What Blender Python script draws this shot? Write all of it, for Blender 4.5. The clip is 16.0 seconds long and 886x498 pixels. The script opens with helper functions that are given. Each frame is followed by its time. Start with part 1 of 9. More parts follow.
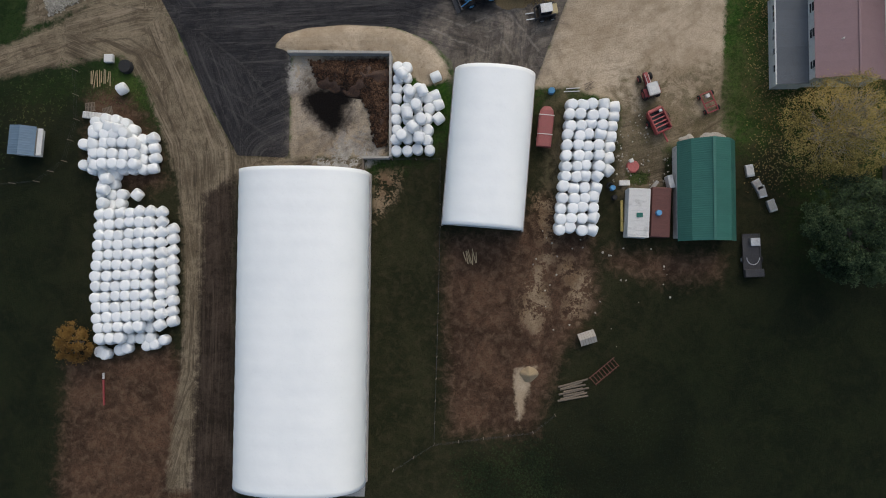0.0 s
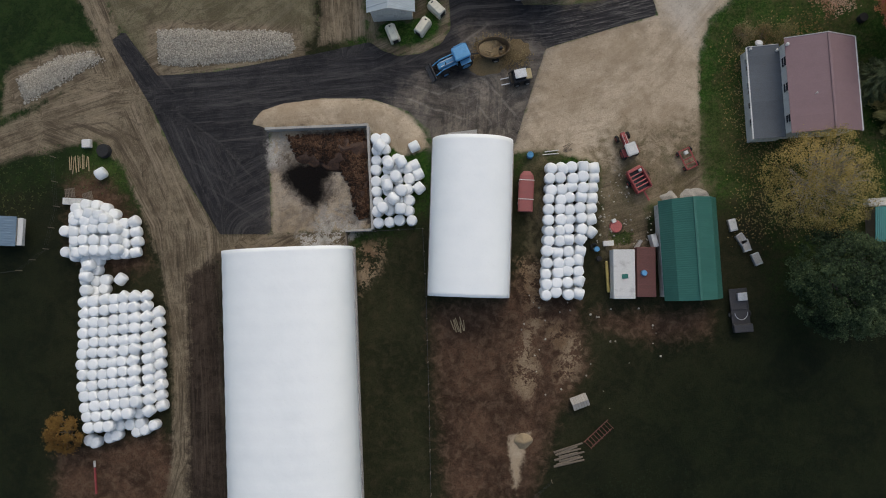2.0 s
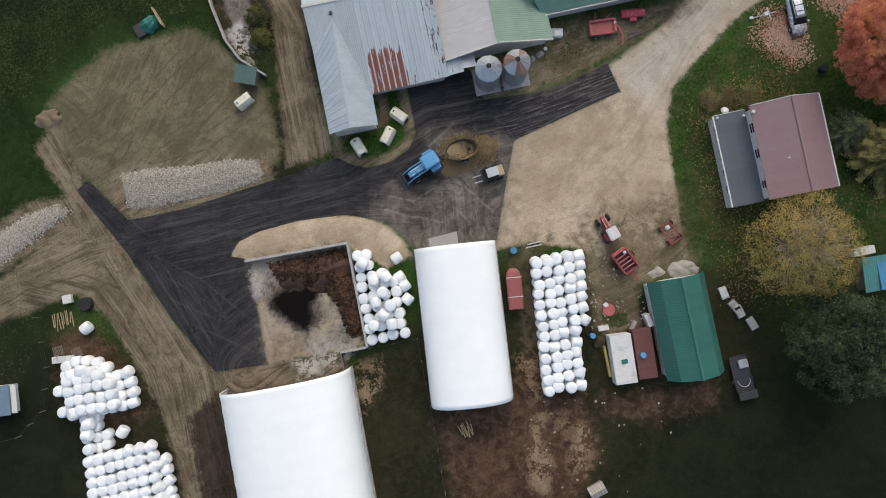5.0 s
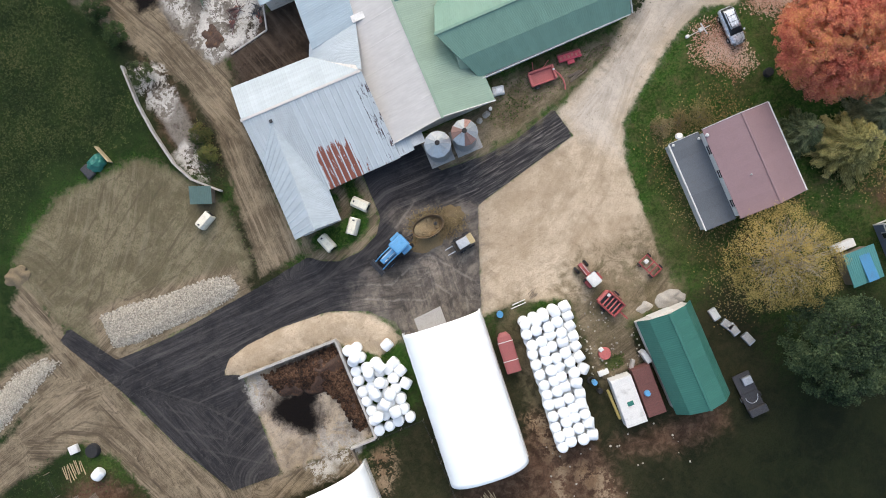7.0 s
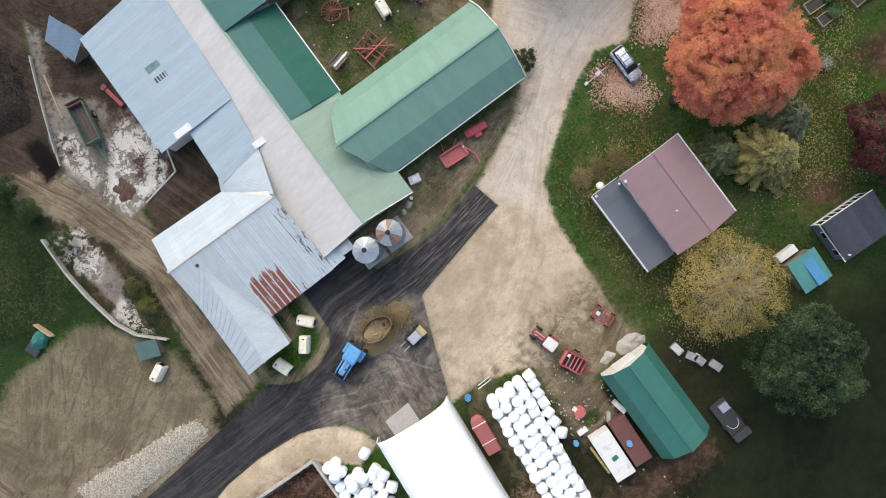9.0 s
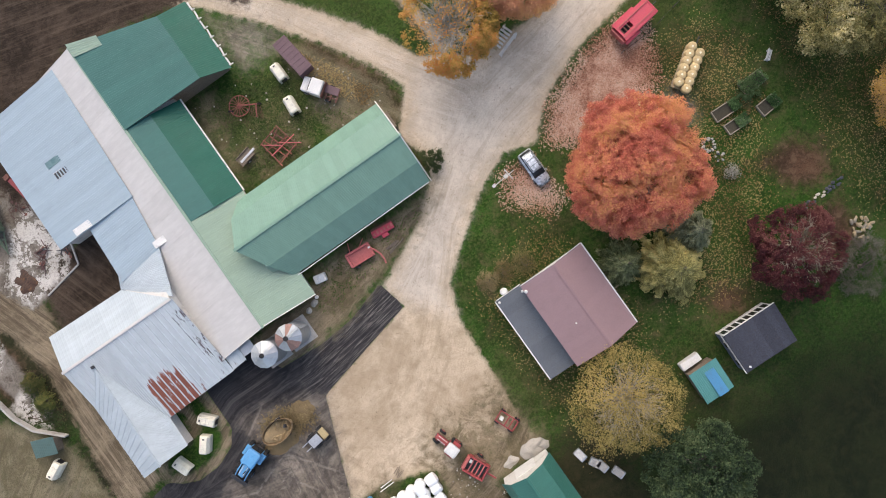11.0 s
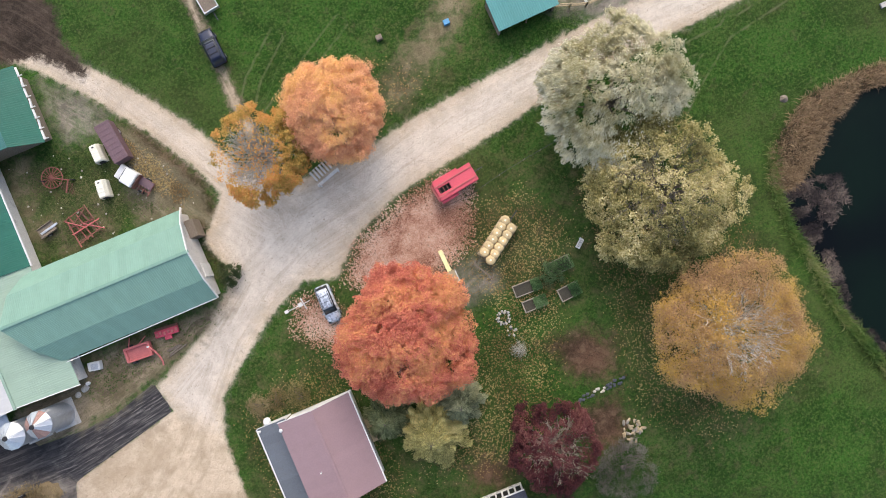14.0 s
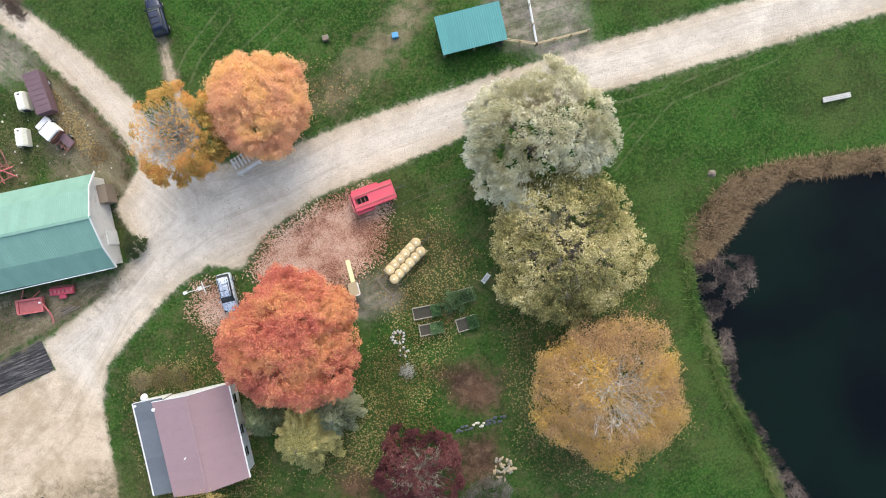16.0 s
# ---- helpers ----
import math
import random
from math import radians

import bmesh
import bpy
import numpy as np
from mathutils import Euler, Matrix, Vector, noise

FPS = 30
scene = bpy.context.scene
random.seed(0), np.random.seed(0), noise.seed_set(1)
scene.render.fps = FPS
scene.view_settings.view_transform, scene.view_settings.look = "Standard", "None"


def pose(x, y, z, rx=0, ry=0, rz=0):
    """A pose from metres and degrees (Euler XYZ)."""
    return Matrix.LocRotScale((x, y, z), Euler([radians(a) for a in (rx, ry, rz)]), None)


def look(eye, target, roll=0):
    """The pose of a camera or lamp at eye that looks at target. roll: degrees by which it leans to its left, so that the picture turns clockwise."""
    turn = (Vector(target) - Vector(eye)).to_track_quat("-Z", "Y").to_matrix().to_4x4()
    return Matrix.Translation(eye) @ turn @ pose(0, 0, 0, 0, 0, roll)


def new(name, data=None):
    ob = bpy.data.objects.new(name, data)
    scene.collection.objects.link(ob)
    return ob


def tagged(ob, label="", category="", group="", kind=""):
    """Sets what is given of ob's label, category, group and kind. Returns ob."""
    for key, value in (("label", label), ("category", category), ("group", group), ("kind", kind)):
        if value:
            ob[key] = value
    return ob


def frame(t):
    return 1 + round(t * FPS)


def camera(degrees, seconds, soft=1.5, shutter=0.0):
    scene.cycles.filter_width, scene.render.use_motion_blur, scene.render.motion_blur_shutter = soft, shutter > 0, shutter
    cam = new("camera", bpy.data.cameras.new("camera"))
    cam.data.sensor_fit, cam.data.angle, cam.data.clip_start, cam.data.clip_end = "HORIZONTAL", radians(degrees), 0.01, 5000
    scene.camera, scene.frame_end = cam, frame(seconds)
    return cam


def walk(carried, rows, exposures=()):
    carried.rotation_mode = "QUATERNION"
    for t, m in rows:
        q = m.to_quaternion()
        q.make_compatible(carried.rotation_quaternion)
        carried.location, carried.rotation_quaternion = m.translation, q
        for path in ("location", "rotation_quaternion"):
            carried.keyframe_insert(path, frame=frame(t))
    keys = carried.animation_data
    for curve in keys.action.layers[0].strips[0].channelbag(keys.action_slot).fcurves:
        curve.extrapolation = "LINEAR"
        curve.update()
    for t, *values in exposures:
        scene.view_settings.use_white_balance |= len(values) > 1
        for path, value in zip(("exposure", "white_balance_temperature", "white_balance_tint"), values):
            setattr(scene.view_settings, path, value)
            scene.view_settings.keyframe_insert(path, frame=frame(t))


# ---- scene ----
cam = camera(70.0, 16.0, soft=1.0)
# seconds, place in metres, turn in degrees of a camera that looks straight down
PATH = [
    (0, 0.14, 0.09, 73.59, 1.83, 2.67, 0.00),
    (0.5, 0.36, 1.18, 73.50, 2.52, 2.49, -0.31),
    (1, 0.98, 2.98, 73.46, 2.61, 2.61, -1.05),
    (1.5, 1.39, 4.76, 73.47, 2.76, 2.62, -2.06),
    (2, 1.75, 6.72, 73.51, 2.74, 2.60, -3.03),
    (2.5, 2.18, 8.92, 73.53, 2.59, 2.60, -3.53),
    (3, 2.67, 11.11, 73.53, 2.43, 2.64, -4.01),
    (3.5, 3.05, 12.96, 73.59, 2.54, 2.63, -4.81),
    (4, 3.36, 15.10, 73.62, 2.38, 2.60, -6.71),
    (4.5, 3.37, 17.37, 73.59, 2.10, 2.34, -9.17),
    (5, 3.71, 19.85, 73.59, 1.66, 2.21, -11.27),
    (5.5, 4.45, 22.34, 73.60, 1.17, 2.20, -13.41),
    (6, 5.66, 24.65, 73.59, 0.77, 2.33, -15.96),
    (6.5, 7.40, 26.56, 73.54, 0.58, 2.62, -19.32),
    (7, 9.01, 28.42, 73.49, 0.41, 2.56, -22.97),
    (7.5, 11.06, 29.95, 73.40, 0.43, 2.55, -26.48),
    (8, 13.39, 31.01, 73.26, 0.71, 2.65, -30.01),
    (8.5, 16.09, 32.64, 73.12, 0.48, 2.48, -33.52),
    (9, 19.44, 33.95, 72.94, 0.26, 2.51, -36.30),
    (9.5, 22.77, 35.33, 72.53, 0.07, 2.27, -37.61),
    (10, 26.03, 36.29, 72.27, 0.18, 1.92, -38.01),
    (10.5, 29.58, 36.92, 72.12, 0.41, 1.65, -37.31),
    (11, 33.76, 37.35, 72.01, 0.59, 1.63, -35.35),
    (11.5, 38.91, 37.67, 71.89, 0.55, 2.01, -31.96),
    (12, 43.32, 38.33, 71.76, 0.55, 1.79, -28.56),
    (12.5, 47.36, 38.89, 71.77, 0.67, 1.26, -27.21),
    (13, 51.86, 39.20, 71.63, 0.76, 1.10, -26.67),
    (13.5, 56.42, 39.51, 71.49, 0.78, 0.95, -25.65),
    (14, 60.42, 40.44, 71.70, 0.58, 0.22, -23.15),
    (14.5, 64.12, 40.72, 71.66, 0.38, 0.05, -20.52),
    (15, 66.87, 41.48, 71.81, -0.35, -0.40, -17.84),
    (15.5, 68.81, 41.41, 71.85, -0.58, -0.63, -15.30),
    (16, 70.14, 41.15, 71.87, -0.74, -0.76, -12.73),
]
EXPOSURES = [(0, 0.08, 6750, 7), (2, 0.0, 6750, 7), (4, 0.12, 6850, 7.5), (6.5, 1.0, 6750, 8.5), (9, 1.08, 6750, 8.5), (11.5, 1.06, 6950, 13), (13, 1.2, 6850, 13), (16, 1.52, 6400, 6.5)]
walk(cam, [(t, pose(x, y, z, rx, ry, rz)) for t, x, y, z, rx, ry, rz in PATH], EXPOSURES)

# ---- sky and sun: a bright overcast afternoon ----
world = bpy.data.worlds.new("sky")
scene.world = world
world.use_nodes = True
sky = world.node_tree.nodes.new("ShaderNodeTexSky")
sky.sky_type, sky.sun_disc = "NISHITA", False
sky.sun_elevation, sky.sun_rotation = radians(42), radians(20)
sky.air_density, sky.dust_density, sky.ozone_density = 1.0, 3.0, 1.2
world.node_tree.links.new(sky.outputs[0], world.node_tree.nodes["Background"].inputs[0])
world.node_tree.nodes["Background"].inputs[1].default_value = 0.131
lamp = bpy.data.lights.new("sun", "SUN")
lamp.energy, lamp.angle, lamp.color = 0.62, radians(75), (1.0, 0.97, 0.93)
sun = new("sun", lamp)
sun.matrix_world = look((30, 100, 90), (10, 45, 0))


# ---- materials ----
def mat(name):
    m = bpy.data.materials.new(name)
    m.use_nodes = True
    return m, m.node_tree.nodes, m.node_tree.links, m.node_tree.nodes["Principled BSDF"]


def tex_noise(n, l, scale, detail=4.0, rough=0.6, vector=None, warp=0.0):
    t = n.new("ShaderNodeTexNoise")
    t.inputs["Scale"].default_value, t.inputs["Detail"].default_value = scale, detail
    t.inputs["Roughness"].default_value, t.inputs["Distortion"].default_value = rough, warp
    if vector:
        l.new(vector, t.inputs["Vector"])
    return t.outputs[0]


def mixed(n, l, fac, a, b, mode="MIX"):
    x = n.new("ShaderNodeMix")
    x.data_type, x.blend_type = "RGBA", mode
    for socket, value in ((x.inputs[0], fac), (x.inputs[6], a), (x.inputs[7], b)):
        if isinstance(value, (int, float)):
            socket.default_value = value
        elif isinstance(value, tuple):
            socket.default_value = (*value, 1)
        else:
            l.new(value, socket)
    return x.outputs[2]


def ranged(n, l, value, a, b, lo=0.0, hi=1.0, smooth=True):
    r = n.new("ShaderNodeMapRange")
    r.interpolation_type = "SMOOTHSTEP" if smooth else "LINEAR"
    for k, v in zip(("From Min", "From Max", "To Min", "To Max"), (a, b, lo, hi)):
        r.inputs[k].default_value = v
    l.new(value, r.inputs["Value"])
    return r.outputs[0]


def calc(n, l, op, a, b):
    x = n.new("ShaderNodeMath")
    x.operation = op
    for socket, value in zip(x.inputs, (a, b)):
        if isinstance(value, (int, float)):
            socket.default_value = value
        else:
            l.new(value, socket)
    return x.outputs[0]


def bumped(n, l, bsdf, height, strength=0.3, distance=0.02):
    b = n.new("ShaderNodeBump")
    b.inputs["Strength"].default_value, b.inputs["Distance"].default_value = strength, distance
    l.new(height, b.inputs["Height"])
    l.new(b.outputs[0], bsdf.inputs["Normal"])


def place(n):
    return n.new("ShaderNodeNewGeometry").outputs["Position"]


def surface(name, colour, rough=0.6, metal=0.0, vary=0.25, scale=1.5, dirt=(0.12, 0.1, 0.08), dirty=0.25, bump=0.15, fine=14.0, spec=0.4):
    """Painted metal, wood, rubber, plastic: grain, stains of dirt and a little relief."""
    m, n, l, b = mat(name)
    p = place(n)
    big, small = tex_noise(n, l, scale, 5, 0.65, p), tex_noise(n, l, fine, 4, 0.6, p)
    dark = tuple(c * (1 - vary) for c in colour)
    light = tuple(min(1, c * (1 + vary * 0.6)) for c in colour)
    base = mixed(n, l, ranged(n, l, small, 0.3, 0.7), dark, light)
    base = mixed(n, l, calc(n, l, "MULTIPLY", ranged(n, l, big, 0.52, 0.75), dirty), base, dirt)
    info = n.new("ShaderNodeObjectInfo")
    shade = ranged(n, l, info.outputs["Random"], 0, 1, 1 - vary * 0.5, 1 + vary * 0.2, False)
    tone = n.new("ShaderNodeHueSaturation")
    l.new(base, tone.inputs["Color"]), l.new(shade, tone.inputs["Value"])
    l.new(tone.outputs[0], b.inputs["Base Color"])
    l.new(ranged(n, l, big, 0.3, 0.8, max(0.05, rough - 0.12), min(1, rough + 0.15), False), b.inputs["Roughness"])
    b.inputs["Metallic"].default_value = metal
    b.inputs["Specular IOR Level"].default_value = spec
    bumped(n, l, b, small, bump)
    return m


def leafy(name, colours, rough=0.6):
    """Leaves: every leaf clump takes its own shade between the colours, and the crown drifts between them in patches."""
    m, n, l, b = mat(name)
    own = n.new("ShaderNodeNewGeometry").outputs["Random Per Island"]
    drift = ranged(n, l, tex_noise(n, l, 0.2, 4, 0.62, place(n)), 0.36, 0.64)
    key = ranged(n, l, calc(n, l, "ADD", calc(n, l, "MULTIPLY", own, 0.5), calc(n, l, "MULTIPLY", drift, 0.5)), 0.14, 0.86, 0, 1, False)
    ramp = n.new("ShaderNodeValToRGB")
    while len(ramp.color_ramp.elements) < len(colours):
        ramp.color_ramp.elements.new(0.5)
    for k, (e, c) in enumerate(zip(ramp.color_ramp.elements, colours)):
        e.position, e.color = k / (len(colours) - 1), (*c, 1)
    l.new(key, ramp.inputs[0])
    l.new(ramp.outputs[0], b.inputs["Base Color"])
    b.inputs["Roughness"].default_value = rough
    b.inputs["Specular IOR Level"].default_value = 0.25
    through_leaf = n.new("ShaderNodeBsdfTranslucent")
    l.new(ramp.outputs[0], through_leaf.inputs["Color"])
    mix = n.new("ShaderNodeMixShader")
    mix.inputs[0].default_value = 0.38
    l.new(b.outputs[0], mix.inputs[1]), l.new(through_leaf.outputs[0], mix.inputs[2])
    l.new(mix.outputs[0], n["Material Output"].inputs["Surface"])
    return m


AREAS = ("asphalt", "sand", "road", "dirt", "mud", "soil", "paddock", "litter", "concrete", "vignette_scrub", "olive", "lime", "dust", "dry", "worn", "crust", "slurry", "meadow", "scuff")


def ground_material():
    m, n, l, b = mat("ground_surface")
    p = place(n)
    huge, wide = tex_noise(n, l, 0.035, 4, 0.6, p), tex_noise(n, l, 0.2, 6, 0.7, p, 0.4)
    mid, fine = tex_noise(n, l, 1.1, 6, 0.7, p, 0.5), tex_noise(n, l, 6.5, 5, 0.75, p)
    grit, blot = tex_noise(n, l, 22.0, 3, 0.7, p), tex_noise(n, l, 0.55, 6, 0.75, p, 0.45)
    # wheel ruts: streaks along the ways that the tractors take
    flow = n.new("ShaderNodeAttribute")
    flow.attribute_name = "flow"
    lay = n.new("ShaderNodeMapping")
    lay.inputs["Scale"].default_value = (1.0, 0.05, 1.0)
    l.new(flow.outputs["Vector"], lay.inputs[0])
    rut = tex_noise(n, l, 1.3, 5, 0.7, lay.outputs[0], 0.6)
    thin = tex_noise(n, l, 6.0, 4, 0.7, lay.outputs[0], 1.0)
    # single wheel marks, two lines a wheelbase apart
    track = n.new("ShaderNodeAttribute")
    track.attribute_name = "mark"
    wander = calc(n, l, "ADD", track.outputs["Fac"], calc(n, l, "MULTIPLY", calc(n, l, "SUBTRACT", mid, 0.5), 0.35))
    off = calc(n, l, "ABSOLUTE", calc(n, l, "SUBTRACT", calc(n, l, "ABSOLUTE", wander, 0.0), 0.85), 0.0)
    mark = calc(n, l, "MULTIPLY", ranged(n, l, off, 0.2, 0.05), ranged(n, l, blot, 0.36, 0.56))

    def tone(lo, hi, speck=None, amount=0.5, speckle=1.0):
        c = mixed(n, l, ranged(n, l, wide, 0.38, 0.62), lo, hi)
        c = mixed(n, l, calc(n, l, "MULTIPLY", ranged(n, l, fine, 0.46, 0.66), 0.6 * speckle), c, tuple(v * 0.5 for v in lo))
        c = mixed(n, l, calc(n, l, "MULTIPLY", ranged(n, l, grit, 0.55, 0.7), 0.4 * speckle), c, tuple(min(1, v * 1.45) for v in hi))
        if speck:
            c = mixed(n, l, calc(n, l, "MULTIPLY", ranged(n, l, mid, 0.43, 0.7), amount), c, speck)
        return c

    def edge(area, soft, rag):
        a = n.new("ShaderNodeAttribute")
        a.attribute_name = area
        wob = calc(n, l, "MULTIPLY", calc(n, l, "SUBTRACT", mid, 0.5), rag * 2)
        wob2 = calc(n, l, "MULTIPLY", calc(n, l, "SUBTRACT", fine, 0.5), rag * 0.8)
        d = calc(n, l, "ADD", a.outputs["Fac"], calc(n, l, "ADD", wob, wob2))
        return ranged(n, l, d, -soft, soft)

    tuft = tex_noise(n, l, 3.2, 5, 0.75, p, 0.6)
    col = tone((0.015, 0.05, 0.006), (0.031, 0.093, 0.012), (0.05, 0.068, 0.02), 0.45)
    col = mixed(n, l, calc(n, l, "MULTIPLY", ranged(n, l, tuft, 0.5, 0.6), 0.62), col, (0.078, 0.118, 0.026))
    col = mixed(n, l, calc(n, l, "MULTIPLY", ranged(n, l, tuft, 0.47, 0.38), 0.65), col, (0.011, 0.024, 0.004))
    col = mixed(n, l, calc(n, l, "MULTIPLY", ranged(n, l, huge, 0.47, 0.62), 0.38), col, tone((0.05, 0.05, 0.018), (0.085, 0.08, 0.03)))
    col = mixed(n, l, calc(n, l, "MULTIPLY", ranged(n, l, blot, 0.56, 0.68), 0.38), col, (0.085, 0.068, 0.036))
    col = mixed(n, l, calc(n, l, "MULTIPLY", mark, 0.5), col, (0.13, 0.135, 0.065))
    straw = tone((0.06, 0.05, 0.022), (0.12, 0.095, 0.048), (0.17, 0.115, 0.062), 0.5)
    for area, soft, rag, colour in (
        # olive: dull grass, its colour taken darker for the lens vignette
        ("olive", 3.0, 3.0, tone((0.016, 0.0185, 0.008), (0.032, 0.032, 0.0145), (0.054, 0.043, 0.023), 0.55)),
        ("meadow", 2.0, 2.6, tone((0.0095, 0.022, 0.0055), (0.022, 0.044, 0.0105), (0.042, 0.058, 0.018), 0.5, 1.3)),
        # rough grass painted near-black: the lens vignette is put into its colour
        ("vignette_scrub", 9.0, 4.0, tone((0.0075, 0.0115, 0.005), (0.0145, 0.0195, 0.0078), (0.024, 0.024, 0.0105))),
        ("soil", 1.4, 2.2, tone((0.044, 0.025, 0.0155), (0.113, 0.064, 0.039), (0.175, 0.118, 0.077), 0.55, 1.2)),
        ("paddock", 0.7, 1.6, tone((0.132, 0.112, 0.066), (0.226, 0.192, 0.12), (0.086, 0.085, 0.042), 0.6, 1.2)),
        ("dirt", 0.5, 1.2, tone((0.15, 0.117, 0.076), (0.29, 0.232, 0.155), (0.1, 0.079, 0.05), 0.5)),
        ("sand", 0.3, 0.7, tone((0.45, 0.355, 0.245), (0.63, 0.52, 0.385), (0.35, 0.27, 0.18), 0.5, 0.6)),
        ("road", 1.6, 1.4, tone((0.5, 0.436, 0.356), (0.64, 0.57, 0.476), (0.4, 0.345, 0.28), 0.4, 0.4)),
        ("litter", 1.2, 2.2, tone((0.115, 0.062, 0.038), (0.29, 0.18, 0.12), (0.075, 0.07, 0.03), 0.75)),
        ("concrete", 0.3, 0.8, tone((0.17, 0.145, 0.115), (0.24, 0.215, 0.185), (0.07, 0.053, 0.037), 0.9)),
        ("mud", 0.6, 1.4, tone((0.026, 0.0185, 0.0135), (0.066, 0.047, 0.034), (0.105, 0.078, 0.057), 0.4)),
        ("asphalt", 0.05, 0.16, tone((0.026, 0.0252, 0.0278), (0.048, 0.0455, 0.0475), (0.063, 0.058, 0.054), 0.35, 0.6)),
    ):
        if area in ("sand", "road", "dirt", "paddock", "mud", "asphalt"):
            pale, deep, much = {"asphalt": ((0.11, 0.102, 0.096), (0.015, 0.0145, 0.016), 0.5), "paddock": ((0.25, 0.21, 0.15), (0.085, 0.07, 0.045), 0.3), "mud": ((0.12, 0.09, 0.065), (0.022, 0.016, 0.011), 0.4), "sand": ((0.62, 0.51, 0.38), (0.31, 0.235, 0.155), 0.24), "road": ((0.67, 0.61, 0.525), (0.36, 0.295, 0.225), 0.36)}.get(area, ((0.32, 0.255, 0.18), (0.065, 0.05, 0.034), 0.68))
            colour = mixed(n, l, calc(n, l, "MULTIPLY", ranged(n, l, rut, 0.52, 0.64), much), colour, pale)
            colour = mixed(n, l, calc(n, l, "MULTIPLY", ranged(n, l, rut, 0.47, 0.37), much), colour, deep)
            colour = mixed(n, l, calc(n, l, "MULTIPLY", ranged(n, l, thin, 0.5, 0.4), much * (0.3 if area in ("sand", "road") else 0.6)), colour, deep)
            colour = mixed(n, l, calc(n, l, "MULTIPLY", ranged(n, l, thin, 0.55, 0.64), much * (0.3 if area in ("sand", "road") else 0.6)), colour, pale)
            colour = mixed(n, l, calc(n, l, "MULTIPLY", mark, {"asphalt": 0.22, "road": 0.16, "sand": 0.2}.get(area, 0.55)), colour, (0.13, 0.12, 0.11) if area == "asphalt" else deep)
        if area == "olive":
            col = mixed(n, l, calc(n, l, "MULTIPLY", edge("dry", 4.0, 4.0), ranged(n, l, calc(n, l, "ADD", calc(n, l, "MULTIPLY", blot, 0.6), calc(n, l, "MULTIPLY", tuft, 0.4)), 0.44, 0.62, 0.08, 0.65)), col, straw)
        if area in ("sand", "road"):
            colour = mixed(n, l, calc(n, l, "MULTIPLY", ranged(n, l, blot, 0.5, 0.68), 0.42 if area == "sand" else 0.16), colour, (0.3, 0.225, 0.15))
            colour = mixed(n, l, calc(n, l, "MULTIPLY", ranged(n, l, huge, 0.45, 0.6), 0.45 if area == "sand" else 0.12), colour, (0.36, 0.27, 0.175))
            colour = mixed(n, l, calc(n, l, "MULTIPLY", ranged(n, l, tuft, 0.6, 0.66), 0.55), colour, (0.17, 0.125, 0.08))
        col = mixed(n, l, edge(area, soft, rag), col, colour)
    # dried slurry and lime on concrete, sand carried onto the asphalt
    patch = ranged(n, l, calc(n, l, "ADD", calc(n, l, "MULTIPLY", blot, 0.7), calc(n, l, "MULTIPLY", tuft, 0.3)), 0.485, 0.503)
    col = mixed(n, l, calc(n, l, "MULTIPLY", edge("lime", 0.6, 1.2), patch), col, tone((0.44, 0.41, 0.36), (0.62, 0.59, 0.54)))
    col = mixed(n, l, calc(n, l, "MULTIPLY", edge("lime", 0.6, 1.2), ranged(n, l, wide, 0.45, 0.36)), col, (0.03, 0.022, 0.016))
    col = mixed(n, l, calc(n, l, "MULTIPLY", edge("dust", 1.6, 2.0), ranged(n, l, calc(n, l, "ADD", calc(n, l, "MULTIPLY", blot, 0.6), calc(n, l, "MULTIPLY", rut, 0.4)), 0.4, 0.6, 0.32, 0.92)), col, tone((0.19, 0.16, 0.127), (0.36, 0.305, 0.245), (0.085, 0.075, 0.066), 0.55, 0.6))
    col = mixed(n, l, calc(n, l, "MULTIPLY", edge("scuff", 1.0, 1.2), calc(n, l, "MULTIPLY", ranged(n, l, thin, 0.48, 0.68), 0.42)), col, (0.34, 0.31, 0.28))
    col = mixed(n, l, calc(n, l, "MULTIPLY", edge("worn", 1.8, 2.4), ranged(n, l, blot, 0.4, 0.56, 0.35, 0.92)), col, tone((0.13, 0.105, 0.06), (0.27, 0.21, 0.135), (0.075, 0.08, 0.03), 0.5))
    col = mixed(n, l, calc(n, l, "MULTIPLY", calc(n, l, "MULTIPLY", mark, edge("dust", 1.6, 1.0)), calc(n, l, "MULTIPLY", edge("asphalt", 0.1, 0.1), 0.3)), col, (0.4, 0.36, 0.31))
    # broken crusts of dry sand over soil, black slurry on the pit floor
    col = mixed(n, l, calc(n, l, "MULTIPLY", edge("crust", 0.7, 1.6), ranged(n, l, calc(n, l, "ADD", calc(n, l, "MULTIPLY", blot, 0.6), calc(n, l, "MULTIPLY", tuft, 0.4)), 0.475, 0.51)), col, tone((0.19, 0.12, 0.068), (0.34, 0.255, 0.165), (0.11, 0.068, 0.04), 0.45))
    col = mixed(n, l, edge("slurry", 0.55, 0.8), col, (0.006, 0.0045, 0.0042))
    l.new(col, b.inputs["Base Color"])
    b.inputs["Roughness"].default_value = 0.9
    b.inputs["Specular IOR Level"].default_value = 0.12
    bumped(n, l, b, calc(n, l, "ADD", calc(n, l, "MULTIPLY", fine, 0.8), calc(n, l, "ADD", calc(n, l, "MULTIPLY", grit, 0.4), calc(n, l, "ADD", mid, calc(n, l, "MULTIPLY", rut, 0.8)))), 0.8, 0.14)
    return m


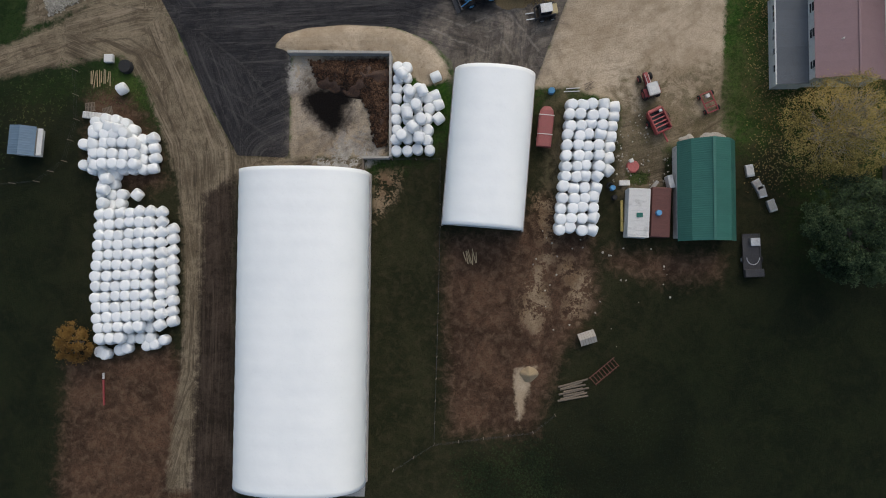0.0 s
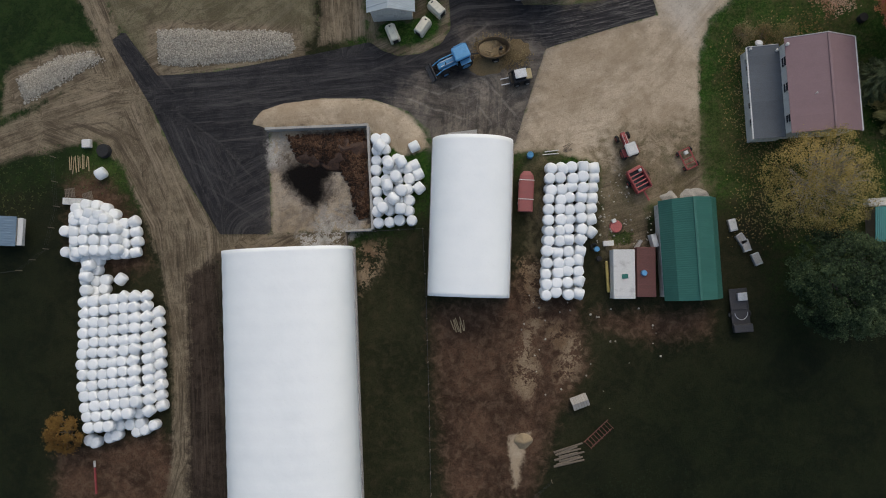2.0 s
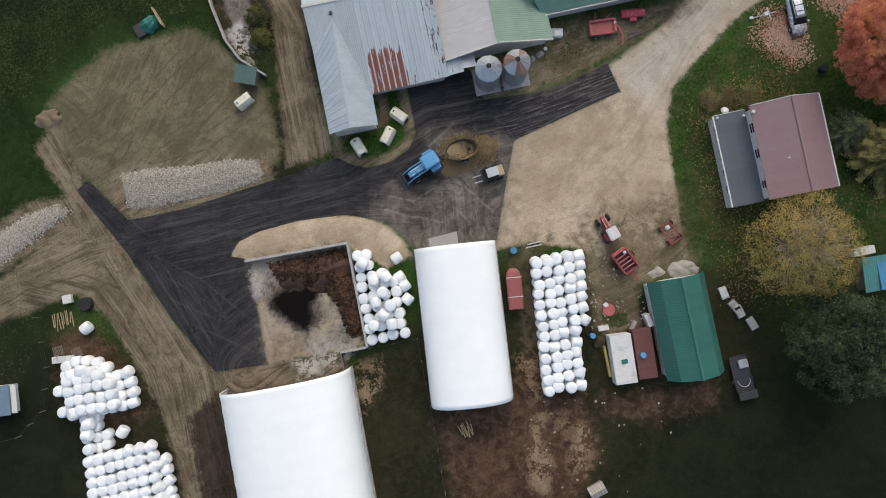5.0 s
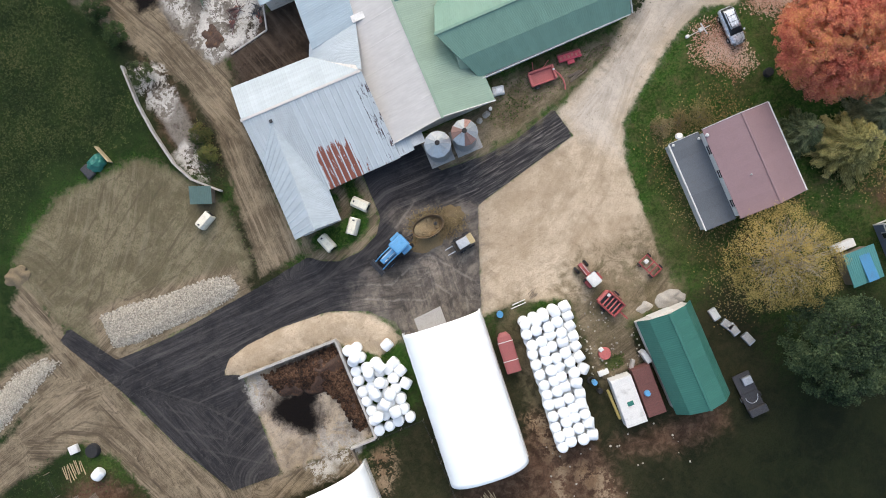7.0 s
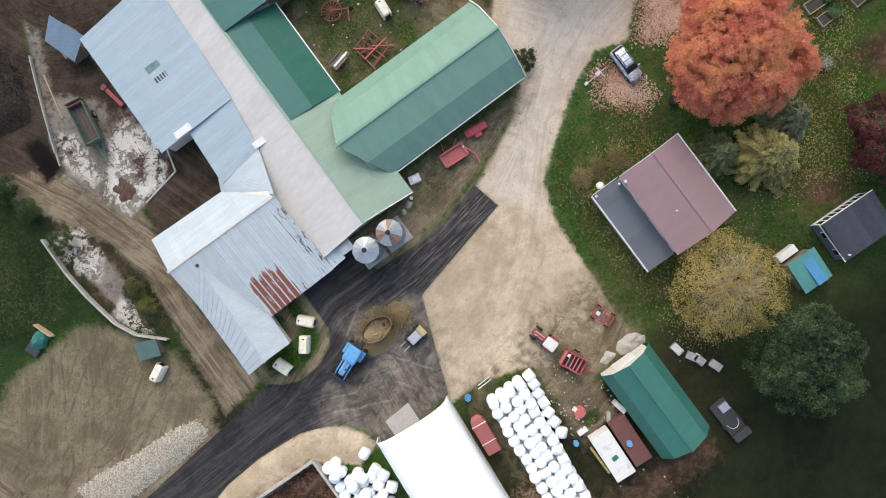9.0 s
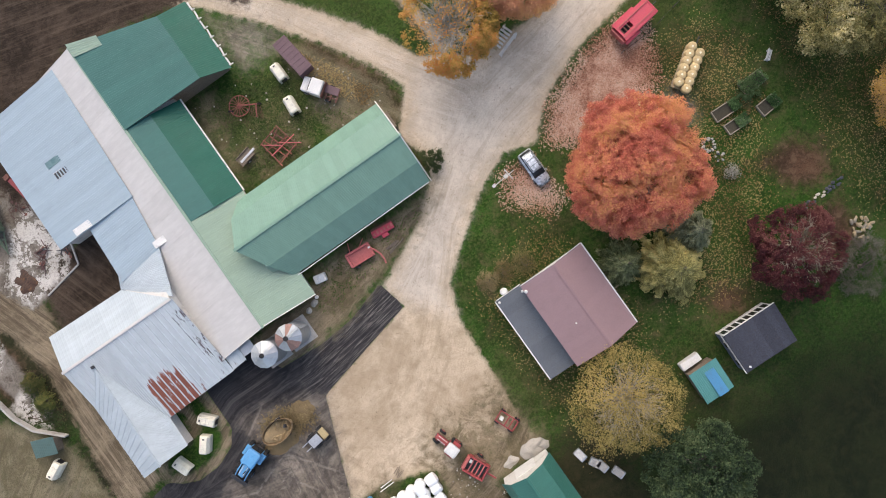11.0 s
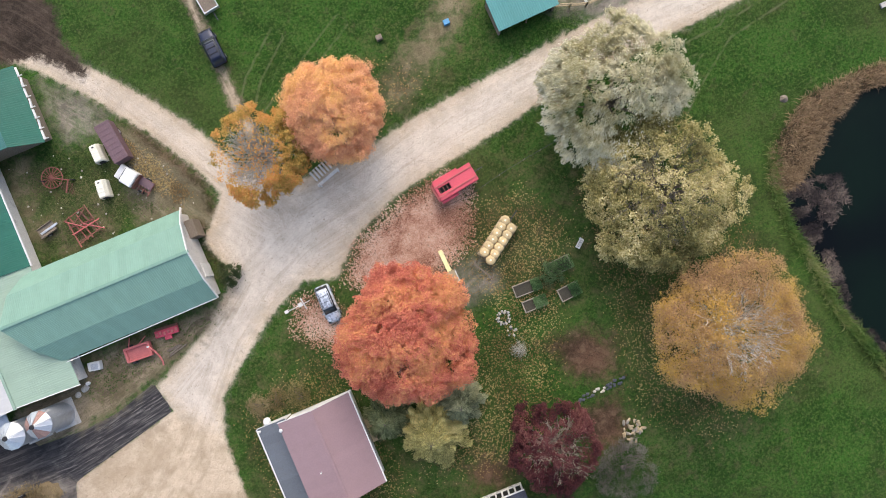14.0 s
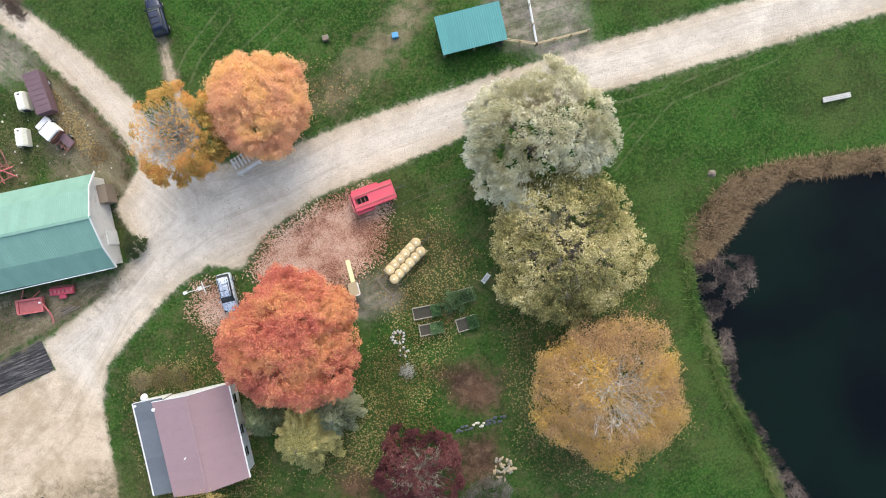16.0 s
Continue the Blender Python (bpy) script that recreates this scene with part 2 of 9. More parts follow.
def roofing(name, colour, along, rough=0.42, metal=0.0, rust=None, rust_amount=0.0, pitch=0.3, streak=0.35, stains=()):
    """Ribbed sheet metal; along: the axis the ribs run down (0: x, 1: y)."""
    m, n, l, b = mat(name)
    p = place(n)
    sep = n.new("ShaderNodeSeparateXYZ")
    l.new(p, sep.inputs[0])
    stretch = n.new("ShaderNodeMapping")
    stretch.inputs["Scale"].default_value = (0.12, 1, 1) if along == 0 else (1, 0.12, 1)
    l.new(p, stretch.inputs[0])
    runs, spots = tex_noise(n, l, 1.6, 5, 0.7, stretch.outputs[0]), tex_noise(n, l, 0.5, 5, 0.7, p)
    fine = tex_noise(n, l, 12, 3, 0.6, p)
    base = mixed(n, l, ranged(n, l, runs, 0.35, 0.7), tuple(c * (1 - streak) for c in colour), tuple(min(1, c * (1 + streak * 0.35)) for c in colour))
    base = mixed(n, l, calc(n, l, "MULTIPLY", ranged(n, l, spots, 0.5, 0.75), 0.16), base, tuple(c * 0.6 for c in colour))
    if rust:
        base = mixed(n, l, calc(n, l, "MULTIPLY", ranged(n, l, runs, 0.54 - rust_amount, 0.6 - rust_amount * 0.8), ranged(n, l, fine, 0.3, 0.5)), base, rust)
    for (x0, x1, y0, y1), tint, share in stains:
        zone = calc(n, l, "MULTIPLY", calc(n, l, "MULTIPLY", ranged(n, l, sep.outputs[0], x0 - 0.5, x0 + 0.3), ranged(n, l, sep.outputs[0], x1 + 0.5, x1 - 0.3)), calc(n, l, "MULTIPLY", ranged(n, l, sep.outputs[1], y0 - 0.5, y0 + 0.2), ranged(n, l, sep.outputs[1], y1 + 1.8, y1 - 2.2)))
        grain = ranged(n, l, calc(n, l, "ADD", calc(n, l, "MULTIPLY", runs, 0.6), calc(n, l, "MULTIPLY", tex_noise(n, l, 5.0, 4, 0.7, stretch.outputs[0]), 0.4)), 0.56 - share, 0.62 - share)
        worn_rib = n.new("ShaderNodeMath")
        worn_rib.operation = "SINE"
        l.new(calc(n, l, "MULTIPLY", sep.outputs[1 - along], 2 * math.pi / 0.69), worn_rib.inputs[0])
        grain = calc(n, l, "MULTIPLY", grain, ranged(n, l, worn_rib.outputs[0], -0.92, -0.55))
        edge_noise = ranged(n, l, calc(n, l, "ADD", zone, calc(n, l, "MULTIPLY", calc(n, l, "SUBTRACT", tex_noise(n, l, 2.2, 4, 0.7, stretch.outputs[0]), 0.5), 1.6)), 0.38, 0.6)
        base = mixed(n, l, calc(n, l, "MULTIPLY", calc(n, l, "MULTIPLY", edge_noise, ranged(n, l, zone, 0.02, 0.2)), grain), base, tint)
    info = n.new("ShaderNodeObjectInfo")
    hue = n.new("ShaderNodeHueSaturation")
    l.new(base, hue.inputs["Color"])
    l.new(ranged(n, l, info.outputs["Random"], 0, 1, 0.95, 1.03, False), hue.inputs["Value"])
    l.new(hue.outputs[0], b.inputs["Base Color"])
    b.inputs["Metallic"].default_value = metal
    b.inputs["Specular IOR Level"].default_value = 0.3
    l.new(ranged(n, l, spots, 0.3, 0.7, rough - 0.08, rough + 0.2, False), b.inputs["Roughness"])
    ribs = n.new("ShaderNodeMath")
    ribs.operation = "SINE"
    l.new(calc(n, l, "MULTIPLY", sep.outputs[1 - along], 2 * math.pi / pitch), ribs.inputs[0])
    bumped(n, l, b, ribs.outputs[0], 0.13, 0.02)
    return m


def fabric_material():
    m, n, l, b = mat("white_fabric")
    p = place(n)
    sep = n.new("ShaderNodeSeparateXYZ")
    l.new(p, sep.inputs[0])
    big, fine = tex_noise(n, l, 0.25, 4, 0.6, p), tex_noise(n, l, 6, 4, 0.6, p)
    col = mixed(n, l, ranged(n, l, big, 0.35, 0.7), (0.925, 0.945, 0.93), (0.885, 0.91, 0.9))
    col = mixed(n, l, calc(n, l, "MULTIPLY", ranged(n, l, fine, 0.55, 0.8), 0.15), col, (0.55, 0.56, 0.54))
    l.new(col, b.inputs["Base Color"])
    b.inputs["Roughness"].default_value = 0.5
    bumped(n, l, b, big, 0.2, 0.3)
    return m


def wrap_material():
    m, n, l, b = mat("bale_wrap")
    p = place(n)
    info = n.new("ShaderNodeObjectInfo")
    fine, mid = tex_noise(n, l, 7, 4, 0.65, p, 1.5), tex_noise(n, l, 2.2, 4, 0.6, p)
    col = mixed(n, l, ranged(n, l, info.outputs["Random"], 0, 1), (0.78, 0.8, 0.8), (0.88, 0.895, 0.89))
    col = mixed(n, l, calc(n, l, "MULTIPLY", ranged(n, l, fine, 0.55, 0.75), 0.35), col, (0.4, 0.42, 0.41))
    l.new(col, b.inputs["Base Color"])
    b.inputs["Roughness"].default_value = 0.38
    bumped(n, l, b, calc(n, l, "ADD", fine, mid), 0.5, 0.05)
    return m


def water_material():
    m, n, l, b = mat("pond_water")
    p = place(n)
    big = tex_noise(n, l, 0.05, 3, 0.5, p)
    l.new(mixed(n, l, ranged(n, l, big, 0.42, 0.62), (0.0024, 0.0032, 0.0042), (0.0033, 0.0082, 0.0058)), b.inputs["Base Color"])
    b.inputs["Roughness"].default_value = 0.12
    b.inputs["IOR"].default_value = 1.33
    b.inputs["Specular IOR Level"].default_value = 0.16
    bumped(n, l, b, tex_noise(n, l, 3.0, 3, 0.5, p), 0.05, 0.02)
    return m


def glass_material():
    m, n, l, b = mat("dark_glass")
    b.inputs["Base Color"].default_value = (0.02, 0.025, 0.03, 1)
    b.inputs["Roughness"].default_value = 0.08
    return m


GROUND = ground_material()
FABRIC, WRAP, WATER, GLASS = fabric_material(), wrap_material(), water_material(), glass_material()
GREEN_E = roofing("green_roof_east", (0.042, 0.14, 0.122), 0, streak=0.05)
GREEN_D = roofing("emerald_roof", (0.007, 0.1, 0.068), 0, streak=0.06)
GREEN_L = roofing("pale_green_roof", (0.25, 0.345, 0.265), 0, streak=0.05)
GREEN_N = roofing("green_gambrel_roof", (0.17, 0.295, 0.228), 1, streak=0.05)
GREEN_S = roofing("dark_green_shed_roof", (0.038, 0.145, 0.115), 0, streak=0.05)
TEAL = roofing("teal_roof", (0.09, 0.27, 0.255), 1, streak=0.06)
BLUE = roofing("blue_grey_roof", (0.46, 0.51, 0.53), 1, metal=0.1, pitch=0.6, streak=0.07, stains=(((-2.6, 1.3, 41.0, 45.8), (0.22, 0.075, 0.05), 0.18), ((1.2, 2.6, 41.0, 43.5), (0.2, 0.08, 0.055), 0.03), ((4.6, 6.4, 42.0, 50.5), (0.1, 0.08, 0.085), 0.055), ((3.6, 7.0, 40.5, 42.5), (0.2, 0.085, 0.07), 0.02)))
BLUE_W = roofing("blue_grey_wing_roof", (0.42, 0.475, 0.5), 0, metal=0.1, pitch=0.6, streak=0.08)
BLUE_B = roofing("blue_barn_roof", (0.325, 0.405, 0.45), 0, metal=0.05, pitch=0.45, streak=0.06)
BLUE_D = roofing("steel_blue_shed_roof", (0.15, 0.22, 0.29), 0, metal=0.05, pitch=0.45, streak=0.08)
PALE = roofing("pale_grey_roof", (0.52, 0.505, 0.48), 0, streak=0.08, rough=0.6)
SHINGLE = surface("dark_shingles", (0.046, 0.05, 0.066), 0.9, 0, 0.35, 2.0, fine=9, bump=0.5)
PORCH_ROOF = surface("grey_roll_roof", (0.115, 0.128, 0.145), 0.9, 0, 0.2, 1.0)
MAROON = surface("maroon_shingles", (0.26, 0.172, 0.178), 0.85, 0, 0.07, 1.0, dirty=0.1, fine=8)
WHITE = surface("white_paint", (0.66, 0.65, 0.62), 0.55, 0, 0.12, 1.0, dirty=0.35)
BARN_WALL = surface("weathered_white_boards", (0.6, 0.58, 0.54), 0.75, 0, 0.2, 1.0, dirty=0.5)
WOOD = surface("weathered_wood", (0.2, 0.16, 0.12), 0.85, 0, 0.4, 2.5, fine=18, bump=0.4)
NEWWOOD = surface("pale_wood", (0.42, 0.33, 0.2), 0.8, 0, 0.25, 2.0)
CONC = surface("cast_concrete", (0.42, 0.4, 0.37), 0.9, 0, 0.2, 1.0, dirty=0.4, bump=0.35)
GALV = surface("galvanised_steel", (0.5, 0.52, 0.54), 0.4, 0.6, 0.2, 1.2, dirt=(0.2, 0.14, 0.1))
RUST = surface("rusted_iron", (0.21, 0.095, 0.072), 0.9, 0.1, 0.4, 3.0, bump=0.5)
PALERUST = surface("rust_streaked_steel", (0.33, 0.2, 0.165), 0.8, 0.15, 0.3, 2.0, dirt=(0.45, 0.43, 0.41), dirty=0.5)
OXIDE = surface("red_oxide_steel", (0.27, 0.095, 0.07), 0.8, 0, 0.3, 3.0, bump=0.4)
RED = surface("red_paint", (0.33, 0.06, 0.06), 0.5, 0, 0.25, 1.5, dirty=0.3)
FADED = surface("faded_red_paint", (0.48, 0.13, 0.12), 0.65, 0, 0.2, 1.5, dirty=0.3)
PINK = surface("sun_bleached_red_paint", (0.55, 0.07, 0.1), 0.55, 0, 0.15, 1.0, dirty=0.15)
TANKRED = surface("dull_red_paint", (0.3, 0.09, 0.085), 0.6, 0, 0.15, 1.5, dirty=0.3)
BLUEP = surface("blue_paint", (0.11, 0.33, 0.58), 0.35, 0, 0.15, 1.5)
YELLOW = surface("yellow_paint", (0.66, 0.5, 0.16), 0.5, 0, 0.2, 1.5)
CREAM = surface("cream_plastic", (0.75, 0.71, 0.58), 0.5, 0, 0.12, 1.5, dirty=0.3)
BLACK = surface("black_rubber", (0.02, 0.02, 0.021), 0.8, 0, 0.3, 3.0)
DARKM = surface("dark_steel", (0.06, 0.06, 0.065), 0.6, 0.4, 0.3, 2.0)
REDBOX = surface("rust_red_steel", (0.17, 0.07, 0.06), 0.7, 0, 0.3, 1.5)
BROWN = surface("brown_painted_steel", (0.13, 0.075, 0.085), 0.6, 0, 0.2, 1.5)
SILVER = surface("silver_car_paint", (0.5, 0.53, 0.57), 0.28, 0.5, 0.08, 2.0, dirty=0.08)
NAVY = surface("dark_blue_car_paint", (0.015, 0.02, 0.04), 0.2, 0.3, 0.1, 2.0, dirty=0.05)
TARP = surface("green_tarpaulin", (0.02, 0.15, 0.12), 0.6, 0, 0.2, 1.5)
BLUETARP = surface("blue_tarpaulin", (0.07, 0.25, 0.44), 0.5, 0, 0.2, 1.0)
FEED = surface("chopped_feed", (0.24, 0.17, 0.085), 0.95, 0, 0.4, 2.0, fine=22, bump=0.6)
MANURE = surface("dark_manure", (0.066, 0.034, 0.02), 0.7, 0, 0.5, 1.2, dirt=(0.27, 0.135, 0.06), dirty=0.7, fine=8, bump=0.8)
STONE = surface("crushed_stone", (0.4, 0.37, 0.32), 0.9, 0, 0.35, 4.0, fine=30)
BARK = surface("grey_bark", (0.16, 0.135, 0.115), 0.9, 0, 0.3, 3.0, bump=0.5)
GREYBARK = surface("grey_twigs", (0.37, 0.35, 0.32), 0.9, 0, 0.25, 3.0)
TANBARK = surface("tan_twigs", (0.4, 0.345, 0.265), 0.9, 0, 0.25, 3.0)
PALEBARK = surface("pale_twigs", (0.56, 0.54, 0.5), 0.9, 0, 0.25, 3.0)
REED = leafy("dry_reeds", [(0.05, 0.038, 0.02), (0.17, 0.11, 0.058), (0.44, 0.32, 0.19), (0.3, 0.2, 0.11), (0.12, 0.08, 0.045)])


# ---- mesh helpers ----
def link(name, verts, faces, material, parent=None, label="", smooth=False):
    me = bpy.data.meshes.new(name)
    me.from_pydata([tuple(v) for v in verts], [], faces)
    me.materials.append(material)
    if smooth:
        me.polygons.foreach_set("use_smooth", [True] * len(me.polygons))
    ob = new(name, me)
    ob.parent = parent
    return tagged(ob, label=label)


def part(name, bm, material, parent=None, label="", smooth=False):
    bmesh.ops.recalc_face_normals(bm, faces=bm.faces[:])
    me = bpy.data.meshes.new(name)
    bm.to_mesh(me)
    bm.free()
    me.materials.append(material)
    if smooth:
        me.polygons.foreach_set("use_smooth", [True] * len(me.polygons))
    ob = new(name, me)
    ob.parent = parent
    return tagged(ob, label=label)


def thing(name, x, y, z=0.0, turn=0.0, label="", category="", group="", kind=""):
    ob = new(name)
    ob.empty_display_size = 0.3
    ob.matrix_world = pose(x, y, z, 0, 0, turn)
    return tagged(ob, label, category, group, kind)


def box(bm, x0, x1, y0, y1, z0, z1, bevel=0.0, m=None):
    verts = bmesh.ops.create_cube(bm, size=1.0, matrix=Matrix.Translation(((x0 + x1) / 2, (y0 + y1) / 2, (z0 + z1) / 2)) @ Matrix.Diagonal((x1 - x0, y1 - y0, z1 - z0, 1)))["verts"]
    if bevel:
        edges = list({e for v in verts for e in v.link_edges})
        made = bmesh.ops.bevel(bm, geom=edges, offset=bevel, segments=2, affect="EDGES", profile=0.5)
        verts = list({v for f in made["faces"] for v in f.verts} | {v for v in verts if v.is_valid})
    if m:
        bmesh.ops.transform(bm, matrix=m, verts=[v for v in verts if v.is_valid])
    return verts


def rod(bm, a, b, r0, r1=None, sides=8):
    a, b = Vector(a), Vector(b)
    d = b - a
    m = Matrix.Translation((a + b) / 2) @ d.to_track_quat("Z", "Y").to_matrix().to_4x4()
    return bmesh.ops.create_cone(bm, cap_ends=True, segments=sides, radius1=r0, radius2=r0 if r1 is None else r1, depth=d.length, matrix=m)["verts"]


def shell(bm, sections, cap=True):
    """Skins a list of rings, each the same number of points."""
    rings = [[bm.verts.new(p) for p in s] for s in sections]
    k = len(rings[0])
    for a, b in zip(rings, rings[1:]):
        for i in range(k):
            bm.faces.new((a[i], a[(i + 1) % k], b[(i + 1) % k], b[i]))
    if cap:
        bm.faces.new(rings[0][::-1])
        bm.faces.new(rings[-1])
    return rings


def BM():
    return bmesh.new()


def one(name, material, parent, *boxes, bevel=0.0, label=""):
    bm = BM()
    for b in boxes:
        box(bm, *b, bevel=bevel)
    return part(name, bm, material, parent, label)


def wheel(parent, x, y, r, width, axis="y", hub=None, name="wheel"):
    bm = BM()
    d = Vector((0, width / 2, 0)) if axis == "y" else Vector((width / 2, 0, 0))
    c = Vector((x, y, r))
    rod(bm, c - d, c + d, r, sides=18)
    bmesh.ops.bevel(bm, geom=[e for e in bm.edges if len(e.link_faces) == 2 and any(len(f.verts) > 4 for f in e.link_faces)], offset=width * 0.2, segments=2, affect="EDGES")
    tyre = part(name, bm, BLACK, parent, smooth=False)
    bm = BM()
    rod(bm, c - d * 1.04, c + d * 1.04, r * 0.55, sides=14)
    part("rim", bm, hub or GALV, tyre)
    return tyre


# ---- ground: one sheet to the horizon, with its areas ----
ASPHALT = [(-40.3, 37.9), (-38.7, 39.0), (-34.7, 33.2), (-27.7, 33.2), (-20.0, 34.1), (-15.8, 34.5), (-8.8, 35.5), (-7.4, 34.4), (-5.6, 33.6), (-2.7, 33.7), (-0.2, 34.8), (0.9, 36.5), (0.9, 42.5), (8.5, 42.5), (9.5, 38.7), (15.0, 38.3), (19.1, 38.6), (24.3, 40.1), (25.1, 36.4), (18.6, 34.9), (11.9, 33.3), (9.1, 26.2), (7.6, 22.1), (-1.8, 21.6), (-2.2, 24.5), (-4.8, 27.0), (-9.1, 28.7), (-14.8, 29.1), (-19.3, 28.8), (-22.1, 28.1), (-23.5, 26.6), (-21.4, 25.8), (-21.6, 13.3), (-27.7, 13.6), (-31.7, 20.6), (-35.6, 29.5)]
BERM = [(-23.5, 26.6), (-22.7, 28.0), (-20.0, 28.9), (-14.7, 29.2), (-10.5, 28.9), (-7.2, 28.1), (-4.9, 26.7), (-3.0, 24.5), (-2.4, 22.4), (-5.5, 21.5), (-9.2, 24.6), (-21.8, 25.4)]
YARD = [(11.9, 33.3), (25.1, 36.4), (30.4, 41.2), (34.5, 42.0), (33.0, 39.2), (30.3, 34.8), (29.3, 30.5), (29.0, 23.4), (28.6, 18.6), (25.4, 17.6), (22.2, 19.0), (18.6, 18.0), (17.0, 19.4), (11.8, 21.2), (7.3, 21.3), (9.1, 26.2)]
ROAD = [(24.3, 39.6), (32.0, 43.4), (36.1, 46.6), (37.0, 49.1), (35.6, 52.9), (38.2, 55.0), (39.6, 57.0), (38.2, 60.6), (34.9, 66.3), (30.0, 73.1), (25.4, 78.4), (20.0, 83.0), (8.0, 86.0), (8.0, 91.0), (22.0, 86.5), (28.0, 80.2), (32.3, 75.4), (36.8, 69.6), (40.4, 64.3), (43.0, 59.0), (48.8, 55.0), (55.6, 54.9), (63.8, 56.4), (75.8, 57.6), (89.3, 58.8), (106.0, 59.8), (140.0, 62.0), (140.0, 56.0), (111.5, 54.4), (94.7, 53.5), (76.6, 52.0), (67.7, 50.4), (58.2, 48.9), (51.6, 46.0), (48.2, 42.8), (44.6, 44.0), (39.6, 41.9), (34.1, 37.9), (30.9, 35.4), (29.4, 31.0), (25.1, 36.0)]
WEST = [(-72.0, 24.0), (-56.0, 27.5), (-48.0, 31.0), (-41.0, 36.5), (-44.5, 44.0), (-42.0, 46.0), (-35.8, 30.0), (-32.0, 21.5), (-27.8, 13.6), (-21.6, 13.4), (-12.5, 13.2), (-12.0, 10.5), (-28.0, 10.5), (-28.4, -26.0), (-36.0, -26.0), (-33.9, -7.6), (-34.4, 5.7), (-35.0, 11.0), (-38.9, 22.0), (-42.4, 25.9), (-56.0, 23.5), (-72.0, 20.0)]
LANE = [(-31.8, 9.0), (-28.0, 11.0), (-27.6, -45.0), (-34.0, -45.0), (-32.4, -12.0)]
SOUTHWEST = [(-48.0, -11.0), (-36.0, -9.0), (-33.0, -12.0), (-27.5, -45.0), (-50.0, -45.0)]
NEST = [(-42.0, 23.0), (-38.0, 19.0), (-35.5, 10.0), (-40.0, 8.0), (-47.0, 12.0), (-47.0, 22.0)]
PADDOCK = [(-42.0, 49.0), (-34.0, 53.9), (-23.3, 54.4), (-20.0, 51.6), (-15.7, 46.1), (-15.1, 37.1), (-18.9, 34.6), (-25.7, 34.0), (-35.5, 33.6), (-39.7, 40.2), (-42.5, 45.0)]
PIT = [(-21.4, 25.6), (-9.4, 25.2), (-9.4, 13.1), (-21.6, 13.1)]
PITMUD = [(-17.5, 25.3), (-9.5, 25.3), (-9.5, 13.5), (-11.2, 15.0), (-12.5, 20.0), (-15.5, 21.5), (-18.5, 21.0)]
NORTHTRACK = [(-20.0, 92.0), (-12.2, 72.0), (-9.0, 60.6), (-9.5, 54.5), (-9.8, 45.2), (-9.0, 36.2), (-14.9, 35.6), (-14.3, 41.9), (-13.1, 52.2), (-14.2, 60.0), (-19.0, 68.0), (-24.0, 76.0), (-34.0, 92.0)]
SLAB = [(-6.8, 88.9), (-8.3, 85.1), (-10.6, 79.4), (-13.4, 72.4), (-13.8, 70.8), (-13.4, 67.0), (-10.4, 60.8), (-3.6, 61.2), (-2.0, 63.4), (-2.0, 84.0)]
SLABMUD = [(-10.6, 78.0), (-8.2, 83.5), (-6.4, 88.0), (-2.0, 84.0), (-2.0, 70.0), (-3.9, 71.3), (-7.0, 70.8), (-5.9, 73.7), (-8.6, 76.3)]
GAP = [(-8.0, 62.0), (2.0, 66.0), (2.5, 56.0), (-9.0, 56.0)]
WALLSIDE = [(-18.6, 66.5), (-20.2, 60.1), (-19.6, 54.9), (-18.8, 51.7), (-17.6, 49.3), (-15.4, 47.4), (-13.6, 49.9), (-14.1, 54.2), (-14.4, 57.9), (-15.7, 63.5)]
BROWNS = [(-3.1, 3.8), (4.8, 4.4), (8.7, 9.0), (13.8, 3.4), (14.4, -4.0), (10.5, -9.2), (7.1, -18.8), (4.6, -18.8), (-2.5, -18.9), (-3.1, -6.0)]
SANDY2 = [(4.4, -11.0), (8.0, -10.5), (7.0, -14.0), (5.2, -20.0), (4.6, -16.0)]
COURTSAND = [(25.4, 76.5), (29.6, 73.4), (31.0, 70.3), (29.5, 68.9), (26.0, 69.2), (25.3, 72.0)]
COURTEDGE = [(36.3, 47.3), (36.6, 50.5), (35.8, 53.0), (38.5, 55.0), (38.4, 59.5), (34.0, 67.5), (32.0, 68.0), (35.0, 60.0), (36.0, 56.8), (35.6, 50.0)]
BARNSIDE = [(15.0, 42.5), (19.0, 45.8), (35.8, 45.6), (33.8, 43.6), (24.2, 40.4), (19.1, 38.8), (14.8, 38.6)]
LITTER = [(48.2, 42.4), (51.6, 46.1), (58.1, 48.8), (64.0, 49.4), (64.5, 45.0), (61.0, 40.0), (57.0, 38.6), (50.4, 40.8)]
LITTER2 = [(42.5, 43.4), (47.5, 42.5), (48.5, 36.0), (46.0, 36.5), (44.0, 40.0)]
GARDEN = [(66.2, 27.1), (72.0, 27.0), (74.2, 24.1), (73.4, 21.0), (71.4, 20.2), (67.8, 22.0), (67.2, 25.0)]
GARDEN2 = [(66.5, 12.5), (72.0, 13.0), (73.0, 19.0), (67.0, 18.6)]
HUTYARD = [(82.4, 66.1), (82.6, 61.9), (86.2, 60.0), (87.9, 58.6), (90.0, 57.8), (91.9, 59.3), (92.0, 61.5), (91.5, 66.0), (89.0, 72.0), (82.0, 72.0)]
PLAYSAND = [(59.0, 38.5), (64.5, 38.6), (64.2, 35.2), (60.0, 35.0)]
SECONDDRIVE = [(44.2, 84.0), (45.6, 84.0), (45.7, 70.0), (46.2, 64.2), (47.2, 57.0), (45.0, 57.0), (44.5, 64.8), (44.7, 70.4)]
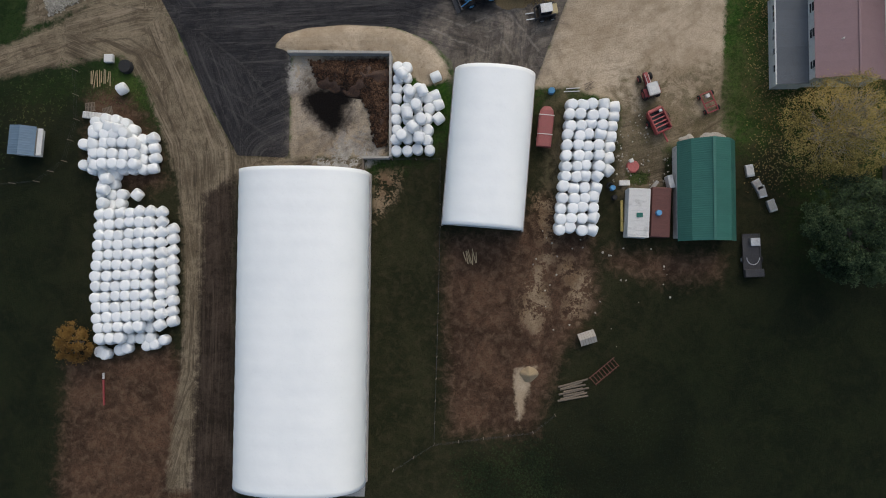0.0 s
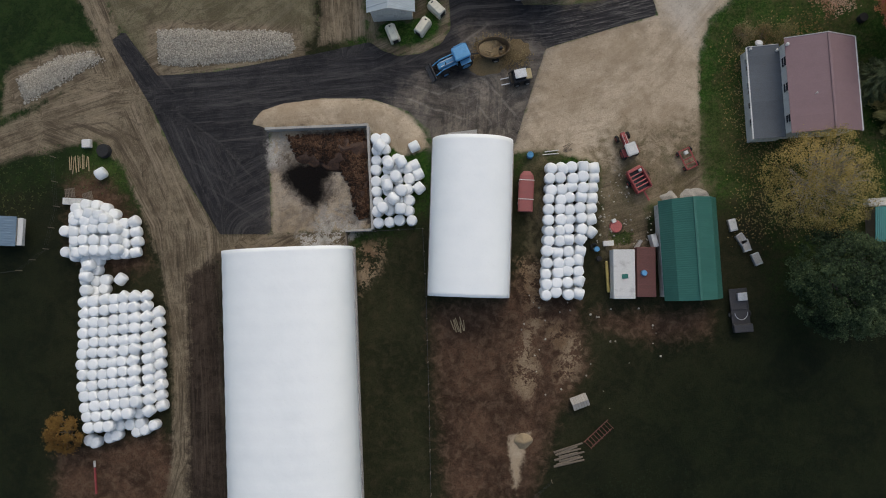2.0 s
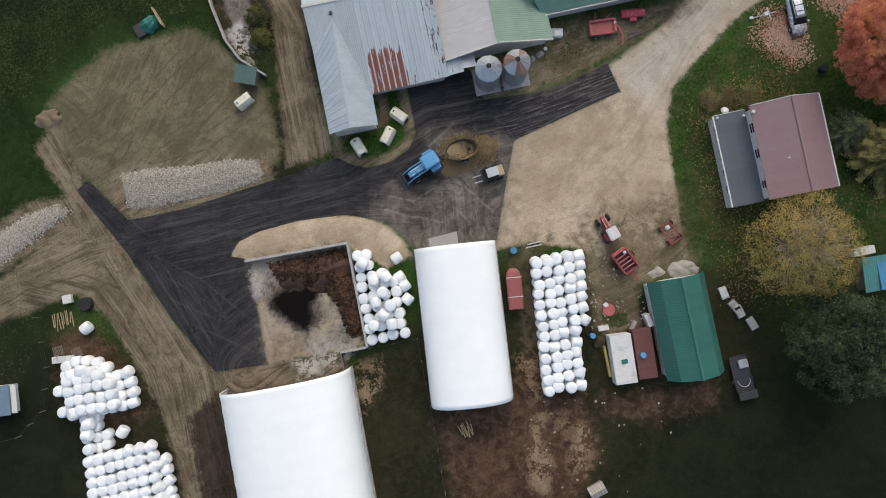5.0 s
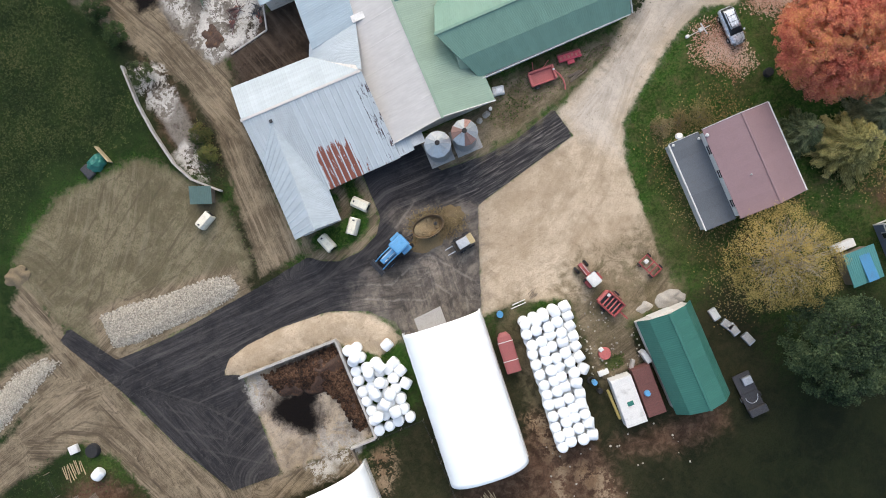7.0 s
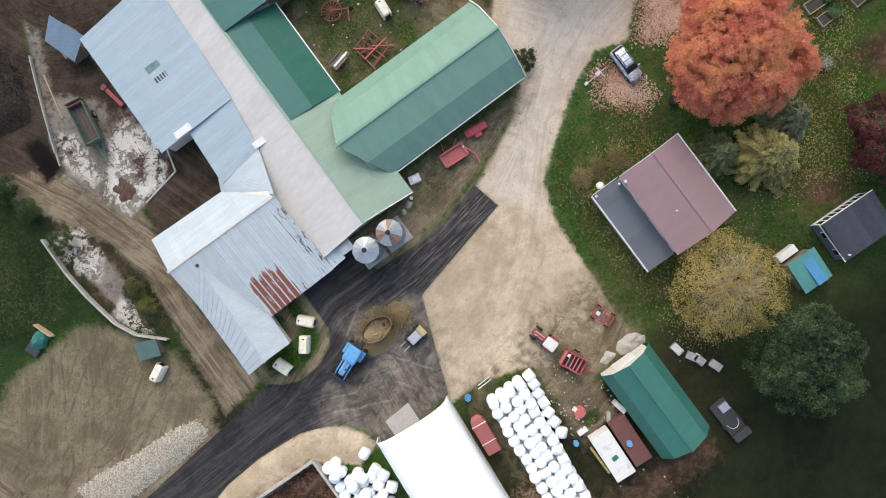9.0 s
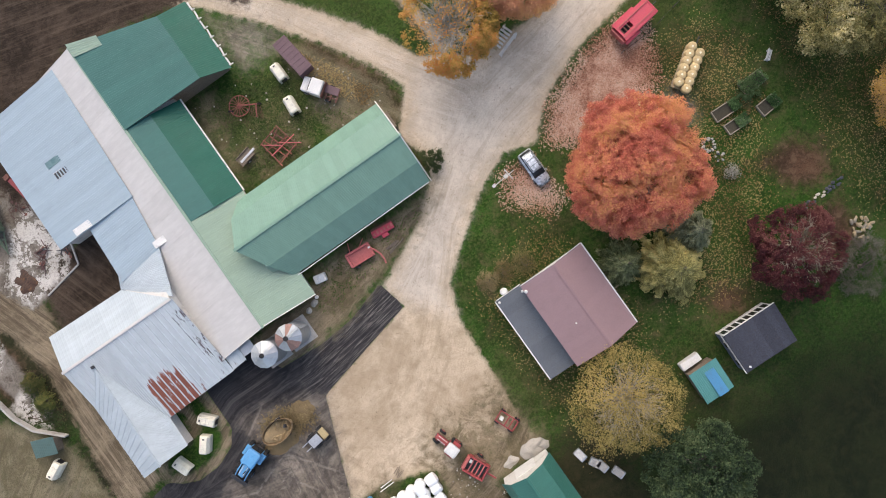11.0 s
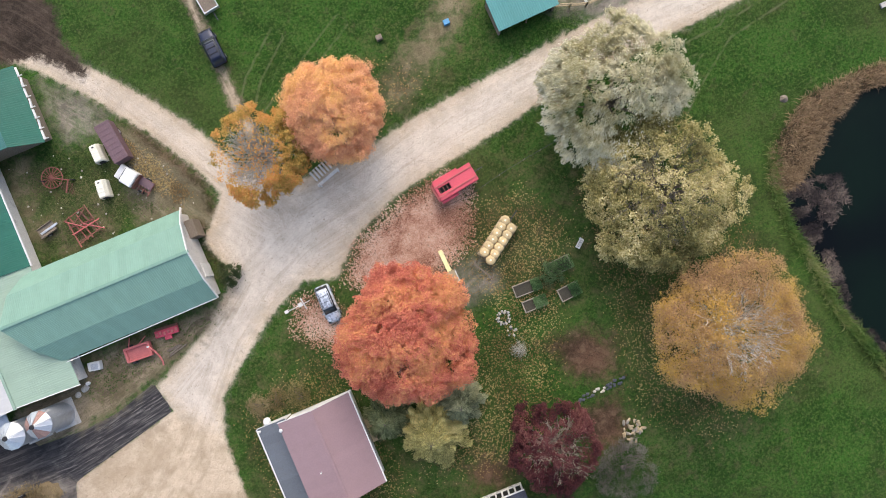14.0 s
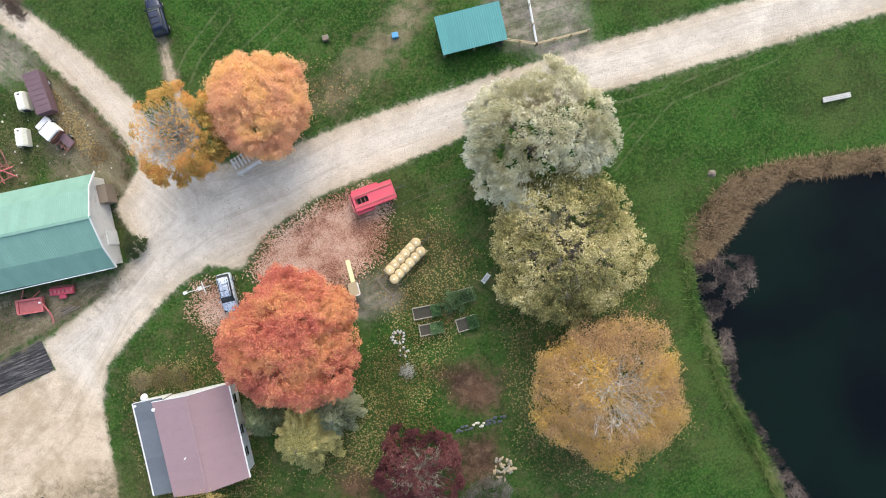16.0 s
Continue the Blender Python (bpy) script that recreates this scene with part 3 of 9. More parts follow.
POND = [(140.0, 38.0), (122.5, 39.2), (111.5, 40.2), (106.5, 39.6), (100.8, 36.4), (98.0, 33.2), (97.4, 28.7), (98.2, 23.2), (98.3, 16.6), (99.6, 10.3), (101.7, 2.0), (106.0, -12.0), (140.0, -12.0)]
# outlying grass whose ground colour carries the camera's edge darkening
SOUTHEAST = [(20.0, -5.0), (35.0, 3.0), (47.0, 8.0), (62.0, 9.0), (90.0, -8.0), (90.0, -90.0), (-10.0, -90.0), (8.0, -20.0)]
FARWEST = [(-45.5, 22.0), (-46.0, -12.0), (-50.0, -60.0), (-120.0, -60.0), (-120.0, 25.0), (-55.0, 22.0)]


def inside(outline, xs, ys):
    """Metres to the outline, plus inside and minus outside."""
    pts = np.array(outline, float)
    d, inn = np.full(xs.shape, 1e9), np.zeros(xs.shape, bool)
    for (ax, ay), (bx, by) in zip(pts, np.roll(pts, -1, 0)):
        ex, ey = bx - ax, by - ay
        u = np.clip(((xs - ax) * ex + (ys - ay) * ey) / (ex * ex + ey * ey), 0, 1)
        d = np.minimum(d, np.hypot(xs - ax - u * ex, ys - ay - u * ey))
        inn ^= ((ay > ys) != (by > ys)) & (xs < ex * (ys - ay) / (ey if ey else 1e-9) + ax)
    return np.where(inn, d, -d)


def ring_of(outline, xs, ys, width):
    """Plus inside a rim of the given width along the outline's inner side."""
    d = inside(outline, xs, ys)
    return np.minimum(d, width - d)


def union(*fields):
    return np.maximum.reduce(fields)


def bump_noise(xs, ys, scale, seed):
    rng = np.random.default_rng(seed)
    out = np.zeros(xs.shape)
    for k in range(10):
        a, f = rng.uniform(0, 2 * math.pi), rng.uniform(0.5, 1.6) / scale
        out += np.sin((xs * math.cos(a) + ys * math.sin(a)) * f * 2 * math.pi + rng.uniform(0, 6.3))
    return out / 10


LIMES = ([(-12.3, 75.0), (-10.0, 72.6), (-10.1, 67.2), (-12.0, 66.4), (-13.5, 71.6)], [(-7.1, 70.4), (-4.2, 71.0), (-2.6, 67.6), (-2.4, 64.8), (-4.5, 62.0), (-10.2, 61.4), (-12.2, 64.9), (-9.1, 67.4)], [(-20.2, 65.0), (-20.0, 60.5), (-17.8, 57.0), (-15.8, 59.5), (-16.2, 63.5)], [(-18.8, 53.0), (-17.0, 54.0), (-15.6, 51.0), (-16.4, 48.5), (-18.0, 50.0)])
NORTHWEST = [(-13.8, 70.8), (-13.4, 72.4), (-6.8, 88.9), (-8.0, 100.0), (-40.0, 100.0), (-26.0, 78.0), (-18.5, 73.0)]
DRYS = ([(69.0, 72.0), (70.0, 66.0), (73.9, 62.0), (76.5, 65.5), (76.0, 72.0)], [(30.2, 34.5), (34.0, 38.5), (40.0, 41.5), (47.0, 42.5), (51.0, 39.0), (48.0, 28.0), (58.0, 22.0), (67.0, 14.0), (52.0, 6.0), (31.0, 5.0), (29.8, 20.0)], [(62.0, 49.0), (76.0, 50.0), (81.0, 43.0), (93.0, 36.0), (94.0, 14.0), (84.0, 6.0), (72.0, 9.0), (74.0, 28.0), (65.0, 36.0)], [(56.0, 56.0), (66.0, 58.5), (75.0, 60.0), (73.0, 66.0), (61.0, 66.0)], [(18.2, 57.2), (18.2, 69.0), (24.8, 69.5), (33.5, 67.0), (36.0, 57.0)], [(14.0, 42.5), (19.0, 45.8), (35.8, 45.6), (33.8, 43.6), (24.2, 40.4)])
WORN = ([(21.0, 61.6), (26.6, 61.4), (26.8, 57.4), (20.6, 57.6)], [(17.4, 69.6), (21.2, 69.9), (21.6, 66.0), (19.4, 62.8), (21.9, 59.2), (17.9, 58.6), (17.3, 63.0)], [(60.0, 59.0), (63.0, 62.2), (70.0, 66.4), (73.0, 69.5), (75.5, 67.0), (72.0, 64.0), (66.0, 60.2), (62.0, 57.5)], [(16.8, 21.6), (20.7, 23.4), (25.0, 22.4), (28.8, 24.0), (29.4, 15.0), (22.2, 14.0), (17.5, 8.0), (16.8, 15.0)], [(9.0, 9.5), (9.4, 21.0), (12.2, 21.5), (12.0, 9.0)])
YARDSOUTH = [(17.0, 20.0), (29.2, 20.0), (29.2, 14.2), (22.5, 14.2), (22.4, 9.0), (17.0, 9.0)]
BROWNSHED = [(52.5, 17.5), (56.0, 18.5), (58.5, 15.5), (56.5, 13.5), (53.0, 14.5)]
ISLAND = [(-8.8, 35.5), (-7.4, 34.4), (-5.6, 33.6), (-2.7, 33.7), (-0.2, 34.8), (0.9, 36.5), (0.9, 43.5), (-3.0, 43.5), (-3.0, 39.0), (-9.0, 39.0)]
OLIVEW = [(-90.0, 60.0), (-42.0, 50.0), (-39.0, 40.0), (-37.0, 33.0), (-43.0, 24.0), (-90.0, 12.0)]
BEDSTRIP = [(-36.0, 39.8), (-30.0, 39.6), (-17.0, 38.0), (-16.4, 34.0), (-36.0, 32.5)]
BEDSTRIP2 = [(-54.0, 35.5), (-46.8, 38.2), (-40.0, 38.0), (-38.0, 34.0), (-45.5, 31.5), (-55.0, 28.5)]
SLURRYMUD = [(-21.2, 21.8), (-18.6, 23.2), (-14.0, 23.4), (-13.8, 17.0), (-16.5, 15.6), (-19.2, 17.8)]
STRIP = [(-23.0, 72.0), (-12.0, 68.0), (-7.0, 60.0), (-7.0, 50.0), (-11.5, 33.0), (-22.0, 32.0), (-22.0, 37.0), (-14.5, 46.0), (-20.5, 52.0), (-23.0, 60.0)]
NORTHSTRIP = [(-7.0, 86.0), (-2.0, 79.5), (9.0, 79.5), (12.0, 96.0), (-9.0, 96.0)]
COURTBROWN = [(30.6, 69.5), (32.6, 67.6), (34.6, 63.6), (37.4, 58.4), (37.3, 54.2), (35.0, 56.6), (30.2, 57.6), (29.6, 61.4), (32.2, 62.4), (30.4, 66.5)]
NORTHMUD = [(0.0, 95.0), (8.0, 83.0), (20.0, 80.0), (26.5, 78.6), (29.9, 74.6), (32.4, 75.2), (30.6, 80.0), (31.2, 84.0), (26.0, 95.0)]
# southern olive grass, part of its darkness is painted vignette
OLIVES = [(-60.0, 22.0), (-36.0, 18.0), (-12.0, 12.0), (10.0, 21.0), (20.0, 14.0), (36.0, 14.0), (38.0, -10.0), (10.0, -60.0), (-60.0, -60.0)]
OLIVEN = [(-80.0, 100.0), (-30.0, 92.0), (-21.0, 72.0), (-19.0, 58.0), (-22.0, 55.0), (-36.0, 54.0), (-44.0, 48.0), (-80.0, 40.0)]
SPILL = [(2.5, 36.0), (9.5, 34.5), (11.5, 32.5), (9.4, 27.0), (7.8, 22.3), (-1.6, 22.2), (-2.5, 25.0), (-6.0, 28.0), (-3.0, 30.5), (3.0, 30.0)]
TIPDUST = [(13.0, 38.0), (20.0, 38.5), (24.5, 40.0), (25.2, 36.3), (17.0, 34.6), (12.0, 33.4), (10.0, 35.0)]
PITLIMES = ([(-21.2, 24.6), (-18.4, 24.6), (-18.6, 22.6), (-20.2, 21.4), (-21.2, 21.6)], [(-16.2, 16.2), (-12.6, 16.4), (-11.0, 16.2), (-11.0, 13.6), (-13.4, 11.8), (-16.4, 12.6)], [(-18.2, 12.9), (-15.8, 12.9), (-16.0, 11.1), (-18.0, 11.3)])
WETMUD = [(-15.7, 75.2), (-14.2, 74.8), (-13.8, 70.6), (-15.9, 70.6)]
BINYARD = [(8.4, 38.6), (15.8, 38.4), (17.0, 43.4), (8.4, 43.4)]
SOUTHDIRT = [(14.0, 3.2), (22.5, 3.0), (30.0, 2.4), (29.0, -2.0), (22.0, -2.6), (15.0, -0.5)]
SLURRYPOOL = [(-20.2, 20.3), (-19.1, 21.0), (-18.1, 21.5), (-15.2, 21.4), (-13.6, 20.4), (-15.0, 19.2), (-15.3, 17.0), (-16.1, 15.9), (-17.6, 17.3), (-18.9, 18.6)]
CRUSTS = ([(7.2, 8.8), (9.4, 8.6), (10.6, 4.6), (8.8, 2.6), (6.2, -2.0), (5.4, -5.6), (7.8, -8.0), (9.2, -4.0), (8.2, -1.0), (9.8, 2.0), (7.4, 4.0)], [(9.6, 1.2), (11.8, 1.0), (14.2, -1.2), (12.6, -5.8), (10.6, -5.4), (11.2, -2.0)], [(-11.6, 11.4), (-8.0, 11.6), (-8.8, 8.2), (-11.4, 5.6)])
MARKS = (
    [(25.0, 39.5), (20.5, 37.6), (15.0, 36.2), (12.0, 36.0)], [(24.8, 37.6), (19.0, 36.2), (15.5, 35.2), (13.0, 33.8)], [(21.5, 39.0), (17.5, 38.2), (14.5, 36.8), (13.2, 34.2)], [(38.0, 43.0), (41.0, 48.0), (46.0, 52.5), (56.0, 52.0)], [(34.0, 70.0), (40.0, 59.0), (44.0, 50.0), (40.0, 44.0)],
    [(-52.0, 27.0), (-44.0, 30.0), (-38.0, 30.5), (-34.0, 27.0), (-31.0, 20.0), (-30.0, 10.0)], [(-48.0, 28.2), (-41.0, 28.8), (-36.5, 26.0), (-33.2, 20.0), (-31.8, 11.0)], [(-40.0, 37.0), (-37.5, 31.0), (-35.0, 26.0), (-32.0, 18.0)], [(-38.5, 38.0), (-36.3, 31.0), (-33.0, 24.0), (-28.5, 15.0)],
    [(-36.2, 22.0), (-34.0, 14.0), (-33.2, 0.0), (-33.0, -12.0)], [(-31.0, 8.0), (-31.0, -8.0), (-31.5, -24.0)], [(-29.4, 8.0), (-29.3, -20.0)], [(-40.0, 44.0), (-33.0, 47.0), (-25.0, 53.0)], [(-38.5, 42.0), (-31.0, 45.0), (-22.0, 51.0)], [(-33.0, 40.5), (-29.0, 42.8), (-25.0, 43.0), (-21.0, 45.5)], [(-31.0, 40.0), (-24.0, 40.5), (-18.0, 43.0)],
    [(24.5, 39.0), (18.0, 37.5), (14.5, 36.0), (12.5, 33.5)], [(19.0, 42.0), (18.7, 37.5), (16.0, 36.0), (11.0, 36.5)], [(11.0, 38.5), (12.0, 35.5), (13.2, 33.0)],
    [(25.0, 37.3), (15.0, 37.6), (6.0, 36.0), (1.0, 33.0), (-10.0, 31.0), (-30.0, 31.5)], [(-38.0, 36.5), (-33.0, 30.0), (-20.0, 30.2), (-5.0, 29.5), (3.0, 26.0)],
    [(-35.0, 29.5), (-28.0, 24.0), (-22.0, 17.0)], [(-33.0, 23.0), (-27.0, 19.0), (-22.0, 15.5)], [(4.0, 28.0), (6.0, 25.0), (5.0, 22.0)], [(-2.0, 27.5), (4.0, 29.5), (8.0, 24.0)],
    [(20.0, 28.0), (27.0, 33.0), (33.0, 41.0), (40.0, 46.5)], [(13.0, 23.0), (20.0, 24.0), (26.0, 30.0), (30.5, 37.5)], [(36.0, 43.5), (46.0, 49.5), (60.0, 52.5), (90.0, 56.5), (130.0, 59.0)],
    [(88.6, 52.5), (94.2, 51.0), (100.9, 51.5), (106.4, 52.5), (113.3, 53.6)], [(91.1, 44.8), (94.8, 47.9), (97.9, 50.1), (101.1, 52.4)], [(59.9, 60.9), (63.8, 62.0), (69.6, 64.6), (74.2, 67.5)],
    [(44.2, 61.8), (48.1, 67.4), (53.0, 71.5)], [(46.0, 61.4), (52.9, 65.7), (60.4, 69.9)], [(-33.0, 24.0), (-37.0, 30.0), (-45.0, 31.5), (-60.0, 25.0)], [(-30.0, 14.0), (-34.0, 24.0), (-40.0, 40.0)],
    [(-38.0, 39.0), (-34.0, 44.0), (-27.0, 53.0)], [(-36.5, 38.5), (-30.0, 42.0), (-24.0, 41.5)], [(-35.0, 37.0), (-30.5, 44.5), (-24.5, 45.0)], [(-22.0, 14.0), (-17.0, 15.5), (-14.0, 20.0)], [(-24.0, 13.5), (-14.5, 14.0), (-12.0, 17.0)],
    [(-44.0, -24.0), (-38.0, -20.0), (-33.0, -12.0)], [(-44.0, -20.0), (-37.0, -17.0), (-34.0, -8.0)], [(30.0, 74.5), (34.5, 68.0), (40.0, 57.0)],
)
WAYS = (
    [(140, 59), (111, 57), (89, 56), (67, 53.3), (55, 50), (46, 48.5), (40, 46), (34, 41.5), (30, 37), (24, 31), (18, 27), (9, 25)],
    [(0, 90), (24, 83.5), (33, 71), (39, 60), (44, 52)],
    [(-40, 38), (-35, 31), (-20, 31.5), (-8, 32), (4, 29), (3, 20)],
    [(-8, 32), (3, 36.5), (12, 36.3), (25, 38.3), (32, 42)],
    [(-72, 22), (-50, 28.5), (-40, 31), (-35, 31)],
    [(-43, 45), (-36.5, 28), (-31, 14), (-30.3, -5), (-31, -45)],
    [(-50, 29), (-41, 25), (-36, 15), (-33.7, 0), (-34, -12), (-40, -30)],
    [(-30, 92), (-16.5, 65), (-12, 52), (-12, 36)],
    [(-40, 39), (-33, 41), (-28, 47), (-24, 54)],
    [(-36, 35), (-25, 40), (-18, 45)],
    [(44.5, 78), (45.6, 66), (46.2, 57)],
    [(-24, 13.3), (-16, 17), (-13, 22)],
)


def along_ways(ways, xs, ys, ends=0.0):
    """For each place the nearest way: metres to its side, and metres along it."""
    best, side, run = np.full(xs.shape, 1e9), np.zeros(xs.shape), np.zeros(xs.shape)
    for k, way in enumerate(ways):
        start = 37.0 * k
        for (ax, ay), (bx, by) in zip(way, way[1:]):
            ex, ey = bx - ax, by - ay
            size = math.hypot(ex, ey)
            raw = ((xs - ax) * ex + (ys - ay) * ey) / size**2
            u = np.clip(raw, 0, 1)
            d = np.hypot(xs - ax - u * ex, ys - ay - u * ey)
            if (ax, ay) == way[0]:
                d = d + ends * np.maximum(0, -raw) * size
            if (bx, by) == way[-1]:
                d = d + ends * np.maximum(0, raw - 1) * size
            sign = np.sign(ex * (ys - ay) - ey * (xs - ax))
            win = d < best
            best, side, run = np.where(win, d, best), np.where(win, d * sign, side), np.where(win, start + u * size, run)
            start += size
    return side, run


def build_ground():
    far = [3000, 1400, 600, 260]
    gx = np.array([-72 - v for v in far] + list(np.arange(-72, 140.1, 0.5)) + [140 + v for v in far[::-1]], float)
    gy = np.array([-50 - v for v in far] + list(np.arange(-50, 100.1, 0.5)) + [100 + v for v in far[::-1]], float)
    xs, ys = (a.ravel() for a in np.meshgrid(gx, gy))
    f = {
        "asphalt": inside(ASPHALT, xs, ys),
        "sand": union(inside(PIT, xs, ys) - 0.2, inside(BERM, xs, ys), inside(YARD, xs, ys), inside(ROAD, xs, ys) - 0.1, inside(SANDY2, xs, ys) - 0.5, inside(SECONDDRIVE, xs, ys) - 0.45),
        "road": inside(ROAD, xs, ys) - 0.9,
        "dirt": union(ring_of(ISLAND, xs, ys, 1.15), inside(BINYARD, xs, ys), inside(YARDSOUTH, xs, ys) - 0.3, inside(WEST, xs, ys), inside(SECONDDRIVE, xs, ys), inside(NORTHTRACK, xs, ys), inside(BARNSIDE, xs, ys) - 0.4, inside(BEDSTRIP, xs, ys), inside(BEDSTRIP2, xs, ys) - 0.6),
        "mud": union(inside(NORTHSTRIP, xs, ys), inside(SLURRYMUD, xs, ys), inside(LANE, xs, ys), inside(PITMUD, xs, ys), inside(SLABMUD, xs, ys) - 0.8, inside(GAP, xs, ys), inside(NORTHMUD, xs, ys) - 0.7, inside(NORTHWEST, xs, ys)),
        "soil": union(inside(GARDEN, xs, ys) - 0.3, inside(SOUTHDIRT, xs, ys) - 1.2, inside(BROWNS, xs, ys), inside(SOUTHWEST, xs, ys), inside(COURTEDGE, xs, ys), inside(GARDEN2, xs, ys) - 0.5, inside(BROWNSHED, xs, ys) - 0.5, inside(NEST, xs, ys) - 1.0, inside(WALLSIDE, xs, ys) - 1),
        "paddock": union(inside(PADDOCK, xs, ys), inside(COURTBROWN, xs, ys) + 0.3),
        "litter": union(inside(LITTER, xs, ys) - 1.2, inside(LITTER2, xs, ys) - 1.2),
        "concrete": union(inside(SLAB, xs, ys), inside(WALLSIDE, xs, ys) - 1.2),
        "lime": union(*[inside(q, xs, ys) for q in LIMES], *[inside(q, xs, ys) + 0.35 for q in PITLIMES]),
        "dust": union(inside(COURTSAND, xs, ys), inside(HUTYARD, xs, ys) + 0.6, inside(PLAYSAND, xs, ys) + 0.6, inside(PIT, xs, ys) - 0.4, inside(SPILL, xs, ys) + 0.3),
        "dry": union(*[inside(q, xs, ys) for q in DRYS]),
        "worn": union(inside(BARNSIDE, xs, ys) - 0.3, *[inside(q, xs, ys) for q in WORN]),
        "crust": union(*[inside(q, xs, ys) for q in CRUSTS]),
        "scuff": inside(TIPDUST, xs, ys) + 0.2,
        "slurry": union(inside(SLURRYPOOL, xs, ys), inside(WETMUD, xs, ys) + 0.4),
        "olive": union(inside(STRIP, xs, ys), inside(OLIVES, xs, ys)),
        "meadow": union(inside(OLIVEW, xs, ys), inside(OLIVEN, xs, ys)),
        "vignette_scrub": union(inside(SOUTHEAST, xs, ys), inside(FARWEST, xs, ys)),
    }
    pond = inside(POND, xs, ys)
    calm = np.clip(union(f["asphalt"], f["concrete"]) + 1, 0, 1)
    near = (np.abs(xs - 34) < 108) & (np.abs(ys - 25) < 77)
    z = 0.05 * bump_noise(xs, ys, 6.0, 3) * (1 - 0.8 * calm) + 0.03 * bump_noise(xs, ys, 1.9, 5) * (1 - calm)
    z += np.clip(inside(BERM, xs, ys), 0, 1.2) * 0.35
    z -= np.clip(pond, 0, 3) * 0.45
    z = np.where(near, z - 0.04, -0.04)
    side, run = along_ways(WAYS, xs, ys)
    mark, _ = along_ways(MARKS, xs, ys, 9.0)
    ny, nx = len(gy), len(gx)
    grid = np.arange(nx * ny).reshape(ny, nx)
    quads = np.stack([grid[:-1, :-1], grid[:-1, 1:], grid[1:, 1:], grid[1:, :-1]], -1).reshape(-1, 4)
    mean = {k: v[quads].mean(1) for k, v in f.items()}
    owner = np.zeros(len(quads), int)
    for k, area in ((1, "sand"), (2, "road"), (3, "asphalt"), (4, "dirt")):
        if area == "dirt":
            owner[(mean[area] > 0.3) & (owner == 0)] = k
        else:
            owner[mean[area] > (0 if area != "sand" else 0.05)] = k
    names = (("ground", "autumn grass with bare brown patches and fallen leaves"), ("sand_yard", "tan compacted sand yard with wheel ruts"), ("gravel_road", "pale gravel farm road with wheel ruts"), ("asphalt_yard", "fresh black asphalt lane and apron"), ("dirt_track", "brown dirt track churned by tractor wheels"))
    for k, (name, label) in enumerate(names):
        mine = quads[owner == k]
        used, flat = np.unique(mine, return_inverse=True)
        me = bpy.data.meshes.new(name)
        me.from_pydata(np.stack([xs[used], ys[used], z[used]], 1).tolist(), [], flat.reshape(-1, 4).tolist())
        for area in AREAS:
            me.attributes.new(area, "FLOAT", "POINT").data.foreach_set("value", np.maximum(f[area][used], -60).astype(np.float32))
        flow = np.stack([side[used], run[used], 0 * run[used]], 1)
        me.attributes.new("mark", "FLOAT", "POINT").data.foreach_set("value", mark[used].astype(np.float32))
        me.attributes.new("flow", "FLOAT_VECTOR", "POINT").data.foreach_set("vector", flow.astype(np.float32).ravel())
        me.polygons.foreach_set("use_smooth", [True] * len(me.polygons))
        me.materials.append(GROUND)
        tagged(new(name, me), label, "ground" if k == 0 else "road", kind="structure")


build_ground()

bm = BM()
bm.faces.new([bm.verts.new((x, y, -0.42)) for x, y in [(96.5, -14), (141, -14), (141, 41.5), (96.5, 41.5)]])
tagged(part("water", bm, WATER), "still dark green farm pond water", "pond", kind="structure")


# ---- buildings ----
def roof_plane(parent, eave, top, count, material, name="roof_sheet", thick=0.07, lip=0.03, pitch=0.25):
    """A roof slope from the eave line to the top line, laid in ribbed sheets that are pieces of their own; pitch: metres from rib to rib, 0 for smooth sheets."""
    (a, b), (c, d) = [[Vector(p) for p in line] for line in (eave, top)]
    up = (b - a).cross(c - a).normalized()
    up = up if up.z > 0 else -up
    rnd = random.Random(round(a.x * 31 + a.y * 17 + b.z * 7))
    for i in range(count):
        u, v = i / count, (i + 1) / count
        lift = up * rnd.uniform(0, 0.004)
        q = [a.lerp(b, u), a.lerp(b, v), c.lerp(d, v), c.lerp(d, u)]
        wide = max((q[1] - q[0]).length, (q[2] - q[3]).length)
        ribs = max(1, round(wide / pitch)) if pitch else 1
        prof = []
        for k in range(ribs):
            w = 0.3 if pitch else 0.06
            prof += [(k / ribs, 0), ((k + w * 0.3) / ribs, lip), ((k + w * 0.7) / ribs, lip), ((k + w) / ribs, 0)]
        prof.append((1, 0))
        verts = []
        for f, h in prof:
            verts += [q[0].lerp(q[1], f) + lift + up * h, q[3].lerp(q[2], f) + lift + up * h]
        k = len(prof)
        verts += [q[0] - up * thick, q[3] - up * thick, q[1] - up * thick, q[2] - up * thick]
        faces = [(2 * j, 2 * j + 2, 2 * j + 3, 2 * j + 1) for j in range(k - 1)]
        s = 2 * k
        faces += [(s, s + 1, s + 3, s + 2), (0, 1, s + 1, s), (2 * k - 2, s + 2, s + 3, 2 * k - 1), tuple([s, s + 2] + [2 * j for j in range(k - 1, -1, -1)]), tuple([s + 3, s + 1] + [2 * j + 1 for j in range(k)])]
        link(name, verts, faces, material, parent)


def prism(name, outline, axis, a, b, material, parent, label=""):
    """A solid with the given outline of (across, z), running from a to b along x (0) or y (1)."""
    bm = BM()
    rings = [[(s, p, z) if axis == 0 else (p, s, z) for p, z in outline] for s in (a, b)]
    shell(bm, rings)
    return part(name, bm, material, parent, label)


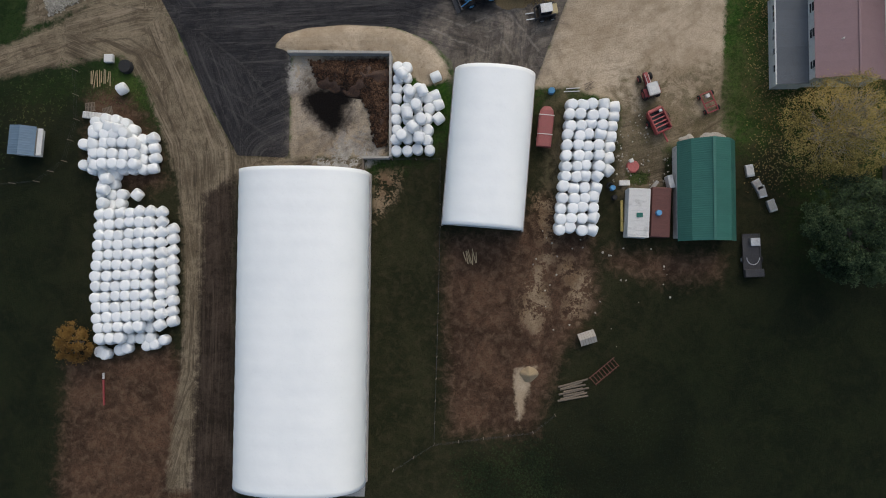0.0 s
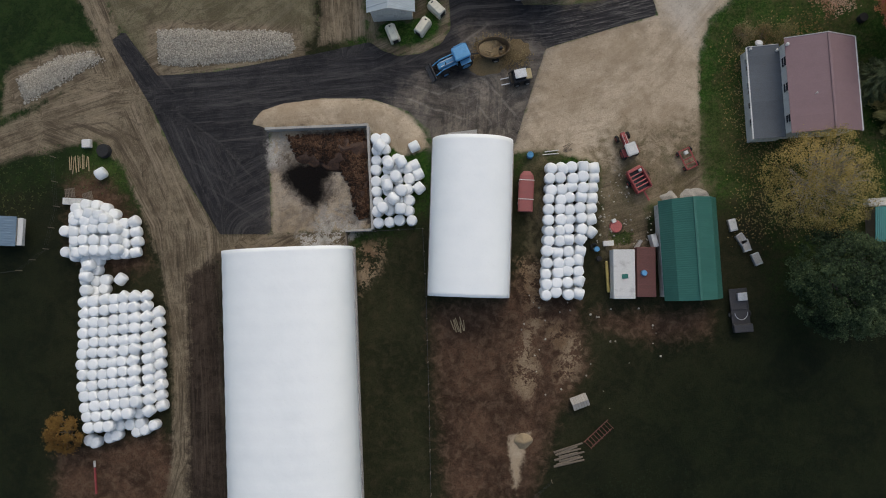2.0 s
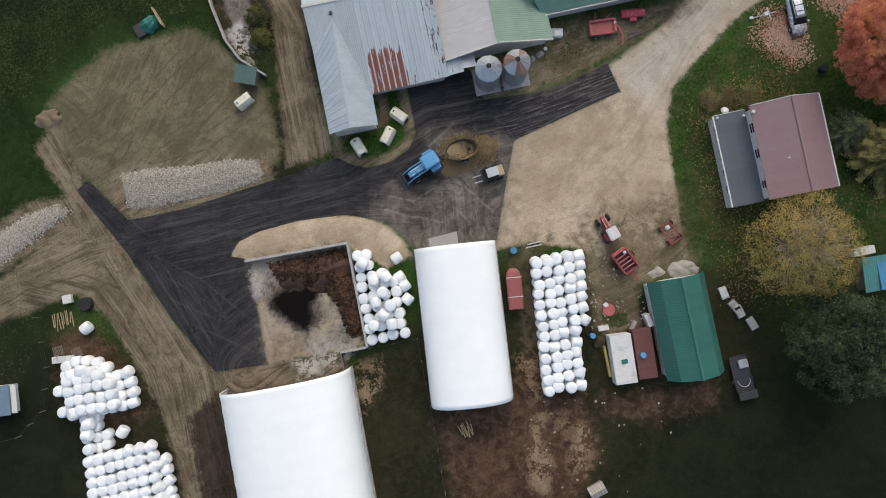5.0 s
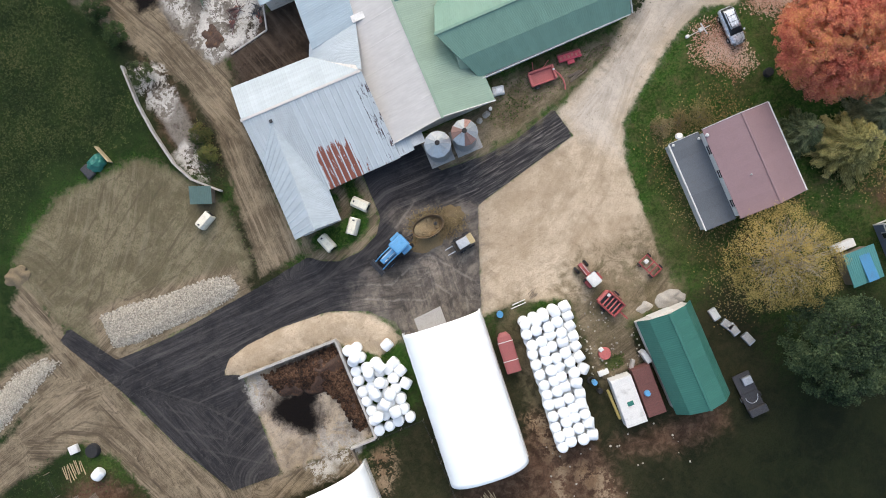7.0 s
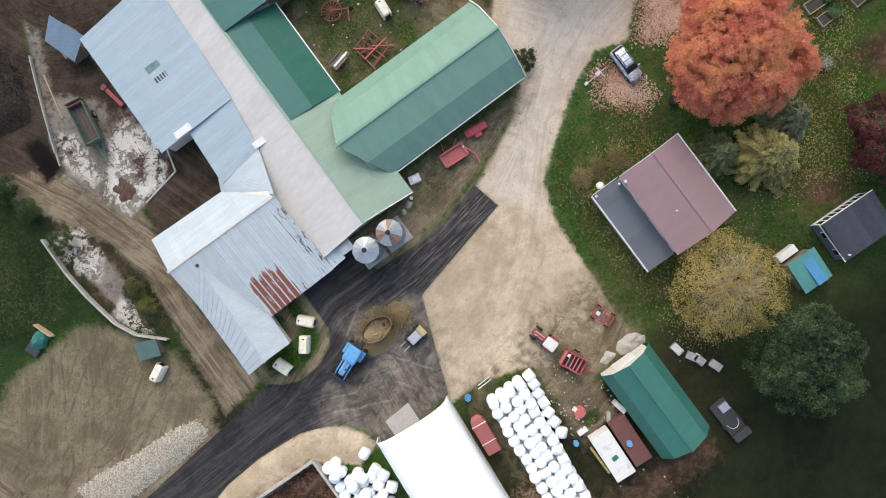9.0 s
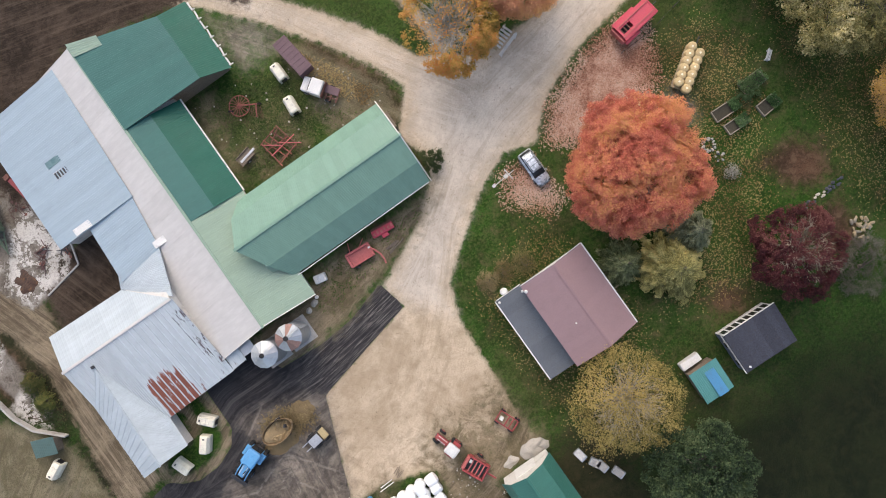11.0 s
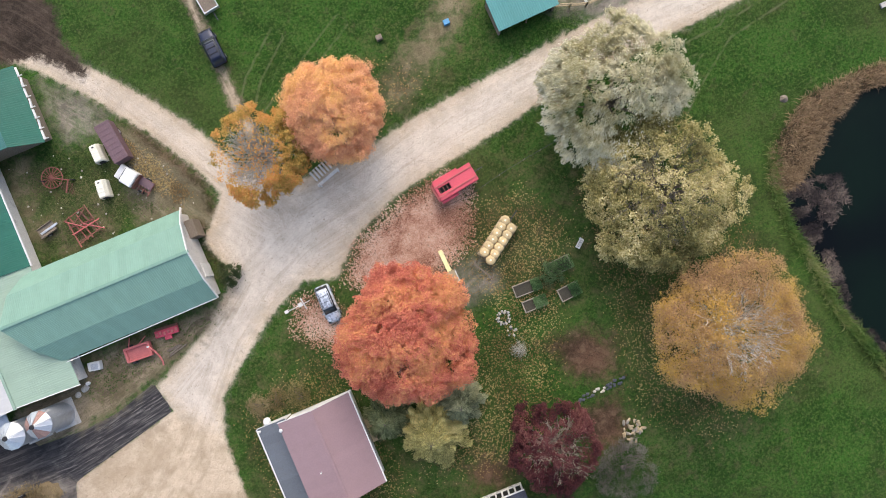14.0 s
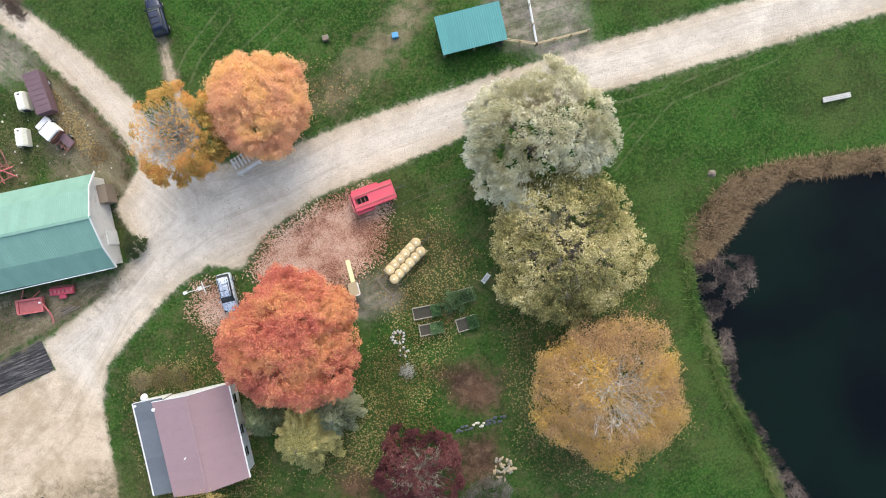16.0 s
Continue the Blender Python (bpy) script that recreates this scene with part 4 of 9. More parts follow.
def beam(name, a, b, w, material, parent, h=None):
    """A straight trim board or ridge cap of width w from a to b."""
    a, b = Vector(a), Vector(b)
    d = b - a
    bm = BM()
    box(bm, -w / 2, w / 2, -(h or w) / 2, (h or w) / 2, 0, d.length, m=Matrix.Translation(a) @ d.to_track_quat("Z", "Y").to_matrix().to_4x4())
    return part(name, bm, material, parent)


def blue_barn():
    t = thing("milking_barn", -2, 47, label="low barn with streaked blue-grey metal roof and a rusted patch", category="barn")
    t.matrix_world = Matrix()
    prism("wall", [(55.7, -0.1), (55.7, 2.9), (51.8, 4.55), (41.9, 2.25), (41.9, -0.1)], 0, -8.4, 5.4, BARN_WALL, t)
    prism("wing_wall", [(-8.2, -0.1), (-8.2, 3.45), (-5.9, 4.0), (-3.5, 2.4), (-3.5, -0.1)], 1, 37.9, 44, BARN_WALL, t, "white end wall of the wing")
    one("side_wall", BARN_WALL, t, (-8.3, -8.1, 43.8, 51.8, -0.1, 3.4))
    roof_plane(t, ((-8.8, 56.4, 2.95), (0.9, 56.0, 2.95)), ((-8.6, 51.85, 4.8), (0.9, 51.75, 4.8)), 12, BLUE_W, lip=0.012, pitch=0.4)
    roof_plane(t, ((0.9, 56.0, 2.95), (5.6, 51.7, 4.78)), ((0.9, 51.75, 4.8), (5.6, 51.65, 4.8)), 6, BLUE_W, lip=0.012, pitch=0.4)
    roof_plane(t, ((-3.0, 41.35, 2.45), (5.9, 41.5, 2.45)), ((-3.0, 51.75, 4.82), (5.7, 51.6, 4.82)), 13, BLUE, lip=0.05, pitch=0.69)
    roof_plane(t, ((-5.65, 50.35, 4.5), (-3.0, 41.35, 2.45)), ((-5.65, 51.8, 4.82), (-3.0, 51.75, 4.82)), 4, BLUE, lip=0.05, pitch=0.69)
    roof_plane(t, ((-8.55, 46.9, 3.72), (-5.65, 50.35, 4.5)), ((-8.6, 51.85, 4.82), (-5.65, 51.8, 4.82)), 4, BLUE, lip=0.05, pitch=0.69)
    roof_plane(t, ((5.9, 41.6, 2.42), (7.7, 41.7, 2.42)), ((5.9, 44.2, 2.6), (7.7, 44.2, 2.6)), 3, BLUE, pitch=0.6)
    roof_plane(t, ((-8.55, 46.9, 3.72), (-8.5, 37.5, 3.6)), ((-5.65, 50.35, 4.52), (-5.95, 37.6, 4.3)), 14, BLUE_W, lip=0.045, pitch=0.9)
    roof_plane(t, ((-3.0, 41.35, 2.47), (-3.05, 37.7, 2.5)), ((-5.65, 50.35, 4.52), (-5.95, 37.6, 4.3)), 9, BLUE_W, lip=0.014, pitch=0.5)
    one("roof_vent", DARKM, t, (-5.8, -5.5, 50.35, 50.65, 4.4, 4.8))
    beam("ridge_cap", (-8.7, 51.82, 4.86), (5.6, 51.6, 4.86), 0.3, PALE, t, 0.08)
    beam("ridge_cap", (-5.65, 50.3, 4.55), (-5.96, 37.5, 4.33), 0.2, BLUE_W, t, 0.08)
    one("lean_to_roof", GALV, t, (7.6, 9.2, 42.1, 44.2, 2.2, 2.3))


def long_barn():
    t = thing("long_barn", 0, 0, label="long barn with pale grey and green metal roof slopes", category="barn")
    t.matrix_world = Matrix()
    prism("wall", [(5.7, -0.1), (5.7, 2.4), (12, 4.15), (17.7, 2.4), (17.7, -0.1)], 1, 43.7, 80.0, BARN_WALL, t)
    # weathered extension walls; the dark wood colour also paints in the shade under the eave
    one("extension_wall", WOOD, t, (17.0, 24.5, 70.2, 77.6, -0.1, 2.8))
    prism("extension_gable", [(12.5, 2.7), (12.5, 3.9), (21.5, 3.9), (24.4, 2.75)], 1, 70.2, 77.6, WOOD, t)
    roof_plane(t, ((5.2, 43.2, 2.65), (5.2, 80.4, 2.65)), ((11.9, 43.5, 4.45), (11.9, 80.6, 4.45)), 14, PALE, lip=0.012, pitch=0)
    roof_plane(t, ((18.2, 43.2, 2.65), (18.2, 57.2, 2.65)), ((11.95, 43.5, 4.45), (11.95, 57.2, 4.45)), 15, GREEN_L, lip=0.013)
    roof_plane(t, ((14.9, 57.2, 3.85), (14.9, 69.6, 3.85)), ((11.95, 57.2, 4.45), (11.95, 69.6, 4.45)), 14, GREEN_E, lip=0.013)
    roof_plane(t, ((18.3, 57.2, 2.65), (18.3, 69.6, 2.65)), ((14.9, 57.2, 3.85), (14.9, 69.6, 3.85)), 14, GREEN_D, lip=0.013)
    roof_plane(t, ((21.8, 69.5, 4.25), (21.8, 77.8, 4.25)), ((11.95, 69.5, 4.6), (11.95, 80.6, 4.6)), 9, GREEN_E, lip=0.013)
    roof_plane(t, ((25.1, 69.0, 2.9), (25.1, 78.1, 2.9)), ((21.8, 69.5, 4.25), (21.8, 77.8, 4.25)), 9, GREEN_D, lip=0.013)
    beam("ridge_cap", (11.93, 43.3, 4.5), (11.93, 80.6, 4.5), 0.3, GREEN_L, t, 0.08)
    beam("fascia", (18.35, 57.2, 2.62), (18.35, 69.6, 2.62), 0.14, WHITE, t, 0.2)
    for k in range(7):
        y = 69.3 + 1.25 * k
        beam("fascia_board", (25.2, y, 2.84), (25.2 + 0.12 * (k % 2), y + 1.05, 2.84), 0.16, WHITE, t, 0.2)
        beam("rafter_tail", (24.9, y + 0.1, 2.9), (25.55, y + 0.1, 2.72), 0.09, WHITE, t, 0.12)
    roof_plane(t, ((15.2, 78.6, 4.5), (15.2, 79.9, 4.5)), ((11.95, 79.2, 4.72), (11.95, 80.9, 4.72)), 2, GREEN_L)
    beam("fascia", (5.2, 43.15, 2.6), (11.9, 43.45, 4.4), 0.1, WHITE, t, 0.25)
    beam("fascia", (18.2, 43.15, 2.6), (11.9, 43.45, 4.4), 0.1, WHITE, t, 0.25)


def gambrel_barn():
    t = thing("gambrel_barn", 0, 0, label="gambrel barn with pale green metal roof and white gable", category="barn")
    t.matrix_world = Matrix()
    prism("wall", [(56.2, -0.1), (56.2, 2.6), (54.6, 4.4), (51.5, 5.75), (48.4, 4.4), (46.5, 2.6), (46.5, -0.1)], 0, 17.8, 35.3, BARN_WALL, t, "weathered white gable wall")
    prism("west_gable", [(55.6, 2.6), (54.5, 4.35), (51.5, 5.7), (48.5, 4.35), (47.2, 2.6)], 0, 15.9, 17.8, GREEN_L, t, "pale green sheeting over the join")
    roof_plane(t, ((17.2, 56.6, 2.75), (35.8, 56.4, 2.75)), ((15.8, 54.8, 4.6), (35.9, 54.6, 4.6)), 22, GREEN_N, lip=0.013)
    roof_plane(t, ((15.8, 54.8, 4.6), (35.9, 54.6, 4.6)), ((14.6, 51.6, 5.95), (35.9, 51.4, 5.95)), 22, GREEN_N, lip=0.013)
    roof_plane(t, ((16.2, 48.4, 4.6), (35.8, 48.2, 4.6)), ((14.6, 51.6, 5.95), (35.9, 51.4, 5.95)), 22, GREEN_N, lip=0.013)
    roof_plane(t, ((17.5, 46.2, 2.75), (35.7, 46.0, 2.75)), ((16.2, 48.4, 4.6), (35.8, 48.2, 4.6)), 22, GREEN_N, lip=0.013)
    beam("ridge_cap", (14.5, 51.6, 6.0), (36.0, 51.4, 6.0), 0.32, GREEN_N, t, 0.08)
    for a, b in (((56.6, 2.75), (54.7, 4.6)), ((54.7, 4.6), (51.4, 5.95)), ((51.4, 5.95), (48.2, 4.6)), ((48.2, 4.6), (46.0, 2.75))):
        beam("barge_board", (35.85, a[0], a[1]), (35.85, b[0], b[1]), 0.1, WHITE, t, 0.24)
    one("lean_to", WOOD, t, (35.3, 36.3, 53.2, 55.2, -0.1, 2.1))
    one("door", WHITE, t, (35.3, 35.42, 48.6, 50.2, 0, 2.3))
    one("fascia", WHITE, t, (17.6, 35.6, 45.93, 46.02, 2.55, 2.75))


def big_blue_barn():
    t = thing("hay_barn", 0, 0, label="barn with wide blue ribbed metal roof and skylights", category="barn")
    t.matrix_world = Matrix()
    one("wall", BARN_WALL, t, (-1.5, 6.5, 64.0, 79.5, -0.1, 3.0), (2.2, 6.5, 57.5, 64.0, -0.1, 2.7))
    roof_plane(t, ((-2.0, 63.5, 3.2), (-2.0, 79.6, 3.2)), ((8.1, 63.5, 3.64), (8.8, 80.2, 3.68)), 24, BLUE_B, lip=0.013)
    roof_plane(t, ((1.5, 56.6, 3.0), (1.9, 64.6, 3.0)), ((7.2, 57.2, 3.38), (8.1, 64.6, 3.56)), 10, BLUE_B, lip=0.013)
    roof_plane(t, ((0.8, 56.1, 2.8), (1.4, 57.4, 2.85)), ((5.8, 51.8, 4.45), (7.2, 57.3, 3.36)), 5, BLUE_W, lip=0.012)
    one("roof_patch", WHITE, t, (0.4, 3.1, 63.6, 64.4, 3.32, 3.4))
    one("roof_patch", WHITE, t, (6.9, 8.4, 57.3, 58.1, 3.45, 3.52))
    one("skylight", surface("green_skylight", (0.1, 0.19, 0.2), 0.3), t, (2.1, 4.3, 71.45, 72.25, 3.38, 3.46))
    for k in range(6):
        one("skylight_slat", DARKM, t, (2.3 + 0.36 * k, 2.5 + 0.36 * k, 70.0, 70.7, 3.38, 3.46))
    one("skylight_rail", GALV, t, (2.2, 4.4, 69.92, 69.98, 3.38, 3.45), (2.2, 4.4, 70.72, 70.78, 3.38, 3.45))
    s = thing("lean_to_shed", 0, 0, label="small shed with dark blue-grey metal roof", category="shed")
    s.matrix_world = Matrix()
    one("wall", WOOD, s, (-5.0, -2.6, 79.5, 82.8, -0.1, 2.1))
    roof_plane(s, ((-5.7, 82.6, 2.2), (-4.3, 78.5, 2.2)), ((-3.4, 84.4, 2.6), (-1.6, 80.1, 2.6)), 6, BLUE_D)


def sash(parent, x, y0, y1, z0, z1, side):
    """A white-framed window standing proud of a wall that faces east (+1) or west (-1)."""
    w = one("window", WHITE, parent, (min(x, x + 0.07 * side), max(x, x + 0.07 * side), y0 - 0.08, y1 + 0.08, z0 - 0.08, z1 + 0.08))
    one("pane", GLASS, w, (min(x + 0.06 * side, x + 0.1 * side), max(x + 0.06 * side, x + 0.1 * side), y0, y1, z0, z1))
    one("glazing_bar", WHITE, w, (min(x + 0.08 * side, x + 0.12 * side), max(x + 0.08 * side, x + 0.12 * side), y0, y1, (z0 + z1) / 2 - 0.03, (z0 + z1) / 2 + 0.03))


def farmhouse():
    t = thing("farmhouse", 0, 0, label="white house with maroon roof and grey porch roof", category="house")
    t.matrix_world = Matrix()
    prism("wall", [(37.3, -0.1), (37.3, 4.3), (41.1, 5.3), (44.6, 3.5), (44.6, -0.1)], 1, 20.9, 30.7, WHITE, t)
    roof_plane(t, ((37.0, 20.6, 4.42), (37.0, 31.0, 4.42)), ((41.1, 20.6, 5.5), (41.1, 31.0, 5.5)), 12, MAROON, lip=0.006, pitch=0)
    roof_plane(t, ((45.0, 20.6, 3.5), (45.0, 31.0, 3.5)), ((41.1, 20.6, 5.5), (41.1, 31.0, 5.5)), 12, MAROON, lip=0.006, pitch=0)
    roof_plane(t, ((33.95, 20.6, 2.3), (33.95, 31.0, 2.3)), ((37.28, 20.6, 2.62), (37.28, 31.0, 2.62)), 10, PORCH_ROOF, lip=0.006, pitch=0)
    beam("ridge_cap", (41.1, 20.6, 5.55), (41.1, 31.0, 5.55), 0.25, MAROON, t, 0.06)
    porch = prism("porch_wall", [(34.15, -0.1), (34.15, 0.95), (34.3, 0.95), (34.3, -0.1)], 1, 20.7, 30.9, WHITE, t)
    for y0, y1 in ((20.7, 22.3), (23.1, 24.3), (25.0, 26.0), (27.3, 28.0), (30.0, 30.9)):
        one("porch_panel", WHITE, porch, (34.15, 34.3, y0, y1, 0.95, 2.25))
    for y0, y1 in ((22.3, 23.1), (24.3, 25.0)):
        one("porch_pane", GLASS, porch, (34.2, 34.24, y0, y1, 1.1, 2.1))
        one("porch_header", WHITE, porch, (34.15, 34.3, y0, y1, 2.1, 2.25))
    for y in (26.5, 28.6, 29.3):
        one("porch_post", WHITE, t, (34.17, 34.28, y - 0.06, y + 0.06, 0.95, 2.25))
    one("porch_end_wall", WHITE, t, (34.3, 37.3, 20.7, 20.82, -0.1, 2.3))
    one("porch_end_wall", WHITE, t, (34.3, 37.3, 30.78, 30.9, -0.1, 2.3))
    one("porch_floor", WOOD, t, (34.3, 37.3, 20.82, 30.78, -0.1, 0.3))
    one("gutter", WHITE, t, (33.8, 33.94, 20.6, 31.0, 2.2, 2.32))
    one("gutter", WHITE, t, (45.0, 45.13, 20.6, 31.0, 3.38, 3.52))
    for y0, y1 in ((22.0, 22.8), (25.4, 26.3), (28.2, 29.2)):
        sash(t, 37.3, y0, y1, 3.1, 4.0, -1)
    bm = BM()
    rod(bm, (35.3, 31.35, 2.3), (35.3, 31.0, 1.9), 0.04)
    rod(bm, (35.3, 31.4, 2.3), (35.3, 31.46, 2.46), 0.44, 0.3, 18)
    part("satellite_dish", bm, WHITE, t, "round white dish")
    for x, y, z, r in ((37.15, 30.25, 4.4, 0.2), (36.95, 30.3, 2.5, 0.17), (34.2, 30.7, 2.25, 0.16), (39.5, 24.6, 5.0, 0.1)):
        bm = BM()
        rod(bm, (x, y, z), (x, y, z + 0.38), r * 0.6, r * 0.6, 12)
        rod(bm, (x, y, z + 0.38), (x, y, z + 0.5), r, r * 0.5, 12)
        part("roof_vent", bm, WHITE, t, "small white capped vent")
    beam("fascia", (37.0, 31.04, 4.38), (41.1, 31.04, 5.46), 0.06, WHITE, t, 0.2)
    beam("fascia", (45.0, 31.04, 3.46), (41.1, 31.04, 5.46), 0.06, WHITE, t, 0.2)
    beam("fascia", (33.95, 31.04, 2.27), (37.2, 31.04, 2.58), 0.06, WHITE, t, 0.18)
    step = one("step", NEWWOOD, t, (44.7, 46.3, 24.3, 27.4, -0.05, 0.35), bevel=0.02)
    for k in range(8):
        one("step_board", NEWWOOD, step, (44.7, 46.35, 24.32 + 0.385 * k, 24.66 + 0.385 * k, 0.35, 0.38))
    for y in (22.5, 25.0, 28.5):
        sash(t, 44.6, y, y + 1.0, 1.2, 2.5, 1)


def green_shed():
    t = thing("machine_shed", 0, 0, label="gambrel shed with dark green metal roof", category="shed")
    t.matrix_world = Matrix()
    line = [(22.9, 2.3), (23.9, 4.1), (25.9, 5.2), (28.0, 4.3), (29.2, 2.5)]
    prism("wall", [(23.1, -0.1), (23.1, 2.2), (24.0, 3.9), (25.9, 5.0), (27.9, 4.1), (28.9, 2.3), (28.9, -0.1)], 1, 3.6, 14.0, BARN_WALL, t, "weathered white gable wall")
    for (ax, az), (bx, bz) in zip(line, line[1:]):
        lo, hi = ((ax, az), (bx, bz)) if az < bz else ((bx, bz), (ax, az))
        roof_plane(t, ((lo[0], 3.2, lo[1]), (lo[0], 14.3, lo[1])), ((hi[0], 3.2, hi[1]), (hi[0], 14.3, hi[1])), 12, GREEN_S, lip=0.012)
    beam("ridge_cap", (25.9, 3.2, 5.27), (25.9, 14.3, 5.27), 0.28, GREEN_S, t, 0.08)
    one("door", WHITE, t, (24.6, 27.2, 14.0, 14.08, 0, 2.6))


def tent(x, y, half, length, height, turn, count, label):
    """A hoop barn: fabric stretched over steel arches, with open ends."""
    t = thing("hoop_barn", x, y, 0, turn, label, "hoop barn", "hoop barns")
    def arch(s, k=24):
        pts = []
        for i in range(k + 1):
            a = math.pi * i / k
            pts.append((-half * math.copysign(abs(math.cos(a)) ** 0.8, math.cos(a)) * s, height * 0.22 + height * 0.78 * math.sin(a) ** 0.85 * s))
        return pts
    bm = BM()
    rings = []
    for j in range(count * 4 + 1):
        u = j / 4
        sag = 1 - 0.006 * math.sin(math.pi * (u % 1)) ** 2
        yy = -length / 2 + length * u / count
        rings.append([bm.verts.new((p, yy, z)) for p, z in [(-half * sag, 0.0)] + arch(sag) + [(half * sag, 0.0)]])
    for a, b in zip(rings, rings[1:]):
        for m in range(len(a) - 1):
            bm.faces.new((a[m], a[m + 1], b[m + 1], b[m]))
    cover = part("cover", bm, FABRIC, t, smooth=True)
    cover.modifiers.new("thickness", "SOLIDIFY").thickness = 0.03
    for i in (0, count // 2, count):
        yy = -length / 2 + length * i / count
        yy += 0.1 if i == 0 else (-0.1 if i == count else 0)
        bm = BM()
        pts = [(-half * 0.97, yy, 0)] + [(p * 0.97, yy, z - 0.15) for p, z in arch(1.0)] + [(half * 0.97, yy, 0)]
        for a, b in zip(pts, pts[1:]):
            rod(bm, a, b, 0.06, sides=6)
        part("arch", bm, GALV, t)
    for s in (-1, 1):
        one("side_wall", CONC, t, (s * half - 0.12, s * half + 0.12, -length / 2, length / 2, -0.1, 0.5))
    bm = BM()
    shell(bm, [[(p * 0.95, length / 2 * 0.985 * -1 + d, z * 0.98 - 0.1) for p, z in [(-half, 0.0)] + arch(0.98) + [(half, 0.0)]] for d in (0, 0.05)])
    part("end_panel", bm, FABRIC, t, "white fabric end wall")
    return t


blue_barn()
long_barn()
gambrel_barn()
big_blue_barn()
farmhouse()
green_shed()
tent(-19.4, -6.5, 7.45, 35.6, 6.4, -0.6, 18, "large white fabric hoop barn with open ends")
tent(2.0, 13.7, 4.65, 17.9, 4.8, -4.8, 9, "smaller white fabric hoop barn")


# ---- trees ----
def leaf_quads(p, nrm, size, rng, droop=0.0, out=None):
    """A bent four-cornered leaf at each place."""
    k = len(p)
    u = np.cross(nrm, rng.normal(size=(k, 3)))
    u /= np.linalg.norm(u, axis=1)[:, None]
    v = np.cross(nrm, u)
    lu, lv = size * rng.uniform(0.6, 0.9, (k, 1)), size
    if droop:
        v = v * 0.35 + np.stack([out[:, 0] * 0.7, out[:, 1] * 0.7, -droop + 0 * out[:, 0]], 1)
        v /= np.linalg.norm(v, axis=1)[:, None]
        u = np.cross(v, nrm)
        u /= np.linalg.norm(u, axis=1)[:, None] + 1e-9
        lu, lv = size * 0.42, size * 2.0
    bend = nrm * size * 0.12
    quad = np.stack([p - v * lv * 0.5 - bend, p + u * lu * 0.55 - v * lv * 0.08, p + v * lv * 0.5 - bend, p - u * lu * 0.55 + v * lv * 0.06], 1).reshape(-1, 3)
    return quad.tolist(), np.arange(4 * k).reshape(-1, 4).tolist()


def stick(verts, faces, a, b, r0, r1):
    """A thin three-sided twig from a to b."""
    d = (b - a).normalized()
    e = d.cross(Vector((0.31, 0.2, 0.93))).normalized()
    f = d.cross(e)
    i = len(verts)
    for p, r in ((a, r0), (b, r1)):
        for k in range(3):
            w = 2 * math.pi * k / 3
            verts.append(p + e * math.cos(w) * r + f * math.sin(w) * r)
    faces.extend([(i + k, i + (k + 1) % 3, i + 3 + (k + 1) % 3, i + 3 + k) for k in range(3)])


def grow(verts, faces, rnd, p, d, length, rad, level, ceiling):
    """One branch that bends and forks again and again, flattening out below the crown's top."""
    bend = (d + Vector((rnd.uniform(-1, 1), rnd.uniform(-1, 1), rnd.uniform(-0.6, 0.6))) * 0.22).normalized()
    mid = p + d * length * 0.5
    end = mid + bend * length * 0.5
    if end.z > ceiling:
        end.z = ceiling - rnd.uniform(0, 0.4)
    stick(verts, faces, p, mid, rad, rad * 0.85)
    stick(verts, faces, mid, end, rad * 0.85, rad * 0.65)
    if level:
        for start in (end, end, mid):
            way = (bend + Vector((rnd.uniform(-1, 1), rnd.uniform(-1, 1), rnd.uniform(-0.5, 0.7))) * 0.62).normalized()
            grow(verts, faces, rnd, start, way, length * rnd.uniform(0.55, 0.78), rad * 0.62, level - 1, ceiling)


